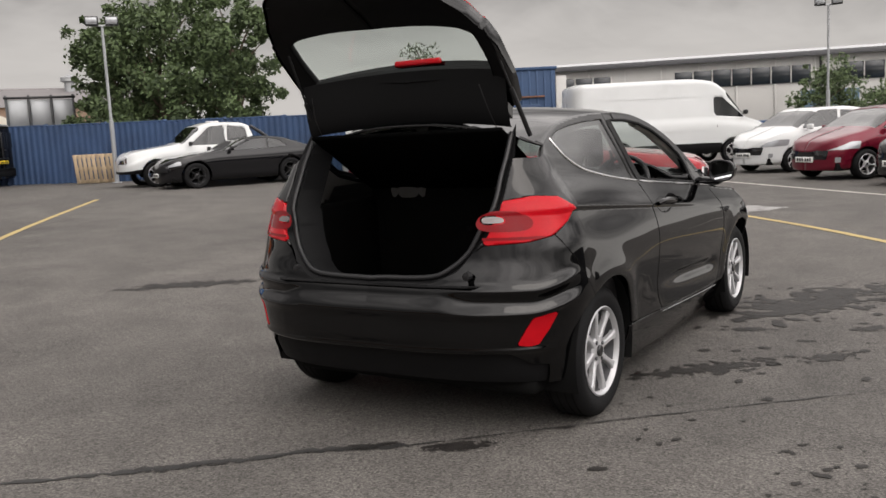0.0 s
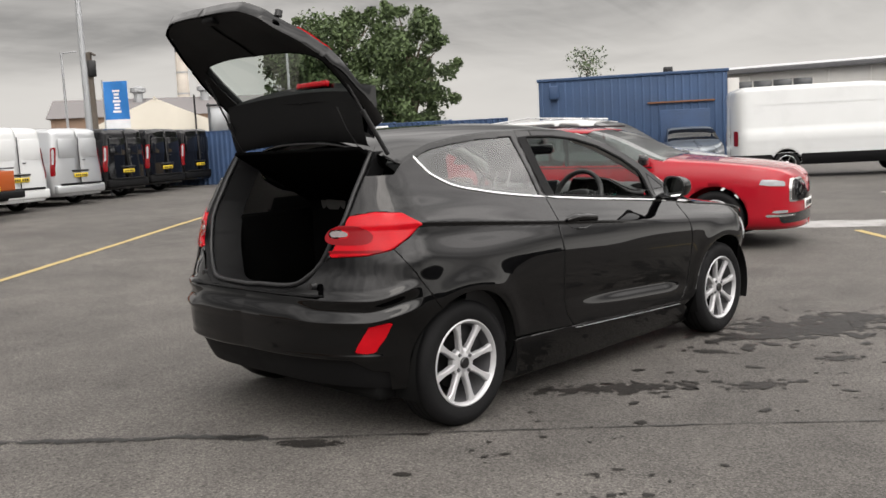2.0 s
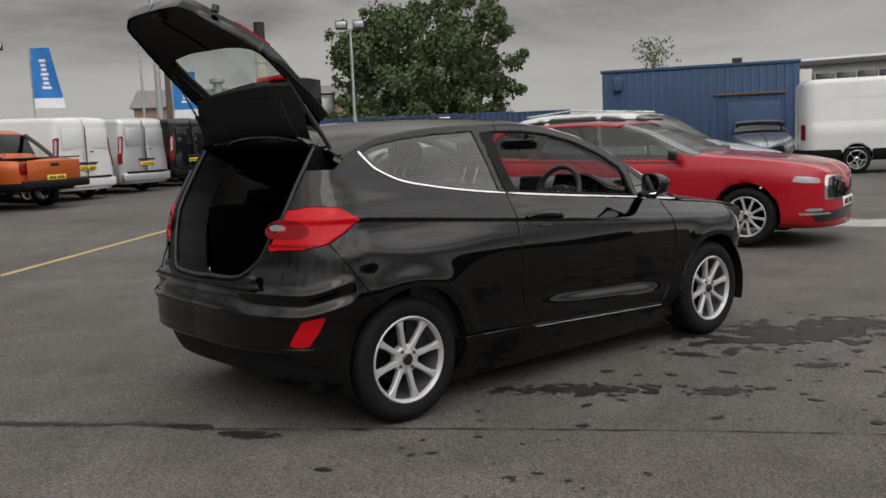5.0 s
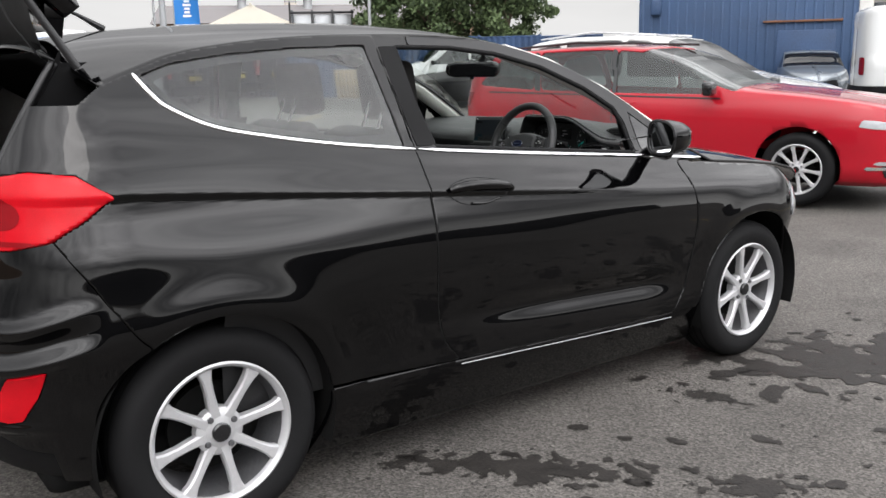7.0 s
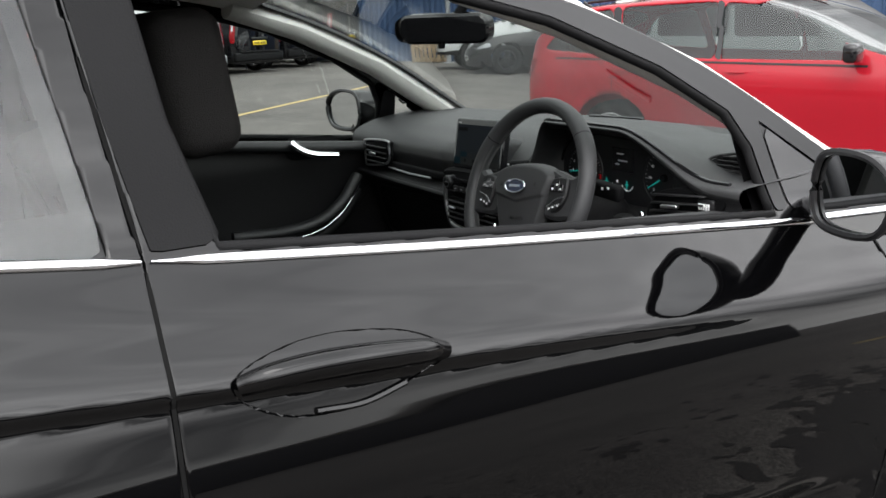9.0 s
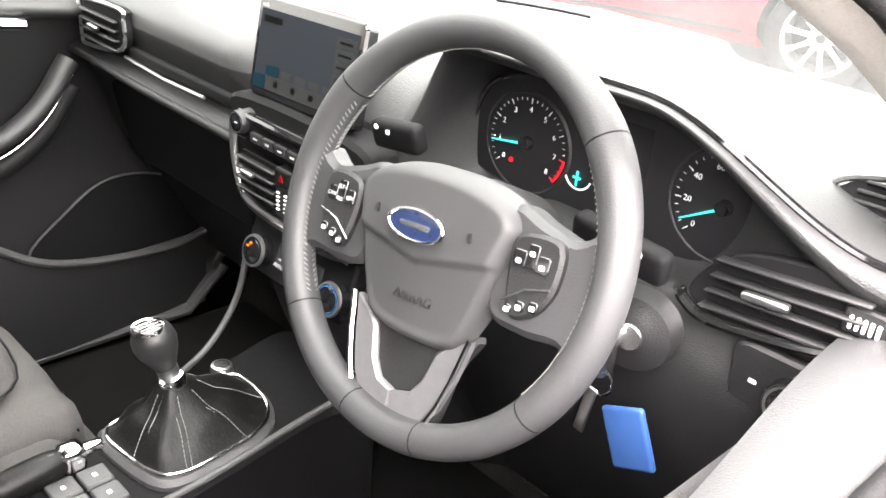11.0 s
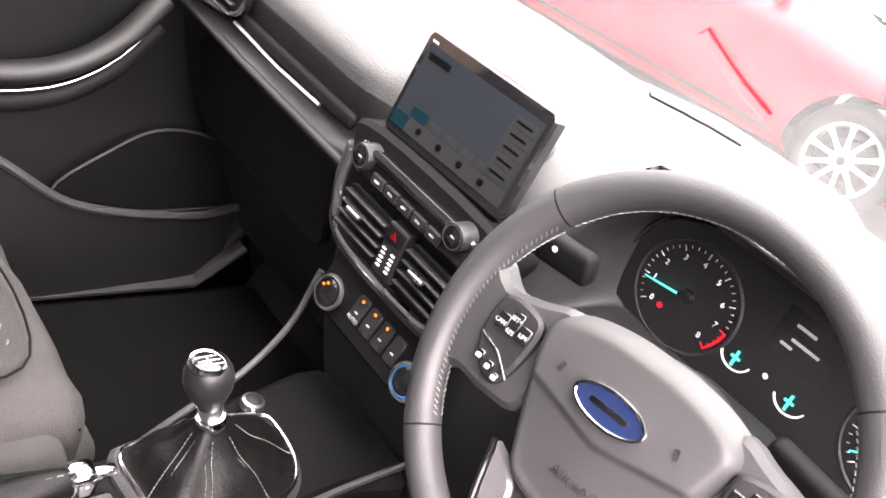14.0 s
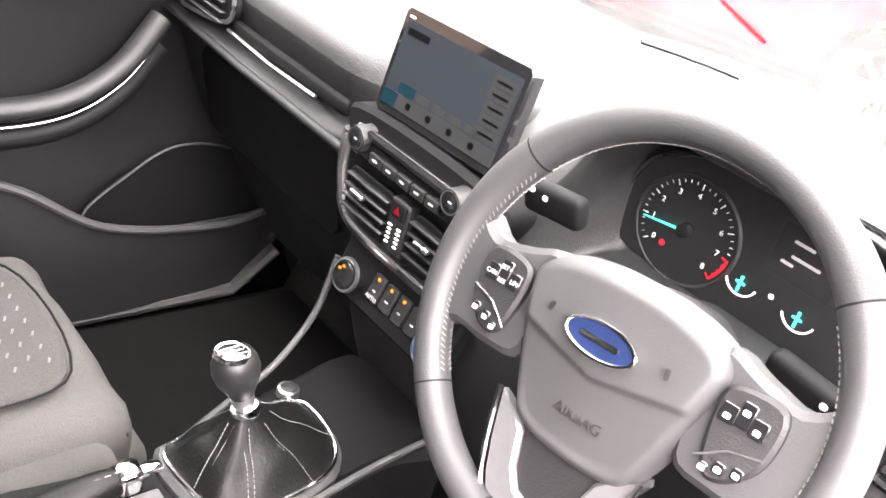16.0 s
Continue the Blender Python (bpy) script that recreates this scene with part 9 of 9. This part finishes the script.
def tree(label, x, y, h, spread, seed, leaves=9000, leaf=0.16, bare=0.18, z0=None, name="tree"):
    """A tapered trunk, forked limbs, and a crown of many small leaves in uneven clumps."""
    rnd = random.Random(seed)
    t = thing(name, label, "tree" if h > 2.5 else "bush", "trees", at=pose(x, y, float(rise(x)) if z0 is None else z0))
    trunk_h = h * bare
    wood = [tube([(0, 0, 0), (0.05, 0, trunk_h), (0, 0.1, h * 0.62)], [h * 0.022, h * 0.016, h * 0.006], 8)]
    clumps = []
    for k in range(22):
        a = rnd.uniform(0, 6.28)
        zz_ = rnd.uniform(trunk_h * 0.9, h * 0.82)
        reach = spread * rnd.uniform(0.35, 0.85) * (1 - 0.55 * max(0, (zz_ - h * 0.45) / (h * 0.55)))
        end = Vector((reach * math.cos(a), reach * math.sin(a), zz_ + h * rnd.uniform(0.02, 0.14)))
        wood.append(tube([(0, 0, zz_ * 0.8), end * 0.5 + Vector((0, 0, zz_ * 0.42)), end], [h * 0.009, h * 0.006, h * 0.002], 5))
        for q in range(4):
            clumps.append((end + Vector((rnd.gauss(0, 1), rnd.gauss(0, 1), rnd.gauss(0, 0.8))) * spread * 0.22, spread * rnd.uniform(0.10, 0.24)))
    for k in range(22):
        clumps.append((Vector((rnd.gauss(0, 0.34) * spread, rnd.gauss(0, 0.34) * spread, rnd.uniform(trunk_h, h * 0.9))), spread * rnd.uniform(0.12, 0.26)))
    for k in range(14):  # shoots that stand clear of the outline
        a, zz_ = rnd.uniform(0, 6.28), rnd.uniform(0.35, 0.98)
        rr_ = spread * (1.0 if zz_ < 0.7 else 1.0 - 1.6 * (zz_ - 0.7)) * rnd.uniform(0.75, 1.05)
        clumps.append((Vector((rr_ * math.cos(a), rr_ * math.sin(a), h * zz_)), spread * rnd.uniform(0.06, 0.12)))
    part("trunk", fused(*wood), BARK, t)
    for material, share, nm in ((LEAF, 0.6, "crown"), (LEAF_SHADED, 0.4, "inner_crown")):
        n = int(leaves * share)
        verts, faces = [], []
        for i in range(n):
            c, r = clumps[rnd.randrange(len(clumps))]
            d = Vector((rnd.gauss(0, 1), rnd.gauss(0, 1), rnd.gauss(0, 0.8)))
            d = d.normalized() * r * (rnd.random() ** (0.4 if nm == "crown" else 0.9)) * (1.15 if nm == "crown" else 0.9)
            p = c + d
            if p.z < trunk_h * 0.55:
                continue
            s = leaf * rnd.uniform(0.6, 1.3)
            u = Vector((rnd.gauss(0, 1), rnd.gauss(0, 1), rnd.gauss(0, 1))).normalized()
            w = u.orthogonal().normalized()
            b = len(verts)
            verts += [p - u * s * 0.5, p + w * s * 0.28, p + u * s * 0.5, p - w * s * 0.28]
            faces.append((b, b + 1, b + 2, b + 3))
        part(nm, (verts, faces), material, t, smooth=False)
    return t


tree("broad green tree behind the blue fence", -24.6, 19.6, 6.9, 2.6, 11, 25000, 0.17)
tree("broad green tree behind the blue fence", -22.6, 21.6, 7.0, 2.0, 12, 21000, 0.17)
tree("slim green tree at the end of the fence", -26.1, 18.7, 6.3, 1.6, 14, 13000, 0.16)
tree("small leafy shrub growing on the shed roof", -14.4, 22.0, 1.15, 0.75, 15, 500, 0.09, 0.2, 3.2, "shrub")
tree("dark green shrub by the warehouse", -3.6, 36.0, 3.4, 1.6, 16, 5000, 0.16, 0.12)
tree("dark green shrub by the warehouse", -1.5, 37.5, 2.4, 1.4, 18, 3000, 0.16, 0.1)
